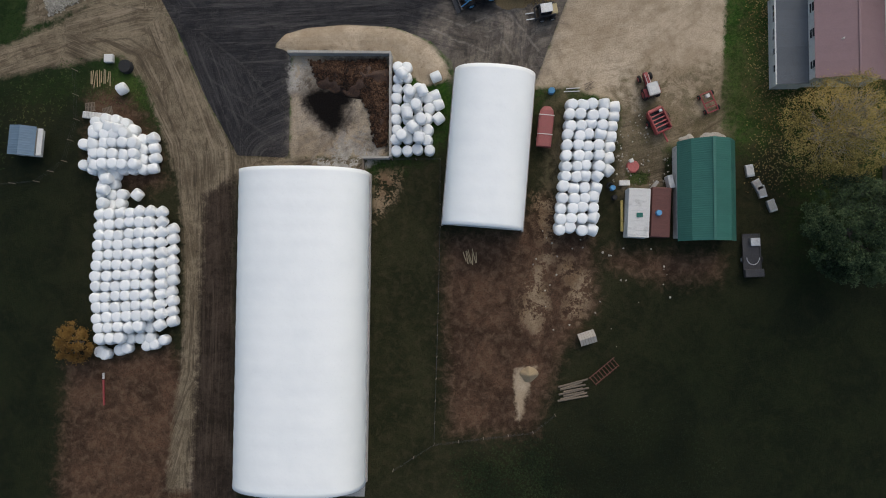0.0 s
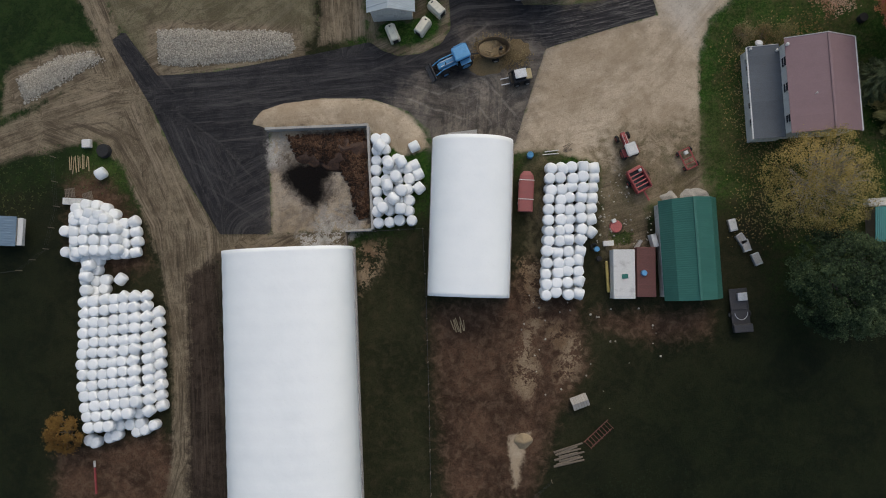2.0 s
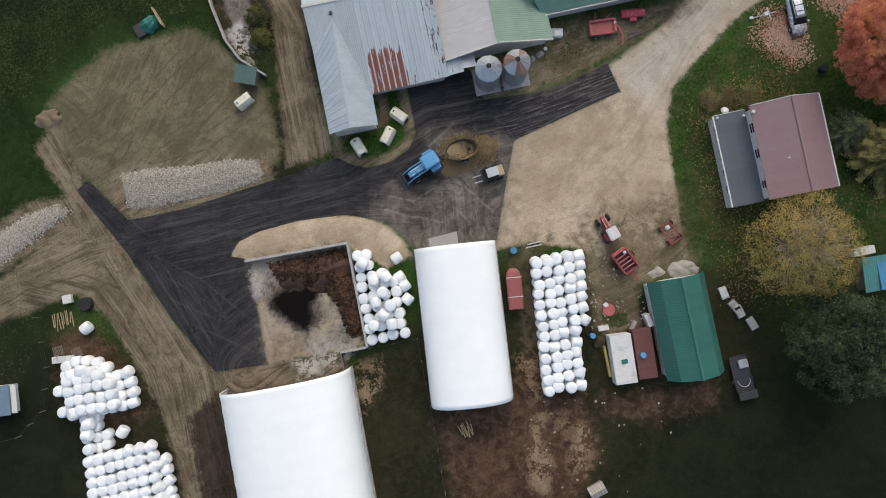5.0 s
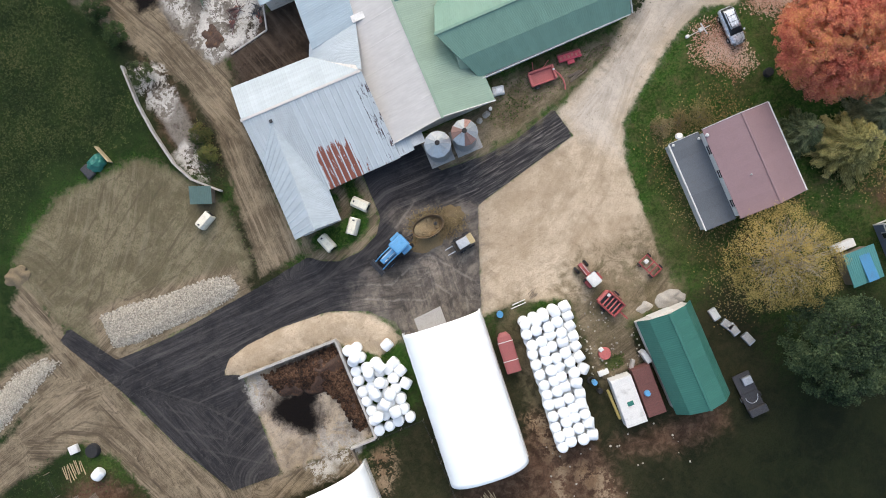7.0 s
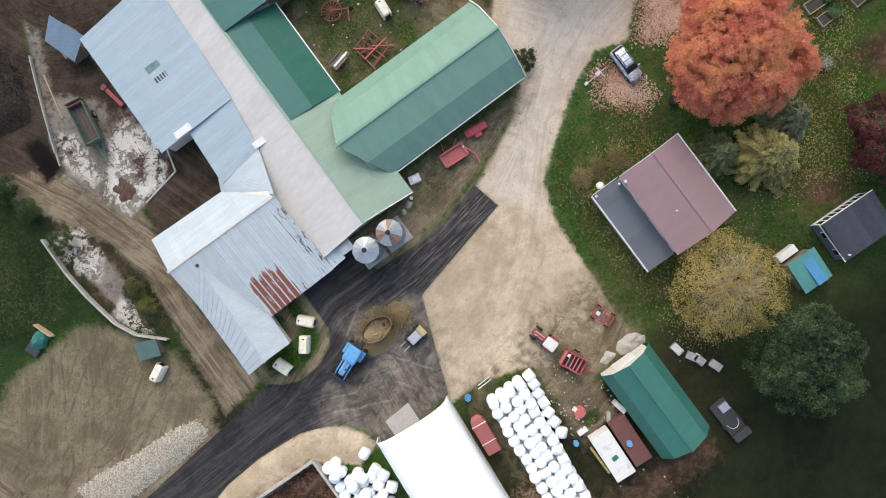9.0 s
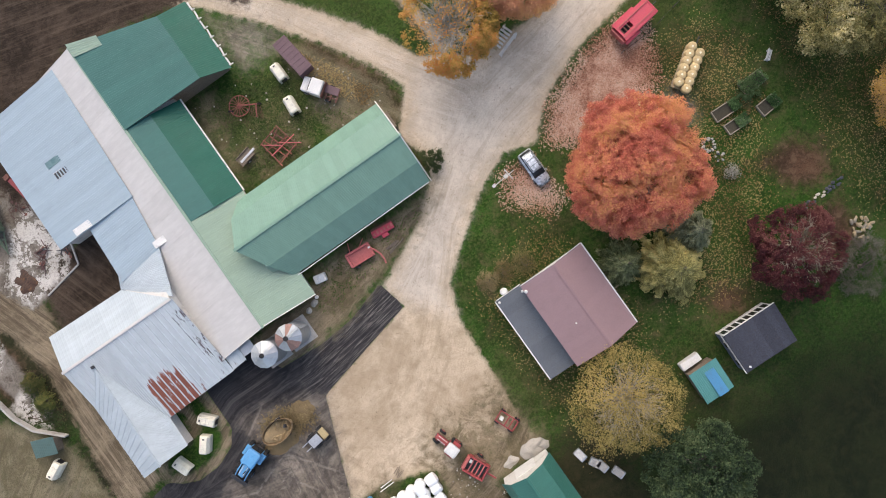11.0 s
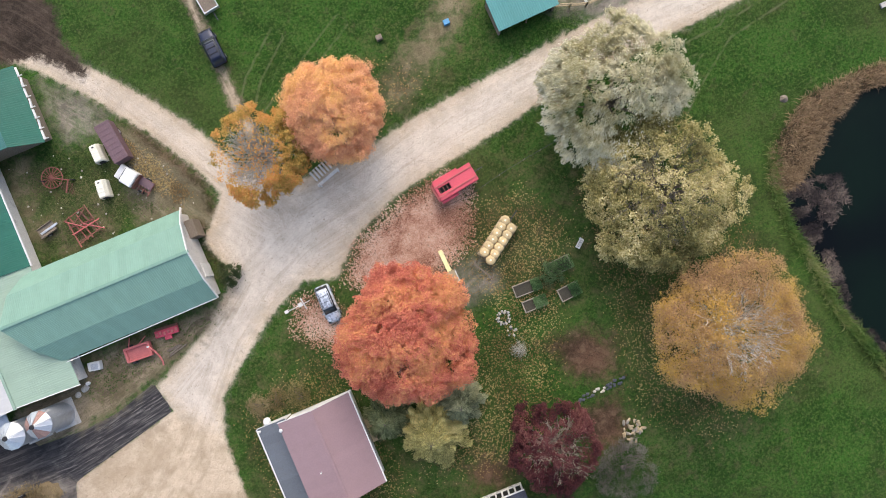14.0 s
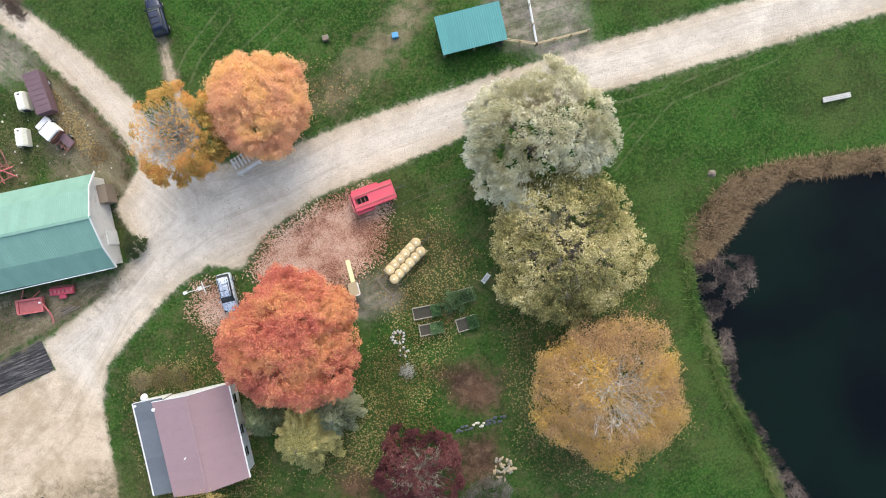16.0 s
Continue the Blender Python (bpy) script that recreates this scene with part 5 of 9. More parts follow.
def tree(name, x, y, r, h, colours, label, count=16000, leaf=0.16, squash=0.75, bare=0.0, droop=0.0, bark=None, seed=1, limbs=14, lobes=26, twigs=0, clump=1.0, category="tree", twig=None, fuzz=0.26, lobe=(0.19, 0.3), rise=0.9, thick=0.07, hole=(0.12, 0.0), inner=0.02, gaps=()):
    """A tapered trunk with limbs, and a crown of leaf clumps gathered on lobes with creases and gaps between them."""
    rnd = random.Random(seed)
    r *= 0.9
    t = thing(name, x, y, 0, 0 if bare or gaps else rnd.uniform(0, 360), label, category, "trees round the farm")
    bark = bark or BARK
    cz = h * 0.58
    bm = BM()
    fork = Vector((0, 0, h * 0.28))
    rod(bm, (0, 0, -0.1), fork, 0.045 * r + 0.1, 0.035 * r + 0.06, 10)
    part("trunk", bm, bark, t)
    centres = []
    for k in range(lobes):
        a = k * 2.399963 + rnd.uniform(-0.25, 0.25)
        zz = 1 - 1.35 * (k + 0.5) / lobes
        rad = math.sqrt(max(0, 1 - zz * zz))
        far = rnd.uniform(0.66, 0.84) * (1 + 0.07 * math.sin(3 * a + seed) + 0.06 * math.sin(5 * a + 2.3 * seed))
        centres.append((Vector((math.cos(a) * rad * r * far, math.sin(a) * rad * r * far, cz + zz * (h - cz) * squash * 1.15 * far)), r * rnd.uniform(*lobe)))
    centres.append((Vector((0.04 * r, -0.03 * r, cz + (h - cz) * squash * 0.84)), r * lobe[1] * 1.25))
    bm = BM()
    for k in range(limbs):
        c, _ = centres[(k * 5 + 2) % lobes]
        bend = fork.lerp(c, 0.5) + Vector((rnd.uniform(-1, 1), rnd.uniform(-1, 1), rnd.uniform(0, 1))) * r * 0.06
        rod(bm, fork, bend, 0.018 * r + 0.05, 0.014 * r + 0.02, 6)
        rod(bm, bend, c, 0.014 * r + 0.02, 0.02, 5)
    part("limb", bm, bark, t)
    if twigs:
        verts, faces = [], []
        for k in range(twigs):
            a, e = k * 2.399963 + rnd.uniform(-0.2, 0.2), rnd.uniform(0.35, 1.25)
            way = Vector((math.cos(a) * math.cos(e), math.sin(a) * math.cos(e), math.sin(e) * rise + 0.15)).normalized()
            grow(verts, faces, rnd, Vector((0, 0, h * rnd.uniform(0.4, 0.56))), way, r * 0.36, thick, 3, h * 0.97)
        link("bare_branch", verts, faces, twig or PALEBARK, t, "bare branching")
    rng = np.random.default_rng(seed)
    spots, sizes = [], []
    for c, s in centres:
        outward = np.array((c.x, c.y, (c.z - cz) + 0.35 * r))
        outward /= np.linalg.norm(outward)
        for k in range(max(10, int(52 * (s / 2.2) ** 2))):
            d = rng.normal(size=3) + outward * 0.7
            d /= np.linalg.norm(d)
            spots.append(np.array(c) + d * s * rng.uniform(0.66, 1.04))
            sizes.append(rng.uniform(0.2, 0.5) * clump)
    spots, sizes = np.array(spots), np.array(sizes)
    pick = rng.choice(len(spots), count, p=sizes**2 / (sizes**2).sum())
    d = rng.normal(size=(count, 3)) + (0, 0, 0.3)
    d /= np.linalg.norm(d, axis=1)[:, None]
    p = spots[pick] + d * sizes[pick][:, None] * rng.uniform(0.55, 1.0, (count, 1)) * (1, 1, 0.75)
    p = p + rng.normal(0, 1, (count, 3)) * np.where(rng.random((count, 1)) < 0.25, fuzz, 0.05)
    keep = p[:, 2] > h * 0.2
    if bare:
        keep &= (np.hypot(p[:, 0] - r * hole[0], p[:, 1] - r * hole[1]) > r * bare * rng.uniform(0.86, 1.1, count)) | (rng.random(count) < inner)
    for gx, gy, wide, tall in gaps:
        keep &= (np.hypot((p[:, 0] - gx) / wide, (p[:, 1] - gy) / tall) > rng.uniform(0.75, 1.15, count)) | (rng.random(count) < 0.04)
    p, d = p[keep], d[keep]
    k = len(p)
    out = p - (0, 0, cz * 0.8)
    out /= np.linalg.norm(out, axis=1)[:, None]
    nrm = out * 0.5 + d * 0.32 + rng.normal(0, 0.5, (k, 3)) + (0, 0, 0.75)
    nrm /= np.linalg.norm(nrm, axis=1)[:, None]
    verts, faces = leaf_quads(p, nrm, leaf * rng.uniform(0.6, 1.35, (k, 1)), rng, droop, out)
    link("crown", verts, faces, leafy(name + "_leaves", colours), t)
    return t


def conifer(name, x, y, r, h, colours, label, seed, tiers=15, count=26000, leaf=0.17):
    """A straight trunk with tiers of drooping branches that carry flat sprays of needles."""
    rnd, rng = random.Random(seed), np.random.default_rng(seed)
    t = thing(name, x, y, 0, 0, label, "tree", "trees round the farm")
    bm = BM()
    rod(bm, (0, 0, -0.1), (0, 0, h * 0.96), 0.05 * r + 0.08, 0.02, 8)
    part("trunk", bm, BARK, t)
    verts, faces, arms = [], [], []
    for k in range(tiers):
        z = h * (0.16 + 0.8 * (k + 0.3) / tiers)
        for j in range(9 if k < tiers - 2 else 5):
            a = j * 2 * math.pi / 9 + k * 0.9 + rnd.uniform(-0.3, 0.3)
            ln = (r * (1.06 - z / h) ** 0.85) * rnd.uniform(0.7, 1.15) + 0.2
            base, tip = Vector((0, 0, z)), Vector((math.cos(a) * ln, math.sin(a) * ln, z - 0.24 * ln))
            stick(verts, faces, base, tip, 0.035, 0.012)
            arms.append((a, ln, z))
    link("branch", verts, faces, BARK, t)
    arms = np.array(arms)
    pick = rng.choice(len(arms), count, p=arms[:, 1] ** 1.5 / (arms[:, 1] ** 1.5).sum())
    a, ln, z = arms[pick].T
    u = rng.uniform(0.12, 1.03, count) ** 0.8
    side = rng.normal(0, 0.2, count) * ln * np.clip(1.15 - u, 0.25, 1) + rng.normal(0, 0.04, count)
    p = np.stack([np.cos(a) * u * ln - np.sin(a) * side, np.sin(a) * u * ln + np.cos(a) * side, z - 0.24 * ln * u - np.abs(side) * 0.3 + rng.normal(0, 0.06, count)], 1)
    out = np.stack([np.cos(a), np.sin(a), 0 * a], 1)
    nrm = rng.normal(0, 0.35, (count, 3)) + (0, 0, 1.0) + out * 0.3
    nrm /= np.linalg.norm(nrm, axis=1)[:, None]
    verts, faces = leaf_quads(p, nrm, leaf * rng.uniform(0.6, 1.3, (count, 1)), rng, 0.25, out)
    link("crown", verts, faces, leafy(name + "_needles", colours), t)


TREES = (
    ("maple_tree", 53.5, 34.2, 7.65, 11.5, [(0.48, 0.125, 0.09), (0.62, 0.21, 0.14), (0.69, 0.295, 0.155), (0.7, 0.37, 0.15)], "big red-orange autumn maple beside the house", dict(count=175000, seed=3, lobes=60, clump=1.15, fuzz=0.08, leaf=0.145, lobe=(0.24, 0.36), twigs=6, twig=BARK)),
    ("maple_tree", 55.5, 58.8, 6.1, 10.5, [(0.67, 0.33, 0.19), (0.77, 0.42, 0.23), (0.82, 0.49, 0.23), (0.83, 0.53, 0.19)], "orange autumn maple beside the gravel road", dict(count=125000, seed=5, lobes=96, clump=1.1, fuzz=0.2, leaf=0.135, lobe=(0.2, 0.27), twigs=6, twig=BARK)),
    ("thinning_tree", 46.8, 57.4, 5.7, 10.5, [(0.22, 0.18, 0.04), (0.44, 0.29, 0.07), (0.62, 0.36, 0.1), (0.64, 0.28, 0.09)], "orange and green tree with bare grey crown", dict(count=56000, bare=0.78, twigs=56, twig=GREYBARK, rise=0.7, thick=0.07, limbs=8, bark=PALEBARK, seed=8, lobes=50, fuzz=0.12, clump=1.0, lobe=(0.2, 0.3), hole=(-0.22, 0.12), inner=0.07)),
    ("willow_tree", 83.0, 48.6, 8.7, 11.5, [(0.4, 0.37, 0.2), (0.58, 0.54, 0.35), (0.72, 0.68, 0.5), (0.82, 0.78, 0.63)], "pale grey-green weeping willow beside the road", dict(count=88000, droop=0.8, fuzz=0.12, leaf=0.19, seed=12, lobes=54, clump=1.1, lobe=(0.18, 0.3), gaps=((-0.3, -5.2, 3.2, 2.4), (3.6, -6.6, 3.0, 2.6)))),
    ("oak_tree", 83.4, 37.6, 9.3, 10.5, [(0.145, 0.135, 0.048), (0.28, 0.25, 0.09), (0.48, 0.41, 0.17), (0.74, 0.64, 0.36)], "olive and yellow autumn tree with open crown", dict(count=66000, seed=15, lobes=76, twigs=26, leaf=0.17, fuzz=0.14, clump=0.85, lobe=(0.17, 0.27), twig=BARK)),
    ("ash_tree", 84.4, 22.0, 8.5, 11.5, [(0.32, 0.19, 0.1), (0.44, 0.28, 0.14), (0.52, 0.33, 0.12), (0.58, 0.37, 0.075)], "wide tan and golden autumn tree", dict(count=82000, seed=18, lobes=90, leaf=0.14, twigs=44, bare=0.42, inner=0.42, hole=(0.1, -0.05), twig=PALEBARK, clump=1.2, fuzz=0.24, lobe=(0.22, 0.32), thick=0.06)),
    ("plum_tree", 63.3, 17.0, 5.6, 6.5, [(0.035, 0.01, 0.013), (0.085, 0.02, 0.024), (0.15, 0.04, 0.04), (0.23, 0.1, 0.085)], "dark crimson tree with thinning crown", dict(count=46000, seed=21, lobes=44, twigs=34, leaf=0.14, twig=TANBARK, bare=0.5, inner=0.4, hole=(0.22, -0.12), rise=0.7, fuzz=0.1, clump=0.9, thick=0.06)),
    ("birch_tree", 39.2, 15.0, 6.4, 9.0, [(0.16, 0.135, 0.04), (0.33, 0.26, 0.085), (0.48, 0.37, 0.125), (0.54, 0.4, 0.15)], "yellowing tree with pale branches beside the house", dict(count=21000, seed=24, lobes=64, twigs=46, twig=TANBARK, leaf=0.125, lobe=(0.22, 0.32), fuzz=0.22, thick=0.065, rise=0.7)),
    ("spruce_tree", 41.0, 4.3, 6.4, 9.0, [(0.012, 0.022, 0.01), (0.03, 0.055, 0.024), (0.07, 0.11, 0.045), (0.13, 0.17, 0.08)], "dark green leafy tree near the junk", dict(count=36000, seed=30, lobes=40, leaf=0.19, clump=1.2, fuzz=0.16, lobe=(0.19, 0.3))),
    ("shrub", -46.2, -8.6, 2.6, 3.0, [(0.11, 0.06, 0.015), (0.22, 0.12, 0.03), (0.3, 0.18, 0.05)], "brown-yellow shrub beside the bales", dict(count=7000, seed=33, lobes=16, leaf=0.15, clump=0.6, category="shrub")),
    ("shrub", 69.4, 10.6, 3.9, 1.6, [(0.07, 0.06, 0.05), (0.14, 0.12, 0.105), (0.22, 0.2, 0.175)], "grey leafless shrub in the garden", dict(count=12000, limbs=2, seed=36, lobes=40, leaf=0.085, clump=0.9, squash=0.5, category="shrub")),
    ("shrub", 37.3, 47.9, 1.5, 1.4, [(0.02, 0.035, 0.012), (0.045, 0.07, 0.025), (0.07, 0.09, 0.03)], "dark green shrub at the barn corner", dict(count=3500, seed=38, lobes=10, leaf=0.13, clump=0.5, category="shrub")),
    ("shrub", 34.5, 33.2, 1.3, 1.2, [(0.14, 0.1, 0.04), (0.26, 0.2, 0.1), (0.36, 0.3, 0.17)], "dry tan shrub in front of the porch", dict(count=1800, seed=41, lobes=18, leaf=0.11, clump=0.9, category="shrub")),
    ("shrub", 39.0, 32.6, 1.6, 1.3, [(0.1, 0.09, 0.03), (0.2, 0.17, 0.07), (0.3, 0.25, 0.12)], "low yellow-green shrub beside the house", dict(count=2000, seed=42, lobes=18, leaf=0.11, clump=0.9, category="shrub")),
    ("shrub", 36.6, 33.0, 1.4, 0.9, [(0.06, 0.07, 0.02), (0.14, 0.12, 0.05), (0.24, 0.17, 0.08)], "low brown and green garden shrub before the house", dict(count=1800, seed=43, lobes=14, leaf=0.11, clump=0.8, category="shrub")),
    ("shrub", 70.6, 34.0, 1.5, 0.9, [(0.05, 0.09, 0.03), (0.12, 0.19, 0.08), (0.2, 0.28, 0.13)], "green vegetable bush in the garden", dict(count=2600, seed=44, lobes=10, leaf=0.12, clump=0.45, category="shrub")),
    ("shrub", 63.9, 27.5, 1.0, 0.8, [(0.3, 0.29, 0.24), (0.45, 0.43, 0.37), (0.58, 0.56, 0.5)], "small grey-white spiky shrub in the lawn", dict(count=700, seed=45, lobes=12, twigs=10, leaf=0.09, clump=0.6, rise=0.5, thick=0.03, category="shrub")),
    ("shrub", -14.6, 53.6, 1.5, 1.4, [(0.03, 0.05, 0.015), (0.1, 0.11, 0.03), (0.2, 0.15, 0.05)], "weedy shrub beside the concrete wall", dict(count=3000, seed=46, lobes=10, leaf=0.12, clump=0.5, category="shrub")),
    ("shrub", -14.8, 51.2, 1.3, 1.2, [(0.04, 0.06, 0.015), (0.13, 0.15, 0.04), (0.24, 0.22, 0.07)], "yellow-green weeds beside the dirt track", dict(count=2600, seed=47, lobes=12, leaf=0.12, clump=0.5, category="shrub")),
    ("shrub", -18.6, 63.0, 1.7, 1.5, [(0.02, 0.035, 0.012), (0.05, 0.08, 0.025), (0.09, 0.11, 0.04)], "green shrub over the concrete wall", dict(count=3200, seed=48, lobes=10, leaf=0.12, clump=0.5, category="shrub")),
    ("shrub", -19.4, 68.6, 1.6, 1.7, [(0.015, 0.035, 0.01), (0.045, 0.08, 0.022), (0.1, 0.14, 0.045)], "bushy green shrub at the meadow edge", dict(count=4200, seed=51, lobes=14, leaf=0.13, clump=0.5, category="shrub")),
    ("shrub", -20.4, 72.4, 1.9, 1.8, [(0.015, 0.035, 0.01), (0.045, 0.08, 0.022), (0.1, 0.14, 0.045)], "tall green brush beside the muddy yard", dict(count=5200, seed=52, lobes=16, leaf=0.13, clump=0.55, category="shrub")),
    ("shrub", -21.6, 76.2, 1.8, 1.6, [(0.015, 0.03, 0.01), (0.04, 0.07, 0.02), (0.08, 0.11, 0.035)], "dark green brush at the meadow corner", dict(count=4600, seed=53, lobes=14, leaf=0.13, clump=0.55, category="shrub")),
)
for name, x, y, r, h, colours, label, more in TREES:
    tree(name, x, y, r, h, colours, label, **more)
conifer("evergreen_tree", 51.5, 23.2, 4.4, 8.0, [(0.24, 0.22, 0.08), (0.5, 0.46, 0.18), (0.7, 0.6, 0.25), (0.8, 0.68, 0.33)], "conifer with yellowing branch tips", 28, count=42000)
conifer("evergreen_tree", 47.6, 26.6, 3.1, 6.0, [(0.04, 0.055, 0.022), (0.09, 0.12, 0.05), (0.18, 0.21, 0.095), (0.3, 0.32, 0.16)], "dark green conifer beside the house", 27, count=22000)
conifer("evergreen_tree", 55.6, 25.2, 3.2, 7.0, [(0.09, 0.1, 0.055), (0.2, 0.22, 0.12), (0.34, 0.35, 0.2), (0.46, 0.45, 0.27)], "grey-green conifer under the red maple", 29, count=20000)


# ---- wrapped bales ----
def bale_mesh(seed, length=1.22, r=0.655):
    """A wrapped round bale: a squat cylinder with rounded, slightly dented shoulders, its axis along z."""
    rnd = random.Random(seed)
    k = 18
    rings = []
    for z, s in ((0, 0.55), (0.03, 0.84), (0.12, 0.97), (0.35, 1.0), (0.65, 1.0), (0.88, 0.97), (0.97, 0.84), (1.0, 0.55)):
        rings.append([Vector((math.cos(2 * math.pi * i / k), math.sin(2 * math.pi * i / k), 0)) * r * s * rnd.uniform(0.975, 1.02) + Vector((0, 0, length * z)) for i in range(k)])
    bm = BM()
    shell(bm, rings)
    me = bpy.data.meshes.new("wrapped_bale")
    bmesh.ops.recalc_face_normals(bm, faces=bm.faces[:])
    bm.to_mesh(me)
    bm.free()
    me.polygons.foreach_set("use_smooth", [True] * len(me.polygons))
    me.materials.append(WRAP)
    return me


BALES = [bale_mesh(s) for s in range(5)]
dice = random.Random(77)


def bale(x, y, z=0.0, lie=None, group="wrapped bales in stacks", label="white plastic-wrapped round hay bale"):
    ob = new("wrapped_bale", BALES[dice.randrange(5)])
    s = dice.uniform(0.95, 1.05)
    if lie is None:
        m = pose(x, y, z, dice.uniform(-4, 4), dice.uniform(-4, 4), dice.uniform(0, 360))
    else:
        m = pose(x, y, z + 0.6, 0, 90 + dice.uniform(-9, 9), lie + dice.uniform(-12, 12)) @ pose(0, 0, -0.6)
    ob.matrix_world = m @ Matrix.Diagonal((s, s, 1, 1))
    return tagged(ob, label, "hay bale", group)


def bale_core(spots, label):
    """The hidden lower layer of a stack, joined."""
    verts, faces = [], []
    for x, y in spots:
        me = BALES[dice.randrange(5)]
        i = len(verts)
        verts += [v.co + Vector((x, y, 0)) for v in me.vertices]
        faces += [tuple(i + j for j in p.vertices) for p in me.polygons]
    ob = link("lower_bales", verts, faces, WRAP, smooth=True)
    tagged(ob, label, "hay bales", kind="stuff")


def jit(a):
    return dice.uniform(-a, a)


# the long western stack: two layers that slump to the east in slanting files
def edge_of_stack(y):
    return -43.15 - 0.35 * math.exp(-((y + 2.0) / 4.0) ** 2) + 0.03 * max(0.0, -y - 4.0)


bale_core([(edge_of_stack(y) - 0.45 + 1.2 * i, y + 0.05 * i) for y in (6.2 - 1.2 * j for j in range(13)) for i in range(6)], "lower layer of white wrapped bales")
for j in range(13):
    y = 6.45 - 1.2 * j
    for i in range(6):
        if j == 12 and i not in (0, 1, 2) or j == 11 and i > 4:
            continue
        tipped = dice.random() < (0.5 if j == 0 else 0.1) or i == 5 and dice.random() < 0.5
        bale(edge_of_stack(y) + 1.18 * i + jit(0.1), y + 0.06 * i + jit(0.1), 1.2, lie=32 + jit(15) if tipped else None)
    if j < 12:
        bale(-36.15 + jit(0.1), y + 0.35 + jit(0.1), 0.75, lie=28)
        if j > 1:
            bale(-35.15 + 0.04 * max(0, j - 8) + jit(0.1), y + 0.75 + jit(0.1), 0.0, lie=28)
for x, y in ((-43.6, -9.6), (-42.9, -9.9), (-41.2, -9.4), (-40.4, -9.2), (-38.0, -8.9), (-37.0, -8.7), (-35.9, -8.2)):
    bale(x, y, 0.0)
# the narrow neck that joins it to the heap
for x, y, z in ((-43.6, 7.7, 0.0), (-42.5, 7.5, 0.0), (-41.4, 7.9, 0.0), (-43.6, 8.9, 0.0), (-42.4, 8.8, 0.0), (-41.2, 9.0, 0.0), (-43.5, 10.1, 0.0), (-42.3, 10.1, 0.0), (-43.5, 11.2, 0.0), (-42.2, 11.2, 0.0), (-43.0, 7.9, 1.2), (-42.9, 9.4, 1.2), (-42.6, 10.6, 1.2)):
    bale(x + jit(0.08), y + jit(0.08), z, lie=dice.uniform(0, 90) if z and x > -42.95 else None)
bale(-39.5, 8.9, 0.0, lie=45)
# the northern heap beside it
bale_core([(-44.8 + 1.2 * i, 11.9 + 1.18 * j) for i in range(6) for j in range(5) if not (j == 4 and i > 4)], "lower layer of white wrapped bales in a heap")
for j in range(4):
    for i in range(5):
        if not (j == 3 and i == 4):
            bale(-44.1 + 1.2 * i + jit(0.15), 12.4 + 1.18 * j + jit(0.15), 1.2, lie=None if (i + 2 * j) % 5 else 70)
for x, y in ((-46.0, 14.9), (-45.9, 12.4), (-37.6, 12.0), (-37.4, 13.2), (-37.5, 14.4), (-37.7, 15.6), (-44.6, 17.6), (-43.3, 17.9), (-42.1, 17.8), (-41.0, 17.4)):
    bale(x, y, 0.0, lie=None if x < -40 else 15)
for x, y in ((-43.6, 16.6), (-42.4, 16.8), (-41.3, 16.5)):
    bale(x, y, 1.25, lie=80)
# the stack between the manure pit and the small hoop barn
for j in range(9):
    for i in range(4):
        if j > 6 and i > 1 or (j == 6 and i == 3):
            continue
        bale(-8.6 + 1.22 * i + jit(0.14), 13.9 + 1.2 * j + jit(0.12), 0.0)
for x, y in ((-7.9, 15.4), (-6.6, 16.4), (-7.4, 18.0), (-6.3, 18.9), (-7.0, 20.4), (-5.9, 15.2), (-8.0, 22.6), (-5.7, 20.6), (-5.8, 17.3)):
    bale(x + jit(0.1), y, 1.2, lie=dice.uniform(0, 180) if dice.random() < 0.45 else None)
for x, y in ((-4.1, 22.5), (-3.8, 19.2), (-3.8, 17.6), (-4.2, 20.3)):
    bale(x, y, 0.0, lie=30)
# the leaning eastern stack
bale_core([(10.0 + 1.19 * i + 0.12 * j, 4.9 + 1.17 * j) for i in range(4) for j in range(13)], "lower layer of white wrapped bales in a row")
for j in range(13):
    for i in range(4):
        bale(9.95 + 1.17 * i + 0.125 * j + jit(0.16), 4.6 + 1.18 * j + jit(0.16), 1.2, lie=dice.uniform(0, 180) if dice.random() < 0.12 else None)
    if j > 6:
        bale(14.9 + 0.12 * j + jit(0.1), 4.6 + 1.18 * j + jit(0.1), 0.0, lie=10)
bale(15.6, 11.4, 0.0, lie=35)
bale(-41.6, 21.6, 0.0, lie=25, group="", label="lone torn white wrapped bale on grass")


# ---- manure pit ----
pit = thing("manure_pit", 0, 0, label="low concrete walls round a manure pit", category="pit wall")
pit.matrix_world = Matrix()
for k in range(10):
    one("wall_panel", CONC, pit, (-21.5 + 1.22 * k, -21.5 + 1.22 * (k + 1) - 0.02, 25.45 - 0.03 * k, 25.75 - 0.03 * k, -0.15, 1.15), bevel=0.02)
    one("wall_panel", CONC, pit, (-9.5, -9.22, 13.1 + 1.21 * k, 13.1 + 1.21 * (k + 1) - 0.02, -0.15, 1.15), bevel=0.02)
for k in range(3):
    one("wall_panel", CONC, pit, (-12.6 + 1.03 * k, -12.6 + 1.03 * (k + 1) - 0.02, 12.95, 13.2, -0.15, 1.0), bevel=0.02)
one("corner_post", WOOD, pit, (-12.7, -12.5, 10.9, 13.0, -0.1, 0.7))


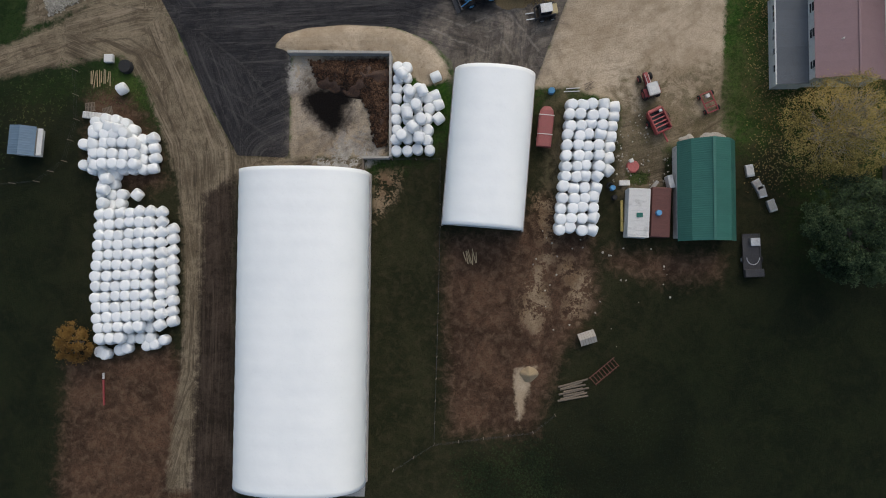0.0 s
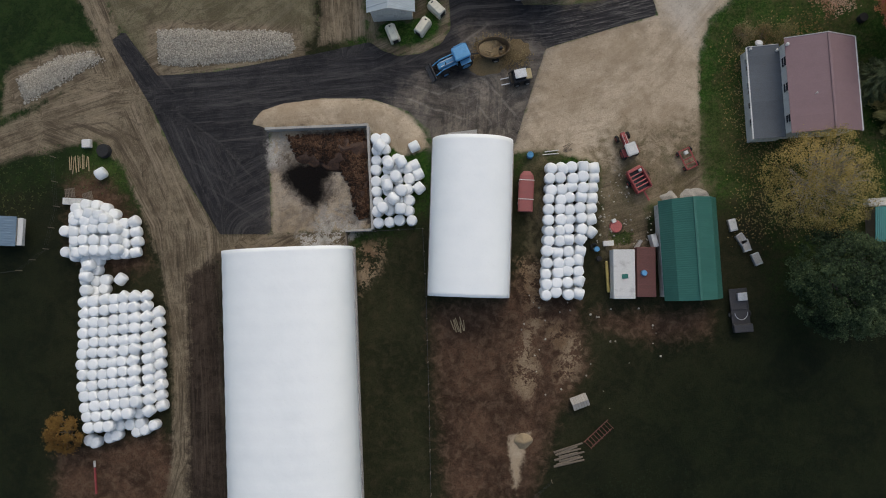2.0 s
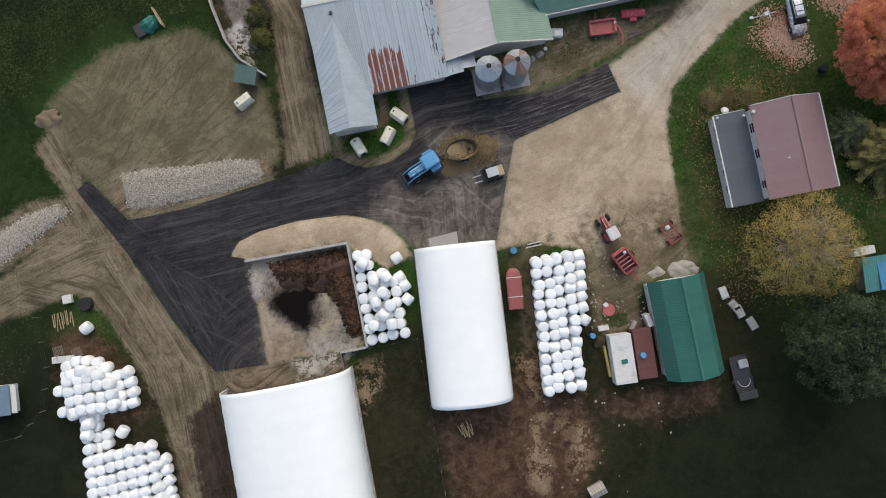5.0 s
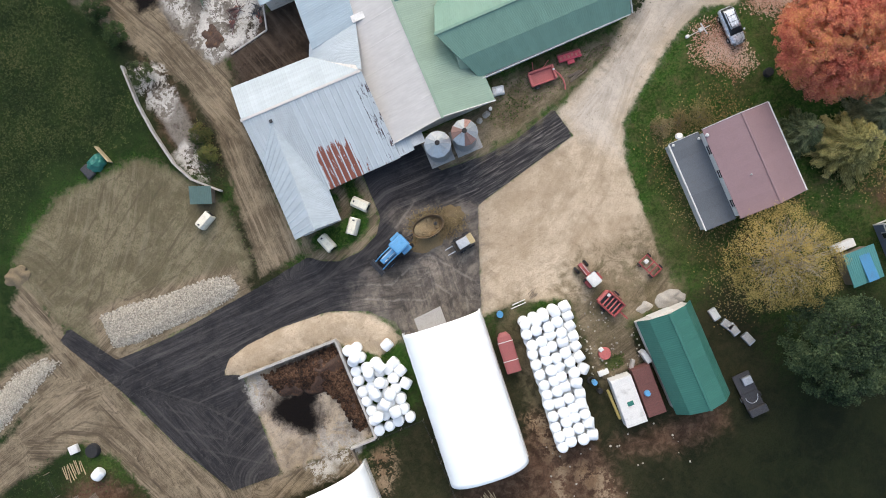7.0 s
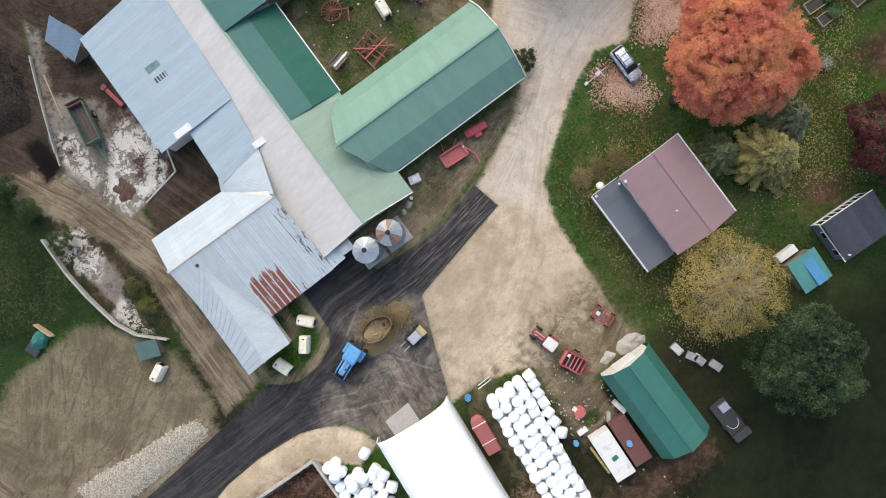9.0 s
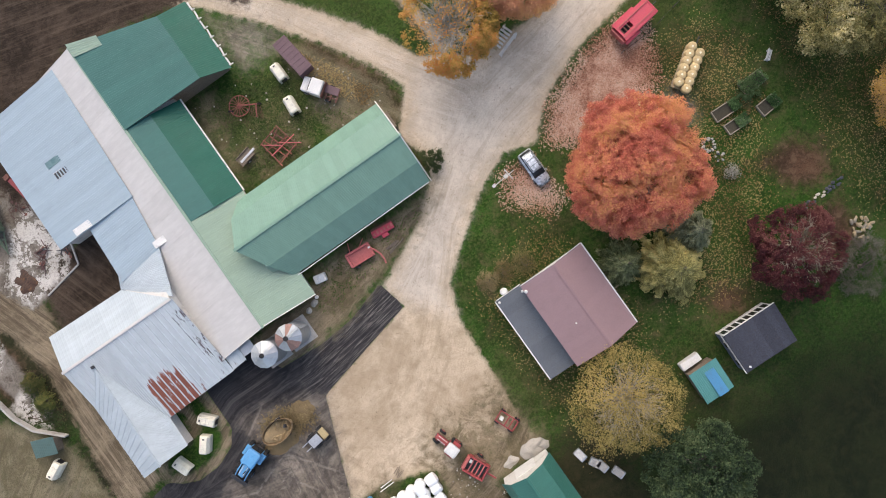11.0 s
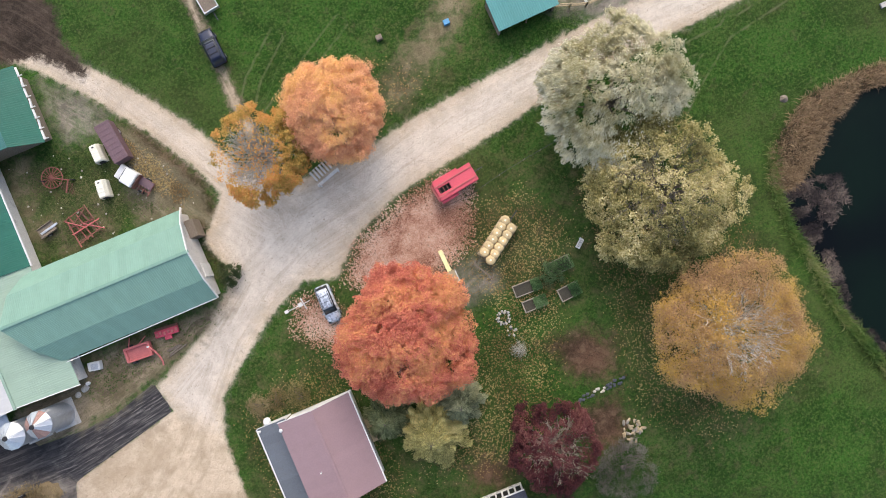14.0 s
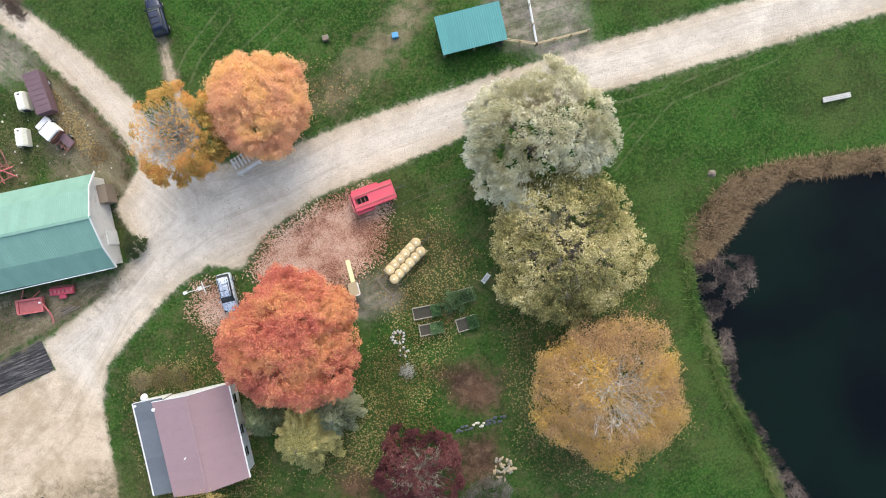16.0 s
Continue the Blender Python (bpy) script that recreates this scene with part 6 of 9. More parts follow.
def heap(name, x, y, rx, ry, h, material, label, seed, category, power=1.5, rough=0.18):
    """A low heap with a lumpy surface."""
    rnd = random.Random(seed)
    bm = BM()
    rings = []
    k = 40
    off = rnd.uniform(0, 99)
    for s in (1.0, 0.93, 0.84, 0.73, 0.6, 0.45, 0.3, 0.14, 0.04):
        ring = []
        for i in range(k):
            a = 2 * math.pi * i / k
            wob = 1 + 0.28 * noise.noise(Vector((math.cos(a) * 1.4, math.sin(a) * 1.4, off)))
            px, py = math.cos(a) * rx * s * wob, math.sin(a) * ry * s * wob
            z = h * (1 - s**power) + rough * (1 - s) ** 0.3 * noise.noise(Vector((px * 1.5, py * 1.5, off))) - 0.06
            ring.append((x + px, y + py, max(z, -0.1)))
        rings.append(ring)
    shell(bm, rings)
    ob = part(name, bm, material, None, smooth=True)
    return tagged(ob, label, category)


heap("manure_mound", -12.3, 22.6, 3.3, 2.4, 0.9, MANURE, "brown manure heap against the pit wall", 4, "manure heap", rough=0.5)
heap("manure_mound", -16.2, 23.0, 2.3, 2.0, 0.6, MANURE, "reddish brown manure heap in the pit", 9, "manure heap", rough=0.4)
heap("manure_mound", -10.6, 18.0, 1.2, 3.6, 0.45, MANURE, "dark manure heaped along the pit wall", 6, "manure heap", rough=0.35)
heap("sand_mound", 6.6, -12.0, 1.0, 0.9, 0.7, surface("dry_sand", (0.34, 0.26, 0.16), 0.95, 0, 0.2, 1.0), "small tan sand heap on grass", 15, "sand heap")
heap("sand_mound", -42.2, 47.0, 1.6, 1.3, 0.35, surface("tan_soil", (0.2, 0.155, 0.095), 0.95, 0, 0.35, 2.0, bump=0.6), "low heap of tan soil beside the track", 17, "soil heap", rough=0.4)
heap("stone_mound", 27.6, 14.9, 1.6, 1.0, 0.5, STONE, "pale flat boulders behind the shed", 19, "boulder", rough=0.3)
heap("stone_mound", 24.9, 15.0, 1.0, 0.7, 0.35, STONE, "pale boulder behind the green shed", 20, "boulder", rough=0.25)
heap("stone_mound", 29.0, 14.6, 0.8, 0.6, 0.3, STONE, "small pale boulder at the yard edge", 22, "boulder", rough=0.25)


# ---- crushed stone beds, reeds, fallen leaves ----
def scatter(name, outline, count, maker, material, label, category, seed, z=0.0, edge=0.0, fade=0.0):
    rng = np.random.default_rng(seed)
    pts = np.array(outline, float)
    lo, hi = pts.min(0), pts.max(0)
    verts, faces = [], []
    got = 0
    while got < count:
        q = rng.uniform(lo, hi, (count * 2, 2))
        d = inside(outline, q[:, 0], q[:, 1])
        if fade:
            d = np.where(rng.random(len(d)) < np.clip(d / fade, 0, 1) ** 1.5, d, -1)
        for (x, y), dd in zip(q[d > edge], d[d > edge]):
            if got >= count:
                break
            maker(verts, faces, x, y, z, dd, rng)
            got += 1
    return tagged(link(name, verts, faces, material), label, category, kind="stuff")


def stone(verts, faces, x, y, z, depth, rng):
    s = rng.uniform(0.06, 0.16)
    h = z + min(depth, 1.2) * 0.3
    i = len(verts)
    a = rng.uniform(0, 6.3)
    for k in range(5):
        b = a + k * 2 * math.pi / 5
        verts.append((x + math.cos(b) * s * rng.uniform(0.7, 1.1), y + math.sin(b) * s * rng.uniform(0.7, 1.1), h))
    verts.append((x + rng.uniform(-0.05, 0.05), y + rng.uniform(-0.05, 0.05), h + s * rng.uniform(0.5, 0.9)))
    for k in range(5):
        faces.append((i + k, i + (k + 1) % 5, i + 5))


GRAVEL1 = [(-34.8, 38.9), (-30.6, 38.9), (-26.3, 38.2), (-21.8, 38.1), (-18.0, 37.3), (-17.6, 35.2), (-18.6, 34.5), (-22.2, 34.1), (-25.8, 34.0), (-31.4, 33.9), (-34.6, 34.5)]
GRAVEL2 = [(-52.5, 34.1), (-46.8, 36.6), (-42.5, 37.0), (-40.9, 35.5), (-45.5, 33.3), (-51.3, 30.4)]


def chips_material():
    m, n, l, b = mat("stone_chips")
    own = n.new("ShaderNodeNewGeometry").outputs["Random Per Island"]
    col = mixed(n, l, ranged(n, l, own, 0, 1, 0, 1, False), (0.19, 0.17, 0.138), (0.52, 0.475, 0.39))
    l.new(col, b.inputs["Base Color"])
    b.inputs["Roughness"].default_value = 0.9
    return m


CHIPS = chips_material()
scatter("gravel_bed", GRAVEL1, 10500, stone, CHIPS, "bed of pale crushed stone beside the asphalt", "gravel", 5, -0.06, fade=0.5)
scatter("gravel_bed", GRAVEL2, 6000, stone, CHIPS, "bed of grey crushed stone on dirt", "gravel", 6, -0.06, fade=1.0)


def clod(verts, faces, x, y, z, depth, rng):
    i = len(verts)
    stone(verts, faces, x, y, z + 0.12 * min(depth, 2.0), depth * 0.6, rng)
    for k in range(i, len(verts)):
        vx, vy, vz = verts[k]
        verts[k] = (x + (vx - x) * 1.7, y + (vy - y) * 1.7, vz)


CLODS = leafy("manure_clods", [(0.02, 0.012, 0.008), (0.05, 0.026, 0.015), (0.11, 0.055, 0.028), (0.18, 0.105, 0.065)])
scatter("manure_clods", [(-19.5, 25.0), (-9.7, 24.9), (-9.7, 14.2), (-11.6, 14.6), (-12.4, 19.0), (-13.6, 20.6), (-16.2, 21.6), (-18.4, 22.4)], 3200, clod, CLODS, "clods of reddish brown manure in the pit", "manure", 71, 0.1, fade=0.8)


def reed(verts, faces, x, y, z, depth, rng):
    a, ln = rng.uniform(0, 6.3), rng.uniform(0.5, 1.6)
    lean = rng.uniform(0.3, 0.95)
    ux, uy = math.cos(a), math.sin(a)
    w = rng.uniform(0.014, 0.034)
    i = len(verts)
    mx, my, mz = x + ux * ln * lean * 0.5, y + uy * ln * lean * 0.5, z + ln * (1 - lean * 0.45) * 0.75
    verts.extend([(x - uy * w, y + ux * w, z), (x + uy * w, y - ux * w, z), (mx + uy * w, my - ux * w, mz), (mx - uy * w, my + ux * w, mz), (x + ux * ln * lean, y + uy * ln * lean, z + ln * (1 - lean) * 0.8 + 0.3)])
    faces.extend([(i, i + 1, i + 2, i + 3), (i + 3, i + 2, i + 4)])



REEDS1 = [(140, 38.6), (122.6, 40.0), (111.7, 41.2), (104.8, 40.9), (99.2, 36.8), (97.6, 33.4), (98.6, 32.2), (100.6, 32.4), (103.4, 34.4), (106.3, 37.2), (111.0, 39.2), (122.0, 38.0), (140, 37.0)]
REEDS2 = [(97.6, 33.4), (97.6, 28.0), (98.0, 24.5), (101.0, 24.5), (102.2, 26.6), (105.0, 27.8), (105.4, 31.4), (101.0, 32.5)]
REEDS3 = [(97.8, 26.4), (98.7, 21.7), (98.9, 17.2), (100.4, 13.3), (101.7, 8.4), (102.6, 4.7), (105.0, 0.0), (107.0, 0.0), (104.4, 6.0), (102.6, 10.5), (101.6, 14.0), (100.7, 18.0), (101.2, 23.5)]
scatter("reeds", REEDS1, 19000, reed, REED, "tan dry reeds along the pond edge", "reeds", 8, -0.35)
GREYREED = leafy("grey_reeds", [(0.018, 0.014, 0.015), (0.045, 0.034, 0.034), (0.11, 0.085, 0.075), (0.32, 0.25, 0.2)])


def stub(verts, faces, x, y, z, depth, rng):
    """A broken clump of dead stalks: three or four short leaning blades."""
    if noise.noise(Vector((x * 0.55, y * 0.55, 3.0))) < -0.12:
        return
    for k in range(4):
        a, ln, w = rng.uniform(0, 6.3), rng.uniform(0.15, 0.55), rng.uniform(0.02, 0.045)
        ux, uy = math.cos(a), math.sin(a)
        px, py = x + rng.uniform(-0.2, 0.2), y + rng.uniform(-0.2, 0.2)
        i = len(verts)
        verts.extend([(px - uy * w, py + ux * w, z), (px + uy * w, py - ux * w, z), (px + ux * ln, py + uy * ln, z + ln * rng.uniform(0.15, 0.9))])
        faces.append((i, i + 1, i + 2))


scatter("dead_reeds", REEDS2, 2600, stub, GREYREED, "grey dead reeds standing in the pond", "reeds", 9, -0.43)
scatter("dead_reeds", REEDS3, 2400, stub, GREYREED, "grey-brown dead reeds at the pond bank", "reeds", 10, -0.43)
BANKGRASS = leafy("bank_grass", [(0.04, 0.1, 0.016), (0.09, 0.16, 0.03), (0.16, 0.22, 0.055), (0.28, 0.28, 0.12)])
scatter("bank_grass", [(99.0, 37.4), (97.2, 33.4), (97.0, 27.5), (97.9, 21.7), (98.1, 17.2), (99.6, 13.0), (100.9, 8.2), (102.0, 3.0), (102.8, 3.4), (101.9, 8.5), (100.6, 13.4), (99.2, 17.3), (99.0, 22.0), (97.9, 27.6), (98.2, 33.2), (99.8, 36.8)], 3600, reed, BANKGRASS, "uncut yellow-green grass along the pond bank", "grass", 11, -0.25)


def fallen(verts, faces, x, y, z, depth, rng):
    s, a = rng.uniform(0.05, 0.12), rng.uniform(0, 6.3)
    c, d = math.cos(a) * s, math.sin(a) * s
    i = len(verts)
    t = rng.uniform(0, 0.06)
    verts.extend([(x - c, y - d, z + t), (x + d * 0.7, y - c * 0.7, z + rng.uniform(0, 0.05)), (x + c, y + d, z + rng.uniform(0, 0.06)), (x - d * 0.7, y + c * 0.7, z)])
    faces.append((i, i + 1, i + 2, i + 3))


PINKLEAF = leafy("fallen_red_leaves", [(0.26, 0.11, 0.07), (0.5, 0.27, 0.18), (0.66, 0.43, 0.32), (0.72, 0.54, 0.43)])
GOLDLEAF = leafy("fallen_gold_leaves", [(0.13, 0.08, 0.03), (0.27, 0.18, 0.075), (0.4, 0.31, 0.14)])
scatter("fallen_leaves", [(47.5, 42.0), (51.3, 46.4), (58.1, 49.1), (64.4, 50.0), (67.5, 47.0), (64.5, 40.0), (58.0, 36.6), (50.0, 39.6)], 26000, fallen, PINKLEAF, "fallen pink and tan maple leaves", "fallen leaves", 14, fade=3.2)
scatter("fallen_leaves", [(42.0, 43.6), (47.5, 42.7), (48.5, 35.0), (44.0, 34.0), (40.0, 39.0)], 3600, fallen, PINKLEAF, "fallen red leaves beside the drive", "fallen leaves", 15, fade=3.0)
scatter("fallen_leaves", [(60.0, 46.0), (72.0, 46.0), (76.0, 38.0), (72.0, 30.0), (62.0, 12.0), (46.0, 18.0), (55.0, 28.0), (61.0, 33.0)], 8500, fallen, GOLDLEAF, "fallen yellow leaves on the lawn", "fallen leaves", 16, fade=3.0)
scatter("fallen_leaves", [(76.0, 44.0), (94.0, 38.0), (96.0, 12.0), (80.0, 8.0), (72.0, 14.0), (74.0, 30.0)], 9000, fallen, GOLDLEAF, "fallen tan leaves under the big trees", "fallen leaves", 17, fade=3.0)
scatter("fallen_leaves", [(31.0, 69.0), (34.6, 64.4), (37.6, 57.6), (35.0, 57.0), (31.0, 62.0)], 1500, fallen, GOLDLEAF, "brown leaves blown against the farmyard edge", "fallen leaves", 20, fade=1.0)
scatter("fallen_leaves", [(47.0, 64.0), (60.0, 66.0), (70.0, 59.5), (58.0, 55.5)], 900, fallen, GOLDLEAF, "fallen orange leaves on roadside grass", "fallen leaves", 18, fade=3.0)
scatter("fallen_leaves", [(30.5, 34.0), (45.0, 38.0), (48.0, 20.0), (46.0, 8.0), (31.0, 8.0), (31.0, 22.0)], 6000, fallen, GOLDLEAF, "fallen leaves round the house", "fallen leaves", 19, fade=3.0)


WEED = leafy("weed_leaves", [(0.02, 0.034, 0.01), (0.04, 0.064, 0.018), (0.07, 0.09, 0.028), (0.12, 0.115, 0.045)])


def weed(verts, faces, x, y, z, depth, rng):
    for k in range(3):
        a, s = rng.uniform(0, 6.3), rng.uniform(0.05, 0.15)
        c, d = math.cos(a), math.sin(a)
        i = len(verts)
        verts.extend([(x, y, z), (x + c * s - d * s * 0.4, y + d * s + c * s * 0.4, z + s * 0.9), (x + c * s * 1.8, y + d * s * 1.8, z + s * 0.8), (x + c * s + d * s * 0.4, y + d * s - c * s * 0.4, z + s * 0.9)])
        faces.append((i, i + 1, i + 2, i + 3))


scatter("weeds", [(-64, 96), (-30, 90), (-21, 70), (-19, 58), (-23, 55.5), (-36, 55), (-44, 49), (-64, 44)], 26000, weed, WEED, "rough green weeds on the meadow", "weeds", 21, -0.05, fade=4.0)
ROUGH = leafy("rough_tufts", [(0.012, 0.024, 0.008), (0.026, 0.046, 0.014), (0.05, 0.07, 0.026)])
BRUSH = leafy("brush_leaves", [(0.006, 0.012, 0.005), (0.014, 0.024, 0.009), (0.026, 0.036, 0.014)])
TUFT = leafy("grass_tufts", [(0.04, 0.07, 0.015), (0.075, 0.11, 0.025), (0.12, 0.135, 0.045), (0.19, 0.165, 0.08)])
scatter("grass_tufts", [(18.5, 69), (24.5, 69), (30, 67), (32.5, 59.5), (35.0, 57.0), (19, 57.5)], 2600, weed, TUFT, "uncut grass round the old machines", "grass", 24, -0.08, fade=2.0)
scatter("grass_tufts", [(15.5, 41.5), (19.0, 45.4), (35.4, 45.4), (34.0, 43.6), (24.2, 41.2), (19.0, 40.0)], 500, weed, TUFT, "weedy verge along the barn wall", "grass", 26, -0.08, fade=1.0)
scatter("loose_stones", [(18.5, 69), (24.5, 69), (33.5, 66.5), (37.0, 57.0), (19, 57.5)], 55, stone, CHIPS, "pale stones strewn over the farmyard grass", "stones", 27, -0.02)
scatter("grass_tufts", [(17.6, 11.6), (20.6, 11.4), (20.4, 9.6), (17.8, 9.6)], 420, weed, TUFT, "green tuft of grass beside the mower deck", "grass", 29, -0.05, fade=0.8)
scatter("yard_debris", [(15.6, 19.0), (22.6, 18.0), (23.0, 10.0), (17.0, 8.6), (15.6, 10.5)], 110, stone, CHIPS, "pale chips and scraps trodden into the dirt", "debris", 30, -0.03)
scatter("loose_stones", [(6.0, 5.0), (16.0, 4.0), (22.0, 2.0), (23.0, -3.0), (18.0, -9.0), (9.0, -9.0)], 32, stone, CHIPS, "pale debris strewn over the rough grass", "stones", 28, -0.02)
scatter("grass_tufts", [(-3, -20.5), (9, -18.5), (12, -24), (10, -33), (-3, -33)], 3600, weed, ROUGH, "green tufts of rough grass below the fence", "grass", 32, -0.05, fade=3.0)
scatter("weeds", [(4, -20), (12, -16), (24, -14), (30, -22), (26, -34), (2, -34)], 3500, weed, BRUSH, "low dark brush in the rough grass", "weeds", 31, -0.05, fade=3.0)
scatter("weeds", [(-47, 26), (-38, 21), (-40, 18.5), (-48, 20), (-60, 8), (-62, 20), (-50, 26)], 600, weed, WEED, "rough dark weeds round the bales", "weeds", 22, -0.05, fade=1.0)
scatter("weeds", [(-17.0, 49), (-15.3, 46.3), (-14.6, 41), (-14.6, 37), (-15.2, 37), (-15.6, 45), (-13.6, 49.5), (-13.8, 53.5), (-16.6, 55.5)], 700, weed, WEED, "weeds behind the retaining wall", "weeds", 23, -0.05, fade=1.0)


# ---- grain bins ----
def grain_bin(x, y, r, wall, top, label, rusty):
    t = thing("grain_bin", x, y, 0, 8, label, "grain bin", "grain bins")
    bm = BM()
    k = 32
    rings = []
    for j in range(int(wall / 0.12) + 1):
        s = r * (1.0 if j % 2 else 0.985)
        rings.append([(math.cos(2 * math.pi * i / k) * s, math.sin(2 * math.pi * i / k) * s, j * 0.12) for i in range(k)])
    shell(bm, rings)
    part("wall", bm, GALV, t)
    for i in range(12):
        a, b = 2 * math.pi * i / 12, 2 * math.pi * (i + 1) / 12
        c, s = [(math.cos(v), math.sin(v)) for v in (a, b)]
        lo, hi = r * 1.06, 0.28
        verts = [(c[0] * lo, c[1] * lo, wall), (s[0] * lo, s[1] * lo, wall), (s[0] * hi, s[1] * hi, top), (c[0] * hi, c[1] * hi, top), (c[0] * lo, c[1] * lo, wall + 0.07), (c[0] * hi, c[1] * hi, top + 0.06)]
        link("roof_panel", verts, [(0, 1, 2, 3), (0, 3, 5, 4), (4, 5, 2, 1)], PALERUST if i in rusty else GALV, t)
    bm = BM()
    rod(bm, (0, 0, top - 0.05), (0, 0, top + 0.12), 0.3, 0.26, 14)
    part("hatch", bm, BLACK, t)
    bm = BM()
    for s in (-0.18, 0.18):
        rod(bm, (r * 1.05, s, 0), (r * 1.05, s, wall), 0.025, sides=5)
        rod(bm, (r * 1.05, s, wall + 0.05), (0.3, s, top + 0.1), 0.025, sides=5)
    for j in range(12):
        rod(bm, (r * 1.05, -0.18, 0.3 + 0.32 * j), (r * 1.05, 0.18, 0.3 + 0.32 * j), 0.018, sides=4)
    part("ladder", bm, GALV, t)
    return t


grain_bin(10.3, 40.9, 1.42, 4.2, 5.2, "galvanised grain bin with conical roof", ())
grain_bin(13.5, 40.9, 1.42, 4.3, 5.4, "grain bin with rust-streaked conical roof", (1, 4, 5, 8, 9))
for x0, x1 in ((8.7, 11.6), (12.0, 15.1)):
    tagged(one("concrete_pad", CONC, None, (x0, x1, 39.25, 42.4, -0.1, 0.06), bevel=0.02), "square concrete pad under a grain bin", "concrete pad")


# ---- vehicles and farm machines ----
def loft(bm, rows, k=16, power=3.2):
    """A body of rounded cross sections: rows of (x, half width, bottom, top)."""
    rings = []
    for x, w, z0, z1 in rows:
        ring = []
        for i in range(k):
            a = 2 * math.pi * (i + 0.5) / k
            c, s = math.cos(a), math.sin(a)
            ring.append((x, math.copysign(abs(c) ** (2 / power), c) * w, (z0 + z1) / 2 + math.copysign(abs(s) ** (2 / power), s) * (z1 - z0) / 2))
        rings.append(ring)
    shell(bm, rings)


def car(x, y, turn, paint, label, length=4.5, rack=True):
    t = thing("car", x, y, 0, turn, label, "car", "parked cars")
    h = length / 2
    bm = BM()
    loft(bm, [(-h, 0.7, 0.45, 0.85), (-h + 0.1, 0.84, 0.3, 1.0), (-h + 0.6, 0.89, 0.25, 1.05), (0.4, 0.9, 0.25, 1.03), (h - 1.0, 0.88, 0.25, 0.98), (h - 0.35, 0.8, 0.28, 0.86), (h, 0.6, 0.4, 0.7)])
    part("body", bm, paint, t, smooth=True)
    bm = BM()
    loft(bm, [(-h + 0.12, 0.66, 0.9, 1.02), (-h + 0.5, 0.72, 0.9, 1.42), (0.35, 0.71, 0.9, 1.44), (1.05, 0.74, 0.9, 1.0)])
    part("cabin_glass", bm, GLASS, t, "dark glass cabin", smooth=True)
    bm = BM()
    loft(bm, [(-h + 0.42, 0.6, 1.38, 1.46), (-h + 0.8, 0.64, 1.4, 1.52), (0.1, 0.63, 1.4, 1.52), (0.42, 0.58, 1.36, 1.46)])
    part("roof", bm, paint, t, smooth=True)
    if rack:
        for s in (-0.52, 0.52):
            one("roof_rail", BLACK, t, (-h + 0.7, 0.2, s - 0.03, s + 0.03, 1.5, 1.57))
        for u in (-1.0, -0.3):
            one("cross_bar", BLACK, t, (u - 0.03, u + 0.03, -0.52, 0.52, 1.54, 1.58))
    for u in (-h + 0.85, h - 0.9):
        for s in (-0.82, 0.82):
            wheel(t, u, s, 0.33, 0.22)
    for s in (-0.95, 0.95):
        one("mirror", paint, t, (0.75, 0.95, s - 0.09, s + 0.09, 0.95, 1.08), bevel=0.02)
    for s in (-0.6, 0.6):
        one("headlight", GLASS, t, (h - 0.3, h - 0.08, s - 0.16, s + 0.16, 0.62, 0.78), bevel=0.02)
    return t


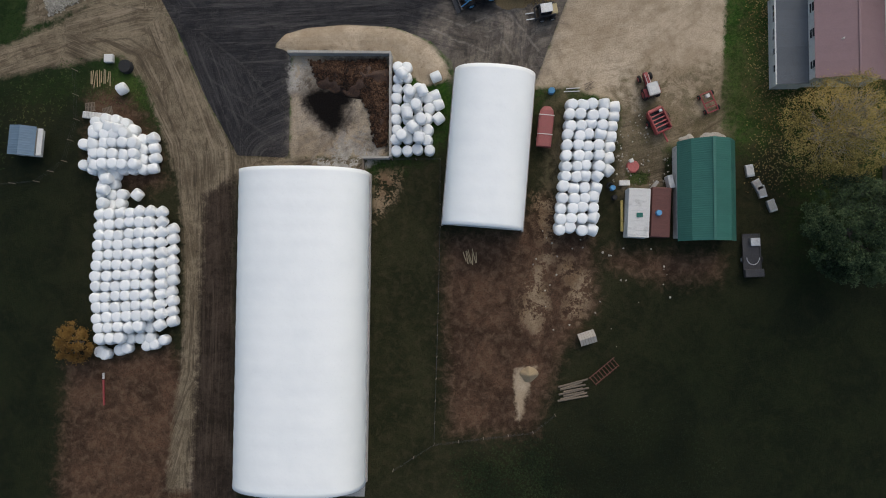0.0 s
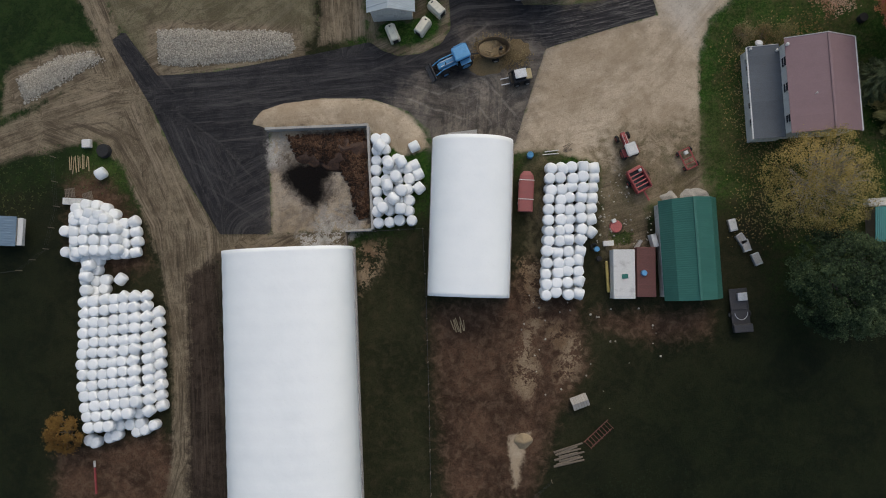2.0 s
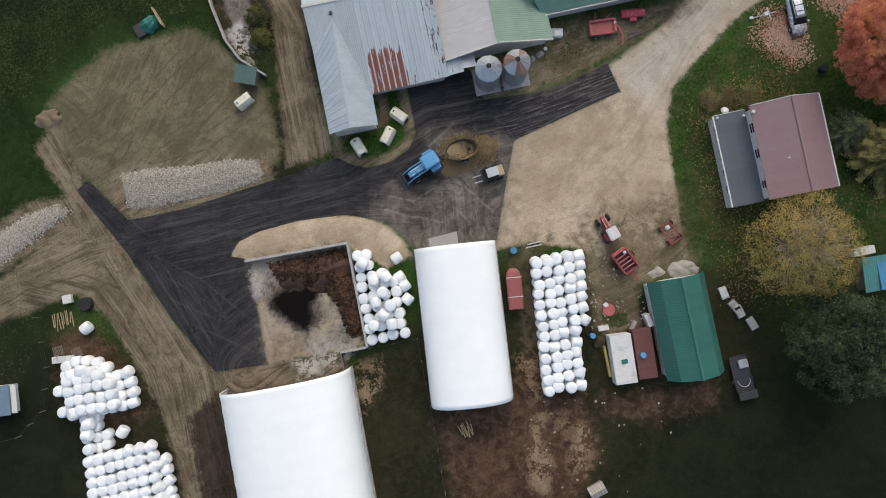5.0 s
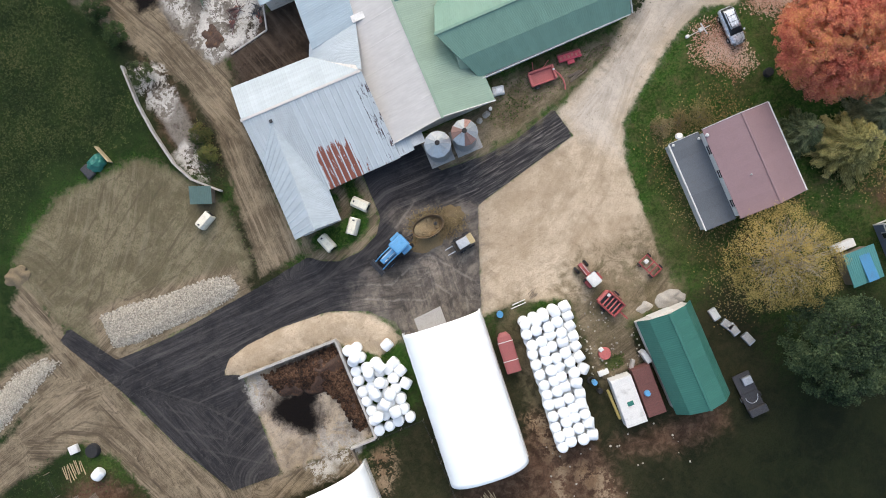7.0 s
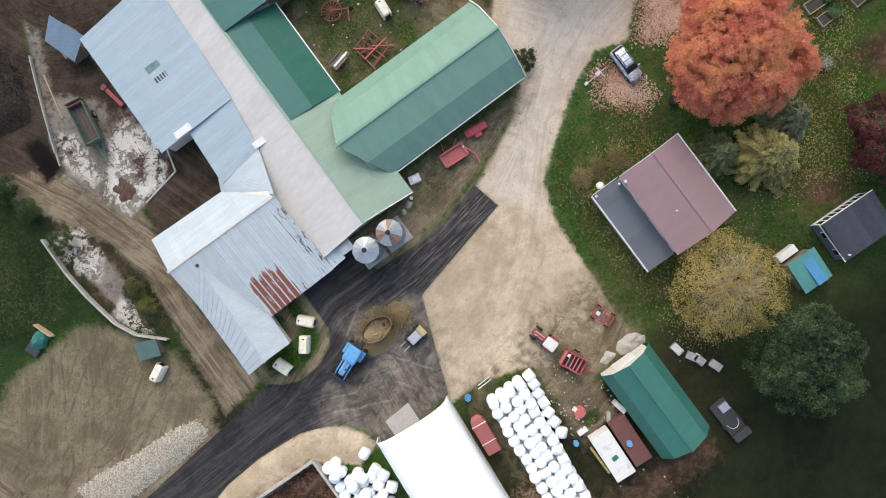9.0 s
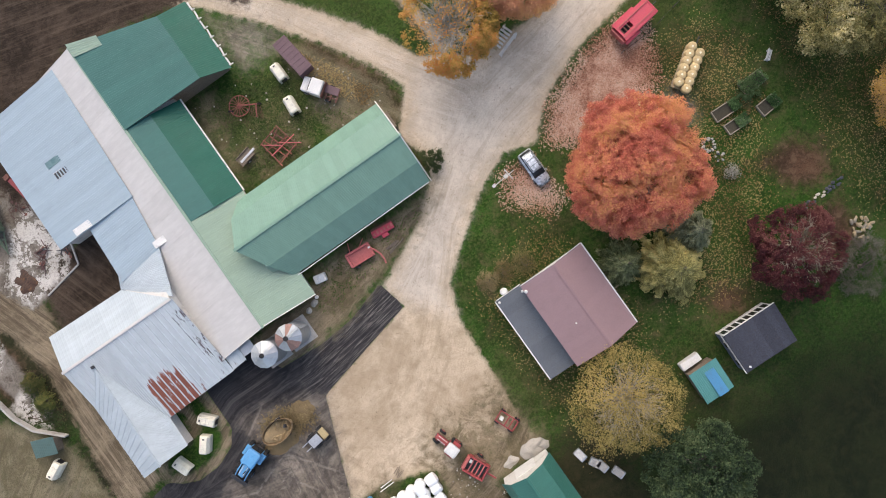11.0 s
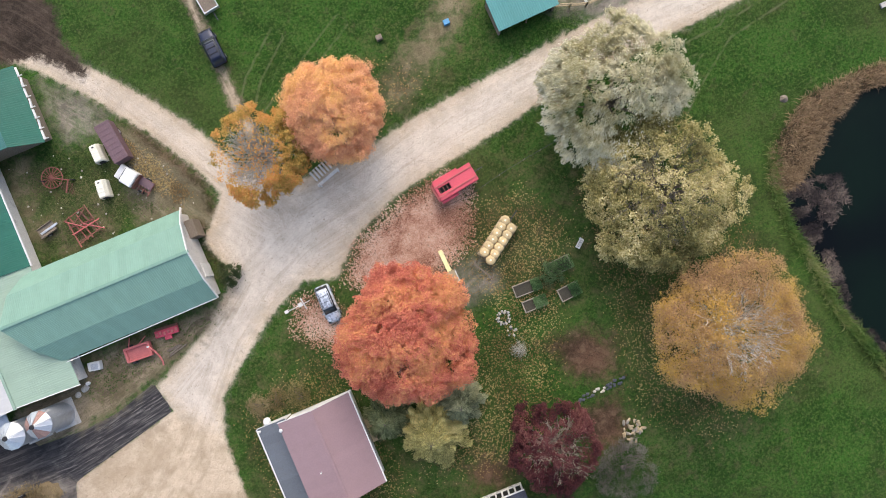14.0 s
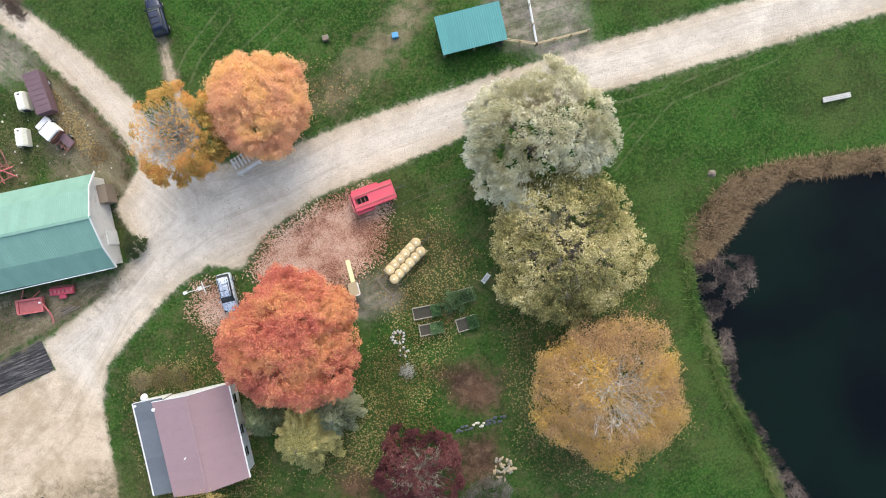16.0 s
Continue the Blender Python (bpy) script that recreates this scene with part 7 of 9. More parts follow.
def tractor(x, y, turn, paint, roof, label, size=1.0, cab_glass=True, loader=False):
    t = thing("tractor", x, y, 0, turn, label, "tractor", "tractors")
    s = size
    bm = BM()
    loft(bm, [(0.1 * s, 0.38 * s, 0.7 * s, 1.5 * s), (1.5 * s, 0.36 * s, 0.7 * s, 1.45 * s), (2.0 * s, 0.3 * s, 0.7 * s, 1.25 * s)], power=4)
    part("hood", bm, paint, t)
    one("chassis", DARKM, t, (-1.4 * s, 1.9 * s, -0.3 * s, 0.3 * s, 0.5 * s, 0.85 * s), bevel=0.04)
    cabin = one("cab", GLASS if cab_glass else DARKM, t, (-1.35 * s, 0.15 * s, -0.62 * s, 0.62 * s, 0.9 * s, 2.3 * s), bevel=0.06)
    one("cab_roof", roof, cabin, (-1.45 * s, 0.25 * s, -0.74 * s, 0.74 * s, 2.28 * s, 2.52 * s), bevel=0.2 * s)
    one("roof_hatch", roof, cabin, (-0.9 * s, -0.3 * s, -0.26 * s, 0.26 * s, 2.5 * s, 2.54 * s), bevel=0.02)
    for u in (-1.3 * s, 0.1 * s):
        for v in (-0.6 * s, 0.6 * s):
            one("cab_post", paint, cabin, (u - 0.05, u + 0.05, v - 0.05, v + 0.05, 0.9 * s, 2.32 * s))
    for v in (-0.85, 0.85):
        wheel(t, -0.75 * s, v * s, 0.8 * s, 0.42 * s, hub=paint, name="rear_wheel")
        wheel(t, 1.5 * s, v * 0.9 * s, 0.5 * s, 0.32 * s, hub=paint, name="front_wheel")
        one("fender", paint, t, (-1.3 * s, -0.2 * s, v * s - 0.24 * s, v * s + 0.24 * s, 1.62 * s, 1.7 * s), bevel=0.03)
    for v in (-0.22, 0.22):
        one("hood_stripe", WHITE, t, (0.35 * s, 1.7 * s, (v - 0.03) * s, (v + 0.03) * s, 1.42 * s, 1.5 * s))
    one("grille", DARKM, t, (1.85 * s, 2.06 * s, -0.24 * s, 0.24 * s, 0.8 * s, 1.2 * s), bevel=0.03)
    bm = BM()
    rod(bm, (1.2 * s, 0.2 * s, 1.4 * s), (1.2 * s, 0.2 * s, 2.1 * s), 0.05 * s)
    part("exhaust", bm, BLACK, t)
    if loader:
        for v in (-0.55, 0.55):
            part("loader_arm", (lambda b: (rod(b, (-0.1 * s, v * s, 1.4 * s), (1.6 * s, v * s, 1.3 * s), 0.07 * s), rod(b, (1.6 * s, v * s, 1.3 * s), (2.6 * s, v * s, 0.4 * s), 0.07 * s), b)[2])(BM()), paint, t)
        bm = BM()
        shell(bm, [[(2.5 * s, v, 0.15), (2.5 * s, v, 0.75), (2.62 * s, v, 0.75), (2.7 * s, v, 0.27), (3.1 * s, v, 0.2), (3.1 * s, v, 0.12)] for v in (-0.9 * s, 0.9 * s)])
        part("bucket", bm, DARKM, t)
    return t


def skid_steer(x, y, turn):
    t = thing("skid_steer_loader", x, y, 0, turn, "grey skid steer loader with yellow rear", "loader")
    one("body", DARKM, t, (-1.2, 0.7, -0.55, 0.55, 0.35, 1.0), bevel=0.06)
    one("engine_cover", surface("faded_tan_paint", (0.46, 0.37, 0.2), 0.6, 0, 0.25, 2.0), t, (-1.35, -0.65, -0.6, 0.6, 0.95, 1.35), bevel=0.07)
    cabin = one("cab", GLASS, t, (-0.65, 0.6, -0.48, 0.48, 1.0, 1.9), bevel=0.05)
    one("cab_roof", GALV, cabin, (-0.7, 0.65, -0.52, 0.52, 1.9, 1.98), bevel=0.03)
    for u in (-0.75, 0.45):
        for v in (-0.78, 0.78):
            wheel(t, u, v, 0.4, 0.3)
    for v in (-0.72, 0.72):
        bm = BM()
        rod(bm, (-1.0, v, 1.5), (0.8, v, 1.2), 0.07)
        rod(bm, (0.8, v, 1.2), (1.2, v, 0.3), 0.07)
        part("lift_arm", bm, DARKM, t)
    for v in (-0.35, 0.35):
        one("fork", GALV, t, (1.15, 2.2, v - 0.06, v + 0.06, 0.06, 0.13))
    one("fork_frame", DARKM, t, (1.1, 1.2, -0.6, 0.6, 0.1, 0.7), bevel=0.02)


def feed_cart(x, y, turn):
    """An oval mixing wagon: a tall thin tub, half filled."""
    t = thing("feed_wagon", x, y, 0, turn, "rusty oval feed wagon half full of straw", "feed wagon")
    k = 32
    bm = BM()
    outer = [[(math.cos(2 * math.pi * i / k) * 1.9 * s, math.sin(2 * math.pi * i / k) * 1.2 * s, z) for i in range(k)] for s, z in ((0.72, 0.4), (0.9, 1.1), (1.0, 1.85), (1.03, 1.92), (1.0, 1.97), (0.97, 1.92), (0.95, 1.85), (0.86, 1.1), (0.7, 0.55))]
    shell(bm, outer)
    part("tub", bm, surface("rusted_tan_steel", (0.2, 0.135, 0.075), 0.8, 0.2, 0.35, 2.5, fine=9, bump=0.3), t, "rusted steel tub")
    bm = BM()
    rings = []
    for s in (0.94, 0.82, 0.7, 0.58, 0.46, 0.34, 0.22, 0.1, 0.02):
        ring = []
        for i in range(k):
            px, py = math.cos(2 * math.pi * i / k) * 1.8 * s, math.sin(2 * math.pi * i / k) * 1.1 * s
            ring.append((px, py, 1.35 - 0.28 * px + 0.5 * noise.noise(Vector((px * 1.3, py * 1.3, 4))) + 0.2 * noise.noise(Vector((px * 4, py * 4, 9)))))
        rings.append(ring)
    shell(bm, rings)
    part("feed", bm, surface("chopped_straw", (0.3, 0.22, 0.12), 0.95, 0, 0.45, 3.0, fine=20, bump=0.6), t, "chopped straw feed")
    bm = BM()
    rod(bm, (0.9, 0, 0.5), (0.9, 0, 1.75), 0.4, 0.12, 10)
    part("auger", bm, DARKM, t)
    for v in (-1.05, 1.05):
        wheel(t, 0.2, v, 0.42, 0.3)
    one("tow_bar", DARKM, t, (-3.2, -1.2, -0.08, 0.08, 0.4, 0.55))


def gear(name, x, y, turn, label, category, kind_of, paint):
    """Field machines: a frame of beams on wheels, with what belongs to each kind."""
    t = thing(name, x, y, 0, turn, label, category)
    if kind_of == "baler":
        one("floor", DARKM, t, (-1.2, 1.2, -0.8, 0.8, 0.45, 0.55))
        for v in (-0.95, 0.78):
            one("side_plate", paint, t, (-1.3, 1.25, v, v + 0.17, 0.45, 1.35), bevel=0.04)
        one("front_roll", paint, t, (1.1, 1.35, -0.95, 0.95, 0.5, 0.95), bevel=0.08)
        one("rear_gate", FADED, t, (-1.5, -1.15, -0.8, 0.8, 0.45, 1.3), bevel=0.08)
        for k in range(4):
            one("slat", FADED, t, (-0.75 + 0.45 * k, -0.62 + 0.45 * k, -0.8, 0.8, 1.05, 1.2), bevel=0.02)
        one("gearbox", WHITE, t, (-1.1, -0.8, 0.3, 0.65, 1.3, 1.6), bevel=0.06)
        one("belt_guard", RUST, t, (-0.8, 0.6, 0.95, 1.2, 0.5, 1.1), bevel=0.05)
        one("tow_bar", paint, t, (1.3, 2.6, -0.08, 0.08, 0.4, 0.55))
        for v in (-1.1, 1.3):
            wheel(t, -0.2, v, 0.38, 0.25, hub=paint)
    elif kind_of == "mower":
        one("deck", paint, t, (-1.45, 1.35, -0.7, 0.65, 0.35, 0.6), bevel=0.08)
        one("rail", paint, t, (-1.5, 1.4, 0.6, 0.85, 0.35, 0.95), bevel=0.06)
        one("rail", paint, t, (-1.5, 1.4, -0.85, -0.68, 0.35, 0.75), bevel=0.05)
        one("end_plate", paint, t, (1.2, 1.5, -0.8, 0.85, 0.35, 0.95), bevel=0.08)
        one("end_plate", FADED, t, (-1.6, -1.3, -0.8, 0.7, 0.35, 0.8), bevel=0.08)
        one("gearbox", WHITE, t, (1.2, 1.45, 0.1, 0.3, 0.95, 1.15), bevel=0.04)
        bm = BM()
        path = [(1.35, 0.2, 0.9), (1.75, -0.4, 0.85), (2.05, -1.1, 0.7), (2.1, -1.8, 0.45), (2.0, -2.3, 0.3)]
        for a, b in zip(path, path[1:]):
            rod(bm, a, b, 0.1, 0.09, 8)
        part("hitch_arm", bm, paint, t)
        for a, b in (((-0.9, 0.7, 0.8), (-0.6, 1.9, 0.5)), ((0.3, 0.8, 0.8), (1.2, 1.5, 0.5))):
            bm = BM()
            rod(bm, a, b, 0.06, 0.05, 6)
            part("brace", bm, FADED, t)
        for v in (-1.0, 0.98):
            wheel(t, -0.9, v, 0.33, 0.2)
    elif kind_of == "tiller":
        one("hood", paint, t, (-1.35, 1.35, -0.4, 0.4, 0.3, 0.7), bevel=0.1)
        for k in range(6):
            one("clamp", FADED, t, (-1.2 + 0.45 * k, -0.95 + 0.45 * k, -0.25 + 0.12 * (k % 2), 0.1 + 0.12 * (k % 2), 0.7, 0.82), bevel=0.03)
        bm = BM()
        rod(bm, (-1.3, 0.45, 0.25), (1.3, 0.45, 0.25), 0.24, 0.24, 12)
        part("rotor", bm, RUST, t)
        one("headstock", paint, t, (-0.4, 0.4, -0.85, -0.38, 0.35, 0.55), bevel=0.04)
    elif kind_of == "rake":
        one("frame", paint, t, (-1.2, 1.2, -0.7, -0.58, 0.4, 0.52), (-1.2, 1.2, 0.58, 0.7, 0.4, 0.52), (-1.2, -1.08, -0.7, 0.7, 0.4, 0.52), (1.08, 1.2, -0.7, 0.7, 0.4, 0.52), (-0.06, 0.06, -0.7, 0.7, 0.42, 0.54), (0.5, 0.6, -0.7, 0.7, 0.42, 0.54))
        one("seat", WHITE, t, (-0.9, -0.5, -0.25, 0.2, 0.5, 0.95), bevel=0.05)
        for u in (-0.9, 0.9):
            for v in (-0.8, 0.8):
                wheel(t, u, v, 0.3, 0.16, hub=paint)
    elif kind_of == "wheel_rake":
        one("beam", paint, t, (-0.7, 1.5, 0.12, 0.26, 0.6, 0.74), (1.3, 1.44, -1.3, 0.2, 0.6, 0.74))
        bm = BM()
        for k in range(16):
            a = 2 * math.pi * k / 16
            rod(bm, (-0.6, 0.2, 0.62), (-0.6 + math.cos(a) * 1.25, 0.2 + math.sin(a) * 1.25, 0.45), 0.04, sides=5)
            b = 2 * math.pi * (k + 1) / 16
            rod(bm, (-0.6 + math.cos(a) * 1.2, 0.2 + math.sin(a) * 1.2, 0.46), (-0.6 + math.cos(b) * 1.2, 0.2 + math.sin(b) * 1.2, 0.46), 0.055, sides=5)
        part("tine_wheel", bm, OXIDE, t)
        bm = BM()
        for k in range(9):
            rod(bm, (0.4 + 0.18 * k, -0.1, 0.6), (0.5 + 0.18 * k, -1.0 - 0.05 * k, 0.1), 0.025, sides=5)
        part("tine_row", bm, RUST, t)
        wheel(t, 1.6, 0.3, 0.3, 0.12, hub=RUST)
        wheel(t, -1.7, -0.3, 0.3, 0.12, hub=RUST)
    elif kind_of == "harrow":
        rnd = random.Random(12)
        for v in (-1.25, -0.6, 0.1, 0.75, 1.3):
            bm = BM()
            rod(bm, (-1.75 + rnd.uniform(-0.2, 0.3), v + rnd.uniform(-0.35, 0.35), 0.4), (1.75 + rnd.uniform(-0.4, 0.2), v + rnd.uniform(-0.35, 0.35), 0.55), 0.075, sides=6)
            part("bar", bm, paint if v < 0.5 else RUST, t)
        for k in range(6):
            u = -1.6 + 0.62 * k
            bm = BM()
            rod(bm, (u + rnd.uniform(-0.5, 0.5), -1.35, 0.5), (u + rnd.uniform(-0.5, 0.5), 1.4, 0.62), 0.06, sides=6)
            part("cross_bar", bm, RUST if k % 2 else paint, t)
        for a, b in (((-1.6, -1.2, 0.6), (0.2, 0.2, 0.75)), ((0.1, -1.4, 0.7), (0.5, 2.1, 0.8)), ((-0.2, 0.3, 0.7), (1.7, 1.9, 0.6))):
            bm = BM()
            rod(bm, a, b, 0.07, sides=6)
            part("drawbar", bm, FADED, t)
        bm = BM()
        for k in range(40):
            u, v = rnd.uniform(-1.7, 1.7), rnd.choice((-1.25, -0.75, -0.1, 0.8, 1.3))
            rod(bm, (u, v, 0.45), (u + 0.1, v + rnd.uniform(-0.2, 0.2), 0.0), 0.022, sides=5)
        part("tine_row", bm, RUST, t)
    return t


def cargo(name, x, y, turn, label, category, length, width, z0, z1, paint, wheels=True, bevel=0.05):
    t = thing(name, x, y, 0, turn, label, category)
    one("box", paint, t, (-length / 2, length / 2, -width / 2, width / 2, z0, z1), bevel=bevel)
    n = max(3, int(length / 0.55))
    for k in range(n):
        u = -length / 2 + length * (k + 0.5) / n
        one("roof_rib", paint, t, (u - 0.03, u + 0.03, -width / 2 + 0.04, width / 2 - 0.04, z1 - 0.01, z1 + 0.035))
    if wheels:
        for v in (-width / 2 + 0.12, width / 2 - 0.12):
            wheel(t, -length * 0.25, v, min(0.42, z0 + 0.1), 0.22)
    else:
        for u in (-length * 0.4, length * 0.4):
            one("skid", WOOD, t, (u - 0.1, u + 0.1, -width / 2 + 0.05, width / 2 - 0.05, -0.05, z0 + 0.01))
    return t


tractor(1.3, 32.3, -159, BLUEP, BLUEP, "blue farm tractor with cab on asphalt", 1.13, True, True)
tractor(20.35, 20.9, 107, RED, WHITE, "red tractor with white cab roof on sand", 0.86, False)
skid_steer(8.6, 29.9, -172)
feed_cart(5.7, 33.15, 2)
gear("hay_baler", 21.4, 17.0, -65, "red hay baler with slatted feeder", "hay baler", "baler", RED)
gear("hay_rake", 27.2, 19.2, -68, "small red hay rake at the yard edge", "hay rake", "rake", RED)
gear("disc_mower", 24.5, 44.0, -4, "faded red mower with curved hitch beside the barn", "mower", "mower", FADED)
gear("rotary_tiller", 28.2, 44.85, -6, "bright red rotary tiller beside the barn", "tiller", "tiller", PINK)
gear("wheel_rake", 23.4, 65.5, -30, "rusty red wheel rake on grass", "hay rake", "wheel_rake", OXIDE)
gear("spring_harrow", 24.1, 59.5, -75, "rusty spring tooth harrow on grass", "harrow", "harrow", OXIDE)
car(46.2, 40.6, -90, SILVER, "silver estate car parked at the drive", 4.4)
car(45.45, 72.3, 94, NAVY, "dark blue car parked on the track", 4.4)


def pickup(x, y, turn, label):
    t = thing("pickup_truck", x, y, 0, turn, label, "pickup truck")
    one("hood", WHITE, t, (0.6, 1.7, -0.85, 0.85, 0.5, 1.15), bevel=0.12)
    one("cab", WHITE, t, (-0.8, 0.7, -0.9, 0.9, 0.45, 1.75), bevel=0.14)
    one("windshield", GLASS, t, (0.66, 0.8, -0.72, 0.72, 1.16, 1.62), bevel=0.03)
    one("headboard", RUST, t, (-0.95, -0.86, -0.9, 0.9, 0.6, 1.5))
    for v in (-0.45, 0.45):
        one("chassis_rail", RUST, t, (-2.6, -0.82, v - 0.07, v + 0.07, 0.5, 0.66))
    for u in (-2.6, -1.9, -1.3):
        one("cross_member", RUST, t, (u, u + 0.12, -0.85, 0.85, 0.66, 0.78))
    one("deck", BROWN, t, (-2.55, -0.95, -0.8, 0.1, 0.78, 0.84))
    one("rear_window", GLASS, t, (-0.86, -0.76, -0.6, 0.6, 1.15, 1.55))
    for u in (-1.55, 1.1):
        for v in (-0.82, 0.82):
            wheel(t, u, v, 0.36, 0.24)
    for v in (-1.0, 1.0):
        one("mirror", DARKM, t, (0.5, 0.62, v - 0.1, v + 0.1, 1.2, 1.42))


pickup(31.4, 62.3, 125, "white pickup truck with bare rusty flatbed frame")
cargo("box_trailer", 31.3, 66.6, -83, "maroon box trailer beside the pickup", "trailer", 4.7, 1.8, 0.55, 1.9, BROWN)
cargo("shipping_container", 18.75, 6.4, -93, "white ribbed box body beside bales", "container", 5.5, 2.4, 0.1, 2.1, WHITE, False)
cargo("shipping_container", 21.3, 6.5, -93, "rust-red box body beside the shed", "container", 5.6, 2.1, 0.1, 1.7, REDBOX, False)
bm = BM()
rod(bm, (21.0, 6.4, 1.7), (21.0, 6.4, 2.1), 0.36, 0.3, 14)
tagged(part("bucket", bm, BLUEP), "blue plastic bucket on a container", "bucket")
tagged(one("tarpaulin_scrap", TARP, None, (18.45, 19.15, 5.9, 6.4, 2.13, 2.2), bevel=0.03), "green tarpaulin scrap on a container", "tarpaulin")
tagged(one("yellow_boat", YELLOW, None, (17.1, 17.4, 4.4, 8.0, -0.02, 0.5), bevel=0.12), "narrow yellow boat hull lying upturned", "boat")
board = thing("white_board", 22.6, 10.0, 0, 12, "white sheet leaning on the green shed", "board")
one("sheet", WHITE, board, (-0.3, 0.3, -0.75, 0.75, -0.02, 1.3), bevel=0.03)
board = thing("white_board", 20.9, 9.6, 0, 55, "pale plank propped against the red box body", "board")
one("sheet", CONC, board, (-0.65, 0.65, -0.18, 0.18, -0.02, 0.7), bevel=0.03)
tyre = thing("old_tyre", 16.0, 9.7, 0, 0, "worn black tyre beside the bales", "tyre")
bm = BM()
for k in range(16):
    a, b = 2 * math.pi * k / 16, 2 * math.pi * (k + 1) / 16
    rod(bm, (math.cos(a) * 0.34, math.sin(a) * 0.34, 0.12), (math.cos(b) * 0.34, math.sin(b) * 0.34, 0.12), 0.13, sides=7)
part("tread", bm, BLACK, tyre)
tagged(one("white_board", WHITE, None, (17.0, 18.2, 9.7, 10.3, -0.02, 0.4), bevel=0.03), "white board lying on barrels", "board")


def tank_wagon(x, y, turn):
    t = thing("forage_wagon", x, y, 0, turn, "faded red wagon with rounded nose", "wagon")
    bm = BM()
    loft(bm, [(-2.3, 0.85, 0.6, 1.5), (1.2, 0.88, 0.6, 1.52), (1.9, 0.75, 0.65, 1.45), (2.35, 0.4, 0.75, 1.25)], power=4)
    part("body", bm, TANKRED, t)
    for u in (-0.9, 1.3):
        one("strap", WHITE, t, (u - 0.04, u + 0.04, -0.87, 0.87, 1.45, 1.54))
    for u in (-1.3, 1.0):
        for v in (-0.75, 0.75):
            wheel(t, u, v, 0.36, 0.2)


tank_wagon(8.5, 16.4, 84)


def wagon(x, y, turn):
    """The bleached red forage wagon beside the road."""
    t = thing("forage_wagon", x, y, 0, turn, "bright pink-red forage wagon beside the road", "wagon")
    one("floor", PINK, t, (-2.4, 2.4, -1.05, 1.05, 0.8, 0.95), bevel=0.02)
    one("side", PINK, t, (-2.4, 2.4, -1.08, -0.98, 0.9, 1.7))
    one("side", PINK, t, (-2.4, 2.4, 0.98, 1.08, 0.9, 1.7))
    one("front", PINK, t, (2.3, 2.42, -1.05, 1.05, 0.9, 1.8))
    one("roof", PINK, t, (-0.6, 2.3, -0.98, 0.98, 1.66, 1.74), (-2.3, -0.6, 0.35, 0.98, 1.66, 1.74), (-2.3, -0.6, -0.98, -0.35, 1.66, 1.74), (-2.3, -2.05, -0.35, 0.35, 1.66, 1.74))
    for k in range(3):
        one("beater", RUST, t, (-1.95 + 0.45 * k, -1.85 + 0.45 * k, -0.35, 0.35, 1.4, 1.6))
    one("top_rail", FADED, t, (-2.4, 2.4, 0.55, 0.66, 1.74, 1.86), (-2.4, 2.4, -0.66, -0.55, 1.74, 1.86))
    one("side_flap", PINK, t, (-2.2, 0.9, 1.08, 1.36, 1.2, 1.32), bevel=0.03)
    one("side_flap", PINK, t, (-2.35, -0.3, -1.4, -1.08, 1.1, 1.24), bevel=0.03)
    one("rear_gate", FADED, t, (-2.62, -2.42, -1.0, 1.0, 0.8, 1.5), bevel=0.03)
    one("inside", BLACK, t, (-2.0, -0.65, -0.34, 0.34, 0.96, 1.1))
    for u in (-1.5, 1.5):
        for v in (-0.95, 0.95):
            wheel(t, u, v, 0.4, 0.22)
    one("tow_bar", DARKM, t, (2.4, 3.6, -0.05, 0.05, 0.5, 0.6))


wagon(64.6, 47.5, 8)


def hay_wagon(x, y, turn):
    t = thing("hay_wagon", x, y, 0, turn, "flat wooden wagon under round straw bales", "wagon")
    one("deck", NEWWOOD, t, (-2.5, 2.5, -1.1, 1.1, 0.75, 0.88), bevel=0.02)
    for u in (-1.7, 1.7):
        for v in (-0.9, 0.9):
            wheel(t, u, v, 0.38, 0.2)
    one("tow_bar", DARKM, t, (2.5, 4.0, -0.06, 0.06, 0.45, 0.57))
    straw_end = surface("pale_straw_end", (0.84, 0.77, 0.58), 0.95, 0, 0.25, 4.0, fine=30, bump=0.6)
    GOLDEN = surface("golden_straw", (0.58, 0.44, 0.23), 0.95, 0, 0.3, 3.0, fine=25, bump=0.5)
    for i in range(6):
        for j in (-0.52, 0.52):
            b = thing("straw_bale", 0, 0, label="small round straw bale on the wagon", category="straw bale", group="straw bales on the wagon")
            b.matrix_world = pose(x, y, 0, 0, 0, turn) @ pose(-2.1 + 0.84 * i + (0.2 if j > 0 else -0.2), j, 0.88)
            bm = BM()
            k = 16
            shell(bm, [[(math.cos(2 * math.pi * q / k) * s, math.sin(2 * math.pi * q / k) * s, z) for q in range(k)] for s, z in ((0.48, 0.0), (0.54, 0.1), (0.55, 0.55), (0.46, 0.68), (0.2, 0.7))])
            part("body", bm, GOLDEN, b, smooth=True)
            bm = BM()
            rod(bm, (0, 0, 0.6), (0, 0, 0.71), 0.15, 0.12, 12)
            part("core", bm, straw_end, b, "pale straw end")


hay_wagon(66.45, 39.7, 34)


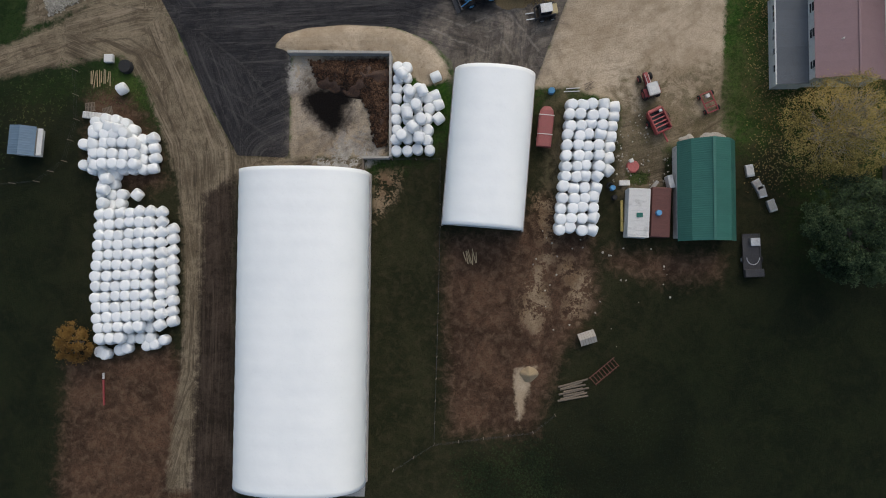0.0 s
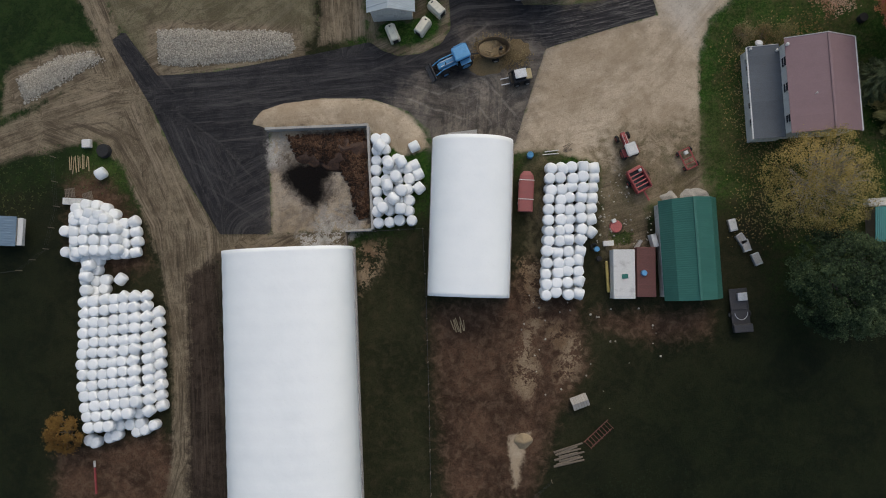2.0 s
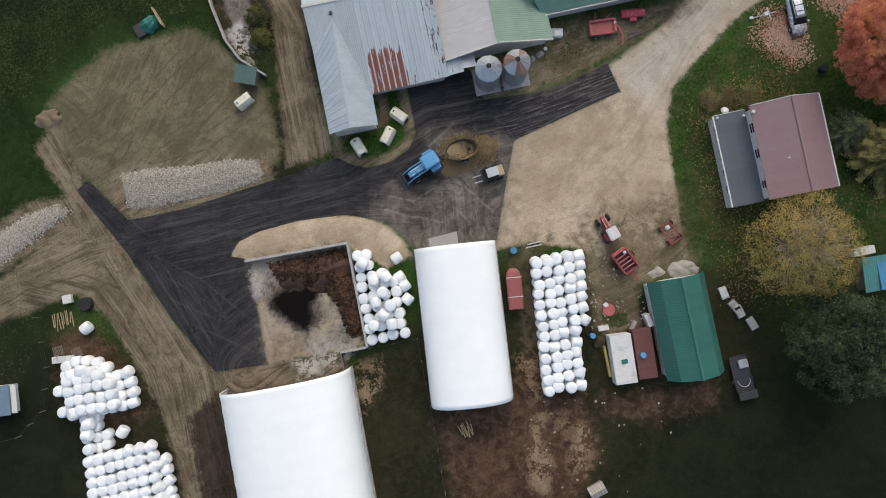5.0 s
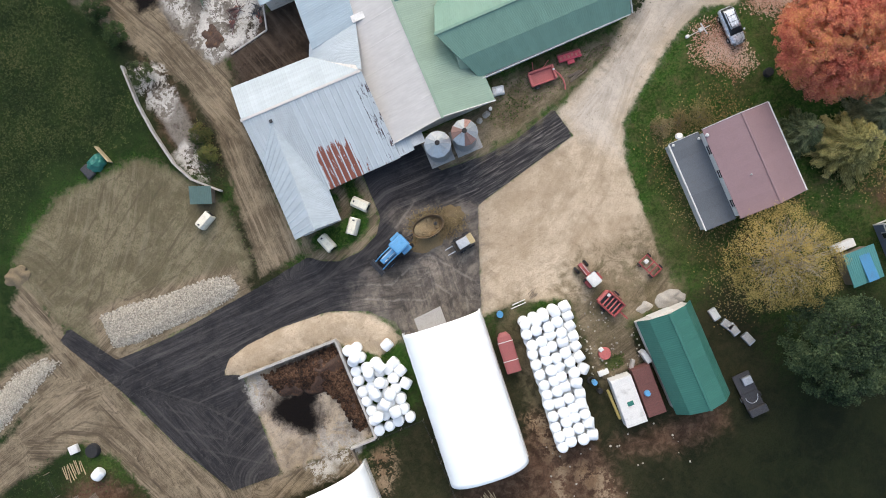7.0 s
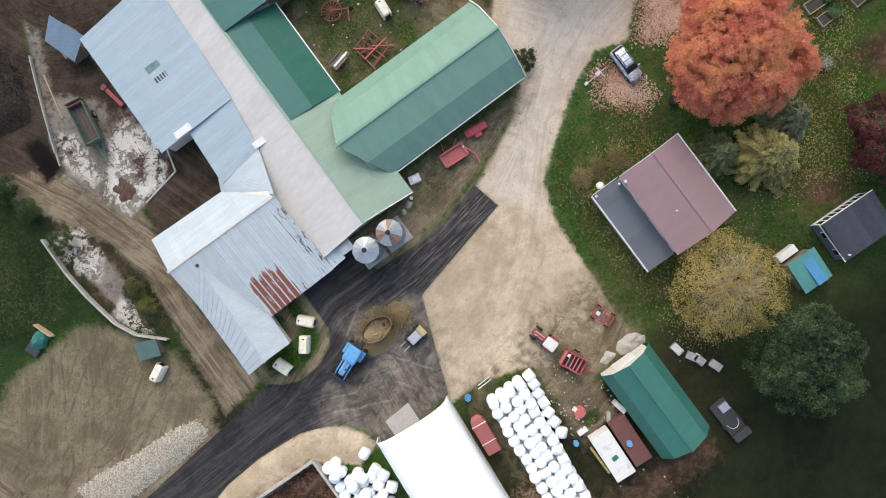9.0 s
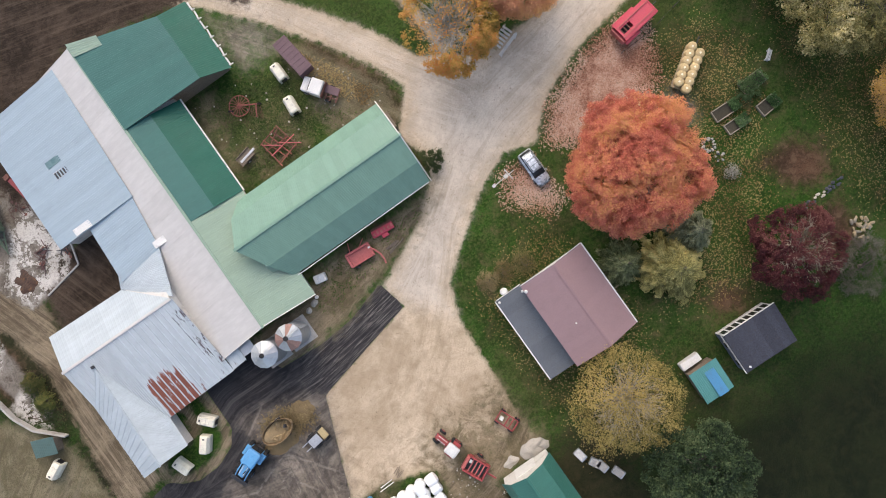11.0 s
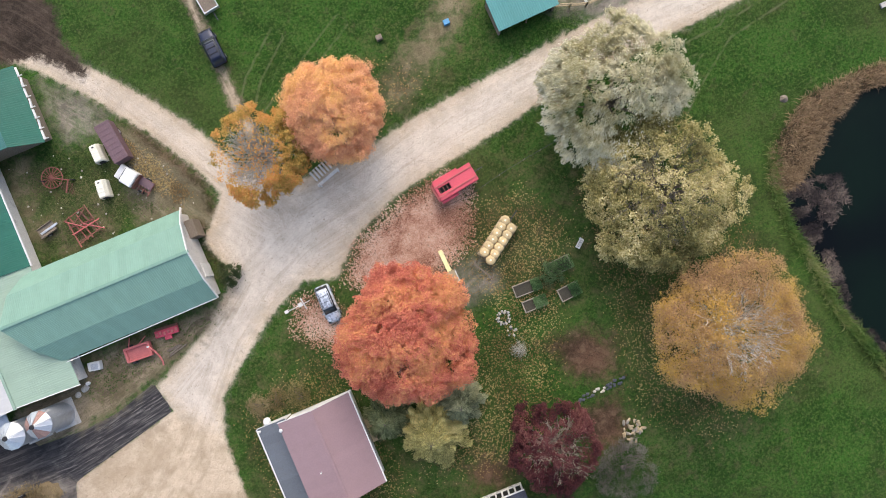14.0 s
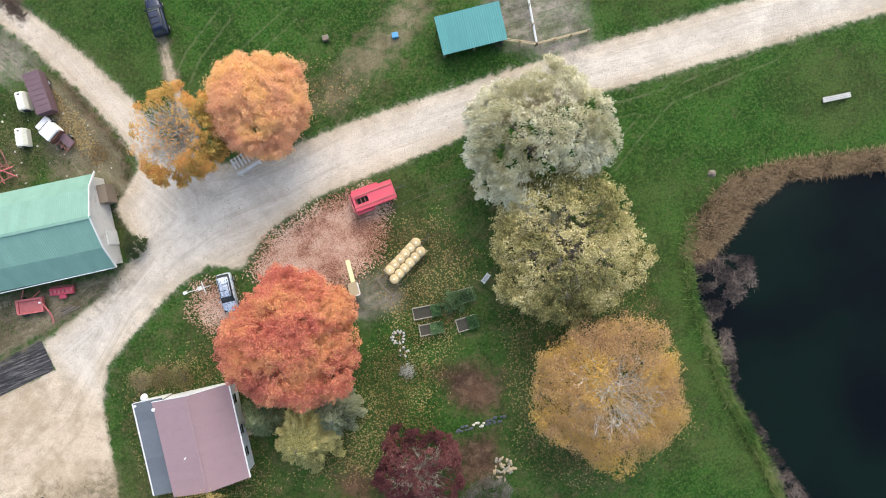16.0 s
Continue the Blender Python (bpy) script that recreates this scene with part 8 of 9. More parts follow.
# ---- calf hutches ----
def hutch(x, y, turn, label="cream plastic calf hutch with open end"):
    t = thing("calf_hutch", x, y, 0, turn, label, "calf hutch", "calf hutches")
    bm = BM()
    rows = [(-1.05, 0.56, 0.0, 1.15), (-0.9, 0.62, 0.0, 1.28), (0.8, 0.62, 0.0, 1.28), (0.95, 0.58, 0.0, 1.2)]
    rings = [[(u, -w, 0), (u, -w, h * 0.62), (u, -w * 0.62, h), (u, w * 0.62, h), (u, w, h * 0.62), (u, w, 0)] for u, w, _, h in rows]
    shell(bm, rings)
    part("shell", bm, CREAM, t)
    for u in (-0.55, -0.1, 0.35):
        one("rib", CREAM, t, (u - 0.05, u + 0.05, -0.4, 0.4, 1.26, 1.33), bevel=0.02)
    one("opening", BLACK, t, (0.93, 0.97, -0.33, 0.33, 0.02, 0.85))
    one("vent", DARKM, t, (-0.8, -0.65, -0.12, 0.12, 1.28, 1.33))
    return t


hutch(-0.6, 38.7, -47)
hutch(-2.4, 36.65, -128)
hutch(-5.95, 36.05, -70)
hutch(28.9, 66.3, -89)
hutch(27.9, 62.4, -95)
hutch(-18.2, 44.2, 27)


# ---- small buildings ----
def gable_shed(name, x, y, turn, length, width, eave, rise, roof_mat, wall_mat, label, overhang=0.2, category="shed"):
    """length along local x, ridge along x."""
    t = thing(name, x, y, 0, turn, label, category)
    h, w = length / 2, width / 2
    bm = BM()
    shell(bm, [[(u, -w, -0.1), (u, -w, eave), (u, 0, eave + rise), (u, w, eave), (u, w, -0.1)] for u in (-h, h)])
    part("wall", bm, wall_mat, t)
    o = overhang
    n = max(4, int(length / 0.9))
    drop = o * rise / w
    for s in (-1, 1):
        roof_plane(t, ((-h - o, s * (w + o), eave - drop + 0.09), (h + o, s * (w + o), eave - drop + 0.09)), ((-h - o, 0, eave + rise + 0.09), (h + o, 0, eave + rise + 0.09)), n, roof_mat, lip=0.012, pitch=0.3)
    return t


def lean_shed(name, x, y, turn, length, width, high, low, roof_mat, wall_mat, label, open_side=False, category="shed"):
    t = thing(name, x, y, 0, turn, label, category)
    h, w = length / 2, width / 2
    if open_side:
        one("back_wall", wall_mat, t, (-h, h, w - 0.1, w, -0.1, high - 0.05))
        for u in (-h, h - 0.1):
            one("side_wall", wall_mat, t, (u, u + 0.1, -w, w, -0.1, low - 0.02))
        for u in (-h + 0.1, 0, h - 0.2):
            one("post", WOOD, t, (u, u + 0.12, -w, -w + 0.12, -0.1, low))
    else:
        bm = BM()
        shell(bm, [[(u, -w, -0.1), (u, -w, low), (u, w, high), (u, w, -0.1)] for u in (-h, h)])
        part("wall", bm, wall_mat, t)
    roof_plane(t, ((-h - 0.2, -w - 0.25, low + 0.05), (h + 0.2, -w - 0.25, low + 0.05)), ((-h - 0.2, w + 0.2, high + 0.1), (h + 0.2, w + 0.2, high + 0.1)), max(4, int(length / 0.9)), roof_mat)
    return t


lean_shed("run_in_shed", 79.15, 63.0, 1.5, 6.9, 3.7, 2.5, 2.1, TEAL, WOOD, "animal shed with teal metal roof", True)
def cottage(x, y, turn):
    """A low cottage under one sloping roof, with a glazed white front along its high side."""
    t = thing("cottage", x, y, 0, turn, "small dark cottage with glazed white front wall", "cottage")
    siding = surface("blue_grey_siding", (0.13, 0.16, 0.22), 0.7, 0, 0.1, 1.0)
    prism("wall", [(-2.3, -0.1), (-2.3, 2.1), (2.25, 2.65), (2.25, -0.1)], 0, -3.1, 3.1, siding, t)
    roof_plane(t, ((-3.25, -2.45, 2.2), (3.25, -2.45, 2.2)), ((-3.25, 2.45, 2.78), (3.25, 2.45, 2.78)), 9, SHINGLE, lip=0.008, pitch=0)
    one("fascia", WHITE, t, (-3.25, 3.25, 2.46, 2.54, 2.62, 2.8))
    one("barge_board", WHITE, t, (-3.33, -3.26, -2.45, 2.5, 2.1, 2.26))
    front = one("front_wall", WHITE, t, (-3.1, 3.1, 2.26, 2.36, -0.1, 2.6))
    for k in range(8):
        u = -2.98 + 0.75 * k
        one("pane", GLASS, front, (u + 0.07, u + 0.63, 2.35, 2.38, 0.75, 2.1))
        one("sill", WHITE, front, (u, u + 0.7, 2.36, 2.46, 0.62, 0.7))
        one("kick_panel", CONC, front, (u + 0.07, u + 0.63, 2.35, 2.375, 0.1, 0.55))
    for v in (-1.3, 1.0):
        f = one("window", WHITE, t, (-3.17, -3.1, v - 0.4, v + 0.4, 1.0, 1.9))
        one("pane", GLASS, f, (-3.2, -3.16, v - 0.32, v + 0.32, 1.08, 1.82))
    bm = BM()
    rod(bm, (-2.6, -2.0, 2.2), (-2.6, -2.0, 2.55), 0.12, 0.1, 10)
    part("roof_vent", bm, WHITE, t, "small white vent")


cottage(55.0, 11.3, -1.5)
shed2 = lean_shed("tarp_shed", 48.1, 10.4, -1, 3.1, 3.4, 2.2, 1.8, TEAL, WOOD, "small shed with green roof under a blue tarpaulin")
one("tarpaulin", BLUETARP, shed2, (-0.2, 1.0, -1.9, 1.5, 2.16, 2.22), bevel=0.02)
tagged(one("chest_freezer", WHITE, None, (46.5, 48.9, 12.5, 13.4, -0.02, 0.95), bevel=0.06), "long white chest beside the small shed", "chest")
animal = gable_shed("goat_shed", -53.0, 15.3, 85, 3.2, 3.0, 1.7, 0.5, BLUE_D, WHITE, "white shed with blue-grey metal roof on grass", 0.15)
one("awning", WHITE, animal, (-1.6, 1.6, -2.35, -1.72, 1.5, 1.58), bevel=0.02)
lean_shed("garden_shed", -17.2, 46.9, -22, 2.2, 1.6, 1.7, 1.4, surface("faded_green_metal", (0.12, 0.19, 0.165), 0.5, 0.3, 0.15, 1.5), WOOD, "small shed with faded green roof")
tarp = thing("covered_implement", -27.8, 55.7, 0, 20, "green tarpaulin over a small implement", "covered implement")
bm = BM()
bmesh.ops.create_icosphere(bm, subdivisions=3, radius=1.0)
for v in bm.verts:
    v.co = Vector((v.co.x * 1.25, v.co.y * 0.95, max(0, v.co.z) * 1.0)) * (1 + 0.22 * noise.noise(v.co * 2.2))
part("tarpaulin", bm, TARP, tarp)
one("pole", NEWWOOD, tarp, (1.3, 1.45, -1.2, 1.3, 0.0, 0.9))
one("netting", DARKM, tarp, (-2.0, -0.9, -0.9, 0.8, 0.0, 0.45), bevel=0.15)


# ---- yard clutter ----
def barrel(x, y, material, label, r=0.3, h=0.85):
    bm = BM()
    k = 18
    shell(bm, [[(x + math.cos(2 * math.pi * i / k) * r * s, y + math.sin(2 * math.pi * i / k) * r * s, z * h) for i in range(k)] for s, z in ((0.94, 0), (1, 0.05), (0.97, 0.33), (1.03, 0.36), (0.97, 0.39), (0.97, 0.66), (1.03, 0.7), (0.97, 0.73), (1, 0.95), (0.92, 1.0), (0.85, 0.96))])
    return tagged(part("barrel", bm, material), label, "barrel", "barrels")


barrel(9.3, 20.7, BLUETARP, "blue drum beside the bales", 0.38)
barrel(16.2, 9.4, BLUEP, "blue plastic barrel beside bales")
barrel(16.4, 8.3, BLACK, "black barrel beside bales")
barrel(48.0, 34.2, BLACK, "black barrel at the lawn edge", 0.5, 0.7)


def boards(name, x, y, turn, count, length, label, category, material=None, spread=1.2, thick=0.09, seed=0):
    """Loose poles or boards lying side by side on the ground."""
    rnd = random.Random(seed)
    t = thing(name, x, y, 0, turn, label, category)
    for k in range(count):
        v = spread * ((k + 0.5) / count - 0.5) + rnd.uniform(-0.05, 0.05)
        ln = length * rnd.uniform(0.65, 1.05) / 2
        sh = rnd.uniform(-0.3, 0.3)
        tilt = rnd.uniform(-0.12, 0.12)
        bm = BM()
        rod(bm, (-ln + sh, v - tilt, thick * 0.8), (ln + sh, v + tilt, thick * 0.8 + rnd.uniform(0, 0.05)), thick, thick * 0.8, 7)
        part("log" if thick > 0.08 else "stick", bm, material or NEWWOOD, t)


boards("log_pile", 11.65, -13.8, 14, 8, 3.4, "grey-brown cut logs lying on grass", "log pile", WOOD, 2.0, 0.13, 2)
boards("stick_pile", -44.6, 23.1, 88, 10, 2.0, "pale split sticks on grass", "stick pile", NEWWOOD, 2.6, 0.06, 3)
boards("stick_pile", -0.1, 1.4, 100, 7, 1.7, "pale sticks on brown soil", "stick pile", NEWWOOD, 1.5, 0.06, 4)
boards("timber_pile", 28.2, 42.7, 8, 4, 2.4, "grey timbers beside the mower", "timber pile", WOOD, 0.7, 0.1, 5)
boards("pipe_pile", 11.7, 20.9, 5, 2, 1.9, "white timber frame near bales", "timber pile", WHITE, 0.7, 0.07, 6)
boards("branch_pile", 13.6, 21.3, 30, 5, 1.4, "dry brush beside the bales", "brush pile", WOOD, 0.8, 0.04, 7)


def harrow_bar(x, y, turn, label):
    t = thing("tine_harrow", x, y, 0, turn, label, "harrow")
    one("bar", RUST, t, (-1.9, 1.9, 0.5, 0.58, 0.1, 0.2), (-1.7, 1.5, -0.5, -0.42, 0.1, 0.18))
    for k in range(9):
        one("tine", RUST, t, (-1.75 + 0.42 * k, -1.68 + 0.42 * k, -0.6, 0.55, 0.06, 0.12))


harrow_bar(15.2, -11.6, 40, "rusty tine harrow lying on grass")


def crate(x, y, turn, label):
    t = thing("wooden_hutch", x, y, 0, turn, label, "hutch")
    bm = BM()
    shell(bm, [[(u, -0.6, 0), (u, -0.6, 0.8), (u, 0, 1.15), (u, 0.6, 0.8), (u, 0.6, 0)] for u in (-0.85, 0.85)])
    part("body", bm, WOOD, t)
    for k in range(6):
        for s in (-1, 1):
            bm = BM()
            u = -0.95 + 0.32 * k
            shell(bm, [[(a, s * 0.72, 0.76), (a, 0, 1.2), (a, 0, 1.25), (a, s * 0.74, 0.81)] for a in (u, u + 0.29)])
            part("roof_board", bm, surface("bleached_board", (0.42, 0.38, 0.33), 0.9, 0, 0.2, 3.0) if (k, s) == (0, -1) else bpy.data.materials["bleached_board"], t)


crate(13.15, -7.7, 18, "small bleached wooden hutch on grass")
post = thing("post_driver", -43.5, -14.4, 0, 92, "red steel post driver lying on dirt", "post driver")
one("beam", RED, post, (-1.6, 1.4, -0.09, 0.09, 0.0, 0.22), bevel=0.02)
one("cap", WHITE, post, (1.5, 2.2, -0.1, 0.1, 0.0, 0.2), bevel=0.03)


def pallet(x, y, turn, label, h=0.0, material=None):
    t = thing("pallet", x, y, h, turn, label, "pallet", "pallets")
    for v in (-0.5, 0, 0.5):
        one("bearer", material or WOOD, t, (-0.6, 0.6, v - 0.05, v + 0.05, 0, 0.1))
    for k in range(7):
        one("slat", material or WOOD, t, (-0.6 + 0.183 * k, -0.5 + 0.183 * k, -0.55, 0.55, 0.1, 0.125))


pallet(-45.8, 19.6, 5, "grey wooden pallet on grass")
pallet(-43.6, 19.0, 15, "brown wooden pallet beside the bales")
feeder = thing("white_feeder", -45.2, 18.5, 0, -6, "white ribbed plastic feeder on grass", "feeder")
for k in range(7):
    one("segment", WHITE, feeder, (-1.3 + 0.37 * k, -0.96 + 0.37 * k, -0.4, 0.4, 0, 0.5), bevel=0.07)
tagged(one("white_crate", WHITE, None, (-44.0, -42.9, 24.9, 25.9, -0.02, 0.5), bevel=0.08), "white plastic crate on grass", "crate")
bm = BM()
for k in range(2):
    bmesh.ops.create_cone(bm, cap_ends=True, segments=18, radius1=0.85, radius2=0.75, depth=0.3, matrix=pose(-41.4, 24.4, 0.13 + 0.29 * k))
tagged(part("tyre_stack", bm, BLACK), "black tractor tyres stacked on grass", "tyre")


def junk_trailer(x, y, turn):
    t = thing("flatbed_trailer", x, y, 0, turn, "old trailer frame loaded with scrap", "trailer")
    one("frame", DARKM, t, (-2.5, 2.4, -1.0, -0.88, 0.45, 0.58), (-2.5, 2.4, 0.88, 1.0, 0.45, 0.58), (-2.5, -2.38, -1.0, 1.0, 0.45, 0.58), (2.3, 2.4, -1.0, 1.0, 0.45, 0.58), (-0.2, -0.1, -1.0, 1.0, 0.45, 0.58))
    one("floor", DARKM, t, (-2.4, 2.2, -0.88, 0.88, 0.42, 0.48))
    one("box", DARKM, t, (1.5, 2.4, -1.05, 1.05, 0.55, 1.1), bevel=0.08)
    one("panel", GALV, t, (-2.0, -1.1, -0.2, 0.85, 0.5, 0.9), bevel=0.04)
    bm = BM()
    for k in range(12):
        a, b = math.pi * k / 12, math.pi * (k + 1) / 12
        rod(bm, (0.2 + math.sin(a) * 0.8, math.cos(a) * 0.7, 0.8), (0.2 + math.sin(b) * 0.8, math.cos(b) * 0.7, 0.8), 0.04, sides=5)
    part("hoop", bm, GALV, t)
    for v in (-1.05, 1.05):
        wheel(t, 0.4, v, 0.36, 0.2)


junk_trailer(31.7, 1.6, -88)
for x, y, turn, label in ((31.7, 11.3, -80, "grey metal box on grass"), (32.6, 9.6, -60, "broken grey cabinet on grass"), (33.0, 8.9, -75, "grey sheet metal scrap"), (34.1, 7.3, -70, "grey scrap cart on grass")):
    b = thing("scrap_box", x, y, 0, turn, label, "scrap")
    one("panel", GALV, b, (-0.7, 0.7, -0.45, 0.45, -0.02, 0.42), bevel=0.05)
    one("lid", WHITE if x < 32 else CONC, b, (-0.6, 0.5, -0.4, 0.4, 0.42, 0.47), bevel=0.015)
roto = thing("rotary_mower", 18.6, 11.9, 0, -70, "round faded red mower deck on dirt", "mower")
bm = BM()
rod(bm, (0, 0, 0.05), (0, 0, 0.4), 0.75, 0.65, 20)
part("deck", bm, FADED, roto)
one("gearbox", WHITE, roto, (-0.9, -0.45, -0.25, 0.25, 0.1, 0.55), bevel=0.06)
cartt = thing("hand_cart", 20.3, 60.8, 0, 12, "grey wooden cart on grass", "cart")
one("bed", WOOD, cartt, (-1.1, 0.9, -0.55, 0.55, 0.4, 0.5), (-1.1, 0.9, -0.6, -0.52, 0.4, 0.75), (-1.1, 0.9, 0.52, 0.6, 0.4, 0.75))
one("plank", GALV, cartt, (-0.9, 1.3, -0.2, 0.05, 0.52, 0.6))
for v in (-0.65, 0.65):
    wheel(cartt, -0.2, v, 0.32, 0.14)
junk = thing("stock_tank", 19.2, 44.5, 0, -12, "dented white tank beside the barn", "tank")
one("body", WHITE, junk, (-0.7, 0.7, -0.5, 0.5, -0.02, 0.7), bevel=0.1)
one("lid", GALV, junk, (-0.3, 0.5, -0.35, 0.3, 0.7, 0.76), bevel=0.02)
spreader = thing("manure_spreader", -7.9, 72.5, 0, -99, "green-grey manure spreader on concrete", "manure spreader")
one("floor", DARKM, spreader, (-2.6, 2.4, -0.85, 0.85, 0.75, 0.85))
for v in (-0.95, 0.95):
    one("side", surface("olive_paint", (0.11, 0.15, 0.1), 0.7, 0, 0.25, 1.5) if v < 0 else bpy.data.materials["olive_paint"], spreader, (-2.6, 2.4, v - 0.05, v + 0.05, 0.8, 1.6))
    wheel(spreader, -0.9, v * 1.15, 0.5, 0.28)
one("front", bpy.data.materials["olive_paint"], spreader, (2.3, 2.4, -0.95, 0.95, 0.8, 1.7))
one("beater", RUST, spreader, (-2.7, -2.45, -0.9, 0.9, 0.9, 1.5), bevel=0.05)
one("chain_bar", RUST, spreader, (-2.0, 1.8, -0.3, -0.22, 0.86, 0.95), (-2.0, 1.8, 0.22, 0.3, 0.86, 0.95))
bm = BM()
for a, b in (((2.4, -0.6, 0.6), (4.4, -0.08, 0.5)), ((2.4, 0.6, 0.6), (4.4, 0.08, 0.5)), ((2.4, 0.0, 0.9), (4.9, 0.0, 0.5)), ((3.2, -0.4, 0.7), (3.2, 0.4, 0.7))):
    rod(bm, a, b, 0.09, 0.08, 6)
part("tow_bar", bm, bpy.data.materials["olive_paint"], spreader)
for u in (-2.0, 0.2, 2.0):
    for v in (-1.03, 1.03):
        one("rib", bpy.data.materials["olive_paint"], spreader, (u - 0.06, u + 0.06, v - 0.03, v + 0.03, 0.7, 1.65))
one("rear_gate", WOOD, spreader, (-3.0, -2.85, -1.0, 1.0, 0.7, 1.8), bevel=0.03)
conveyor = thing("red_conveyor", -3.6, 73.6, 0, 100, "red conveyor lying beside the barn", "conveyor")
one("trough", RED, conveyor, (-1.6, 1.6, -0.25, 0.25, -0.02, 0.4), bevel=0.05)
one("motor", RUST, conveyor, (1.2, 1.8, -0.35, 0.35, 0.0, 0.55), bevel=0.05)
boards("pole_pile", -9.6, 77.9, -104, 1, 7.0, "long pale pole on concrete", "pole", NEWWOOD, 0.1, 0.1, 9)
def tangle(x, y, rx, ry, count, material, label, seed):
    """Scrap thrown down crosswise: bent bars and small plates."""
    rnd = random.Random(seed)
    t = thing("scrap_pile", x, y, 0, rnd.uniform(0, 90), label, "scrap", "scrap heaps")
    for k in range(count):
        px, py, a, ln = rnd.gauss(0, rx * 0.5), rnd.gauss(0, ry * 0.5), rnd.uniform(0, 6.3), rnd.uniform(0.25, 0.8)
        bm = BM()
        if k % 3:
            rod(bm, (px - math.cos(a) * ln, py - math.sin(a) * ln, 0.06), (px + math.cos(a) * ln, py + math.sin(a) * ln, rnd.uniform(0.08, 0.35)), rnd.uniform(0.03, 0.06), sides=5)
            part("bar", bm, material, t)
        else:
            box(bm, -ln * 0.4, ln * 0.4, -0.16, 0.16, 0, 0.04, m=Matrix.Translation((px, py, 0.05)) @ pose(0, 0, 0, rnd.uniform(-15, 15), rnd.uniform(-15, 15), math.degrees(a)))
            part("plate", bm, material if k % 2 else RUST, t)


RUBBLE = leafy("muddy_rubble", [(0.018, 0.015, 0.013), (0.04, 0.033, 0.028), (0.085, 0.073, 0.062)])
OLDIRON = surface("dull_old_iron", (0.12, 0.065, 0.06), 0.9, 0.1, 0.4, 3.0, bump=0.5)
tangle(-5.6, 65.2, 1.6, 1.0, 26, OLDIRON, "rusty brown scrap iron strewn on concrete", 10)
tangle(-4.7, 71.6, 1.3, 1.6, 24, OLDIRON, "dull red scrap iron heaped beside the barn", 13)
tangle(-3.0, 64.4, 0.9, 0.9, 14, DARKM, "dark scrap iron at the slab edge", 14)
scatter("rubble", [(-24.0, 86.0), (-10.5, 88.0), (-10.4, 81.0), (-13.0, 76.4), (-19.0, 77.6)], 2600, stone, RUBBLE, "broken earth and rubble churned into mud", "rubble", 73, -0.25, fade=1.5)
heap("dung_heap", -9.2, 64.0, 1.3, 1.5, 0.16, MANURE, "low dung heap on concrete", 41, "dung heap", rough=0.2)
heap("field_stone", 16.9, 42.6, 0.5, 0.4, 0.35, STONE, "grey field stone against the barn", 43, "boulder")
heap("field_stone", 15.9, 42.2, 0.4, 0.35, 0.3, STONE, "grey field stone near the bins", 44, "boulder")
barrel(17.6, 43.0, WHITE, "white plastic bucket beside the barn", 0.2, 0.4)


heap("spilled_feed", 5.0, 32.0, 2.6, 1.4, 0.22, FEED, "trampled straw spilled beside the feed wagon", 62, "straw heap", rough=0.14)
heap("spilled_feed", 8.4, 33.4, 2.0, 1.3, 0.14, FEED, "thin straw litter spread over the asphalt", 63, "straw heap", rough=0.1)
STRAWBITS = leafy("loose_straw", [(0.12, 0.09, 0.045), (0.24, 0.18, 0.09), (0.36, 0.28, 0.15)])
scatter("loose_straw", [(2.6, 34.2), (4.2, 36.0), (7.6, 35.6), (10.6, 33.4), (10.2, 31.0), (6.5, 30.6), (3.4, 31.6)], 2600, fallen, STRAWBITS, "loose straw spilled round the feed wagon", "straw", 61, 0.04, fade=1.6)
flat = thing("utility_trailer", 46.7, 78.8, 0, 98, "grey utility trailer on the drive", "trailer")
one("deck", WOOD, flat, (-2.6, 1.8, -0.85, 0.85, 0.5, 0.6), bevel=0.02)
one("side", GALV, flat, (-2.6, 1.8, -0.92, -0.84, 0.5, 0.95), (-2.6, 1.8, 0.84, 0.92, 0.5, 0.95))
one("front", GALV, flat, (-2.68, -2.58, -0.9, 0.9, 0.5, 1.0))
one("tow_bar", DARKM, flat, (-3.8, -2.6, -0.05, 0.05, 0.42, 0.52))
for v in (-1.0, 1.0):
    wheel(flat, 0.0, v, 0.34, 0.2)
rowstones = thing("garden_edging", 70.6, 19.6, 0, 2, "row of dark and white stones along the garden edge", "garden edging")
SLATE = surface("slate_stone", (0.07, 0.075, 0.09), 0.8, 0, 0.25, 3.0)
rnd = random.Random(77)
for k in range(26):
    bm = BM()
    bmesh.ops.create_icosphere(bm, subdivisions=1, radius=rnd.uniform(0.12, 0.24), matrix=Matrix.Translation((-2.7 + 0.22 * k + rnd.uniform(-0.1, 0.1), rnd.uniform(-0.3, 0.3), 0.06)) @ Matrix.Diagonal((1.2, 0.9, 0.7, 1)))
    part("stone", bm, CHIPS if 9 <= k < 15 else SLATE, rowstones)


# ---- garden ----
BEDWOOD = surface("bleached_bed_boards", (0.3, 0.265, 0.21), 0.9, 0, 0.25, 3.0)


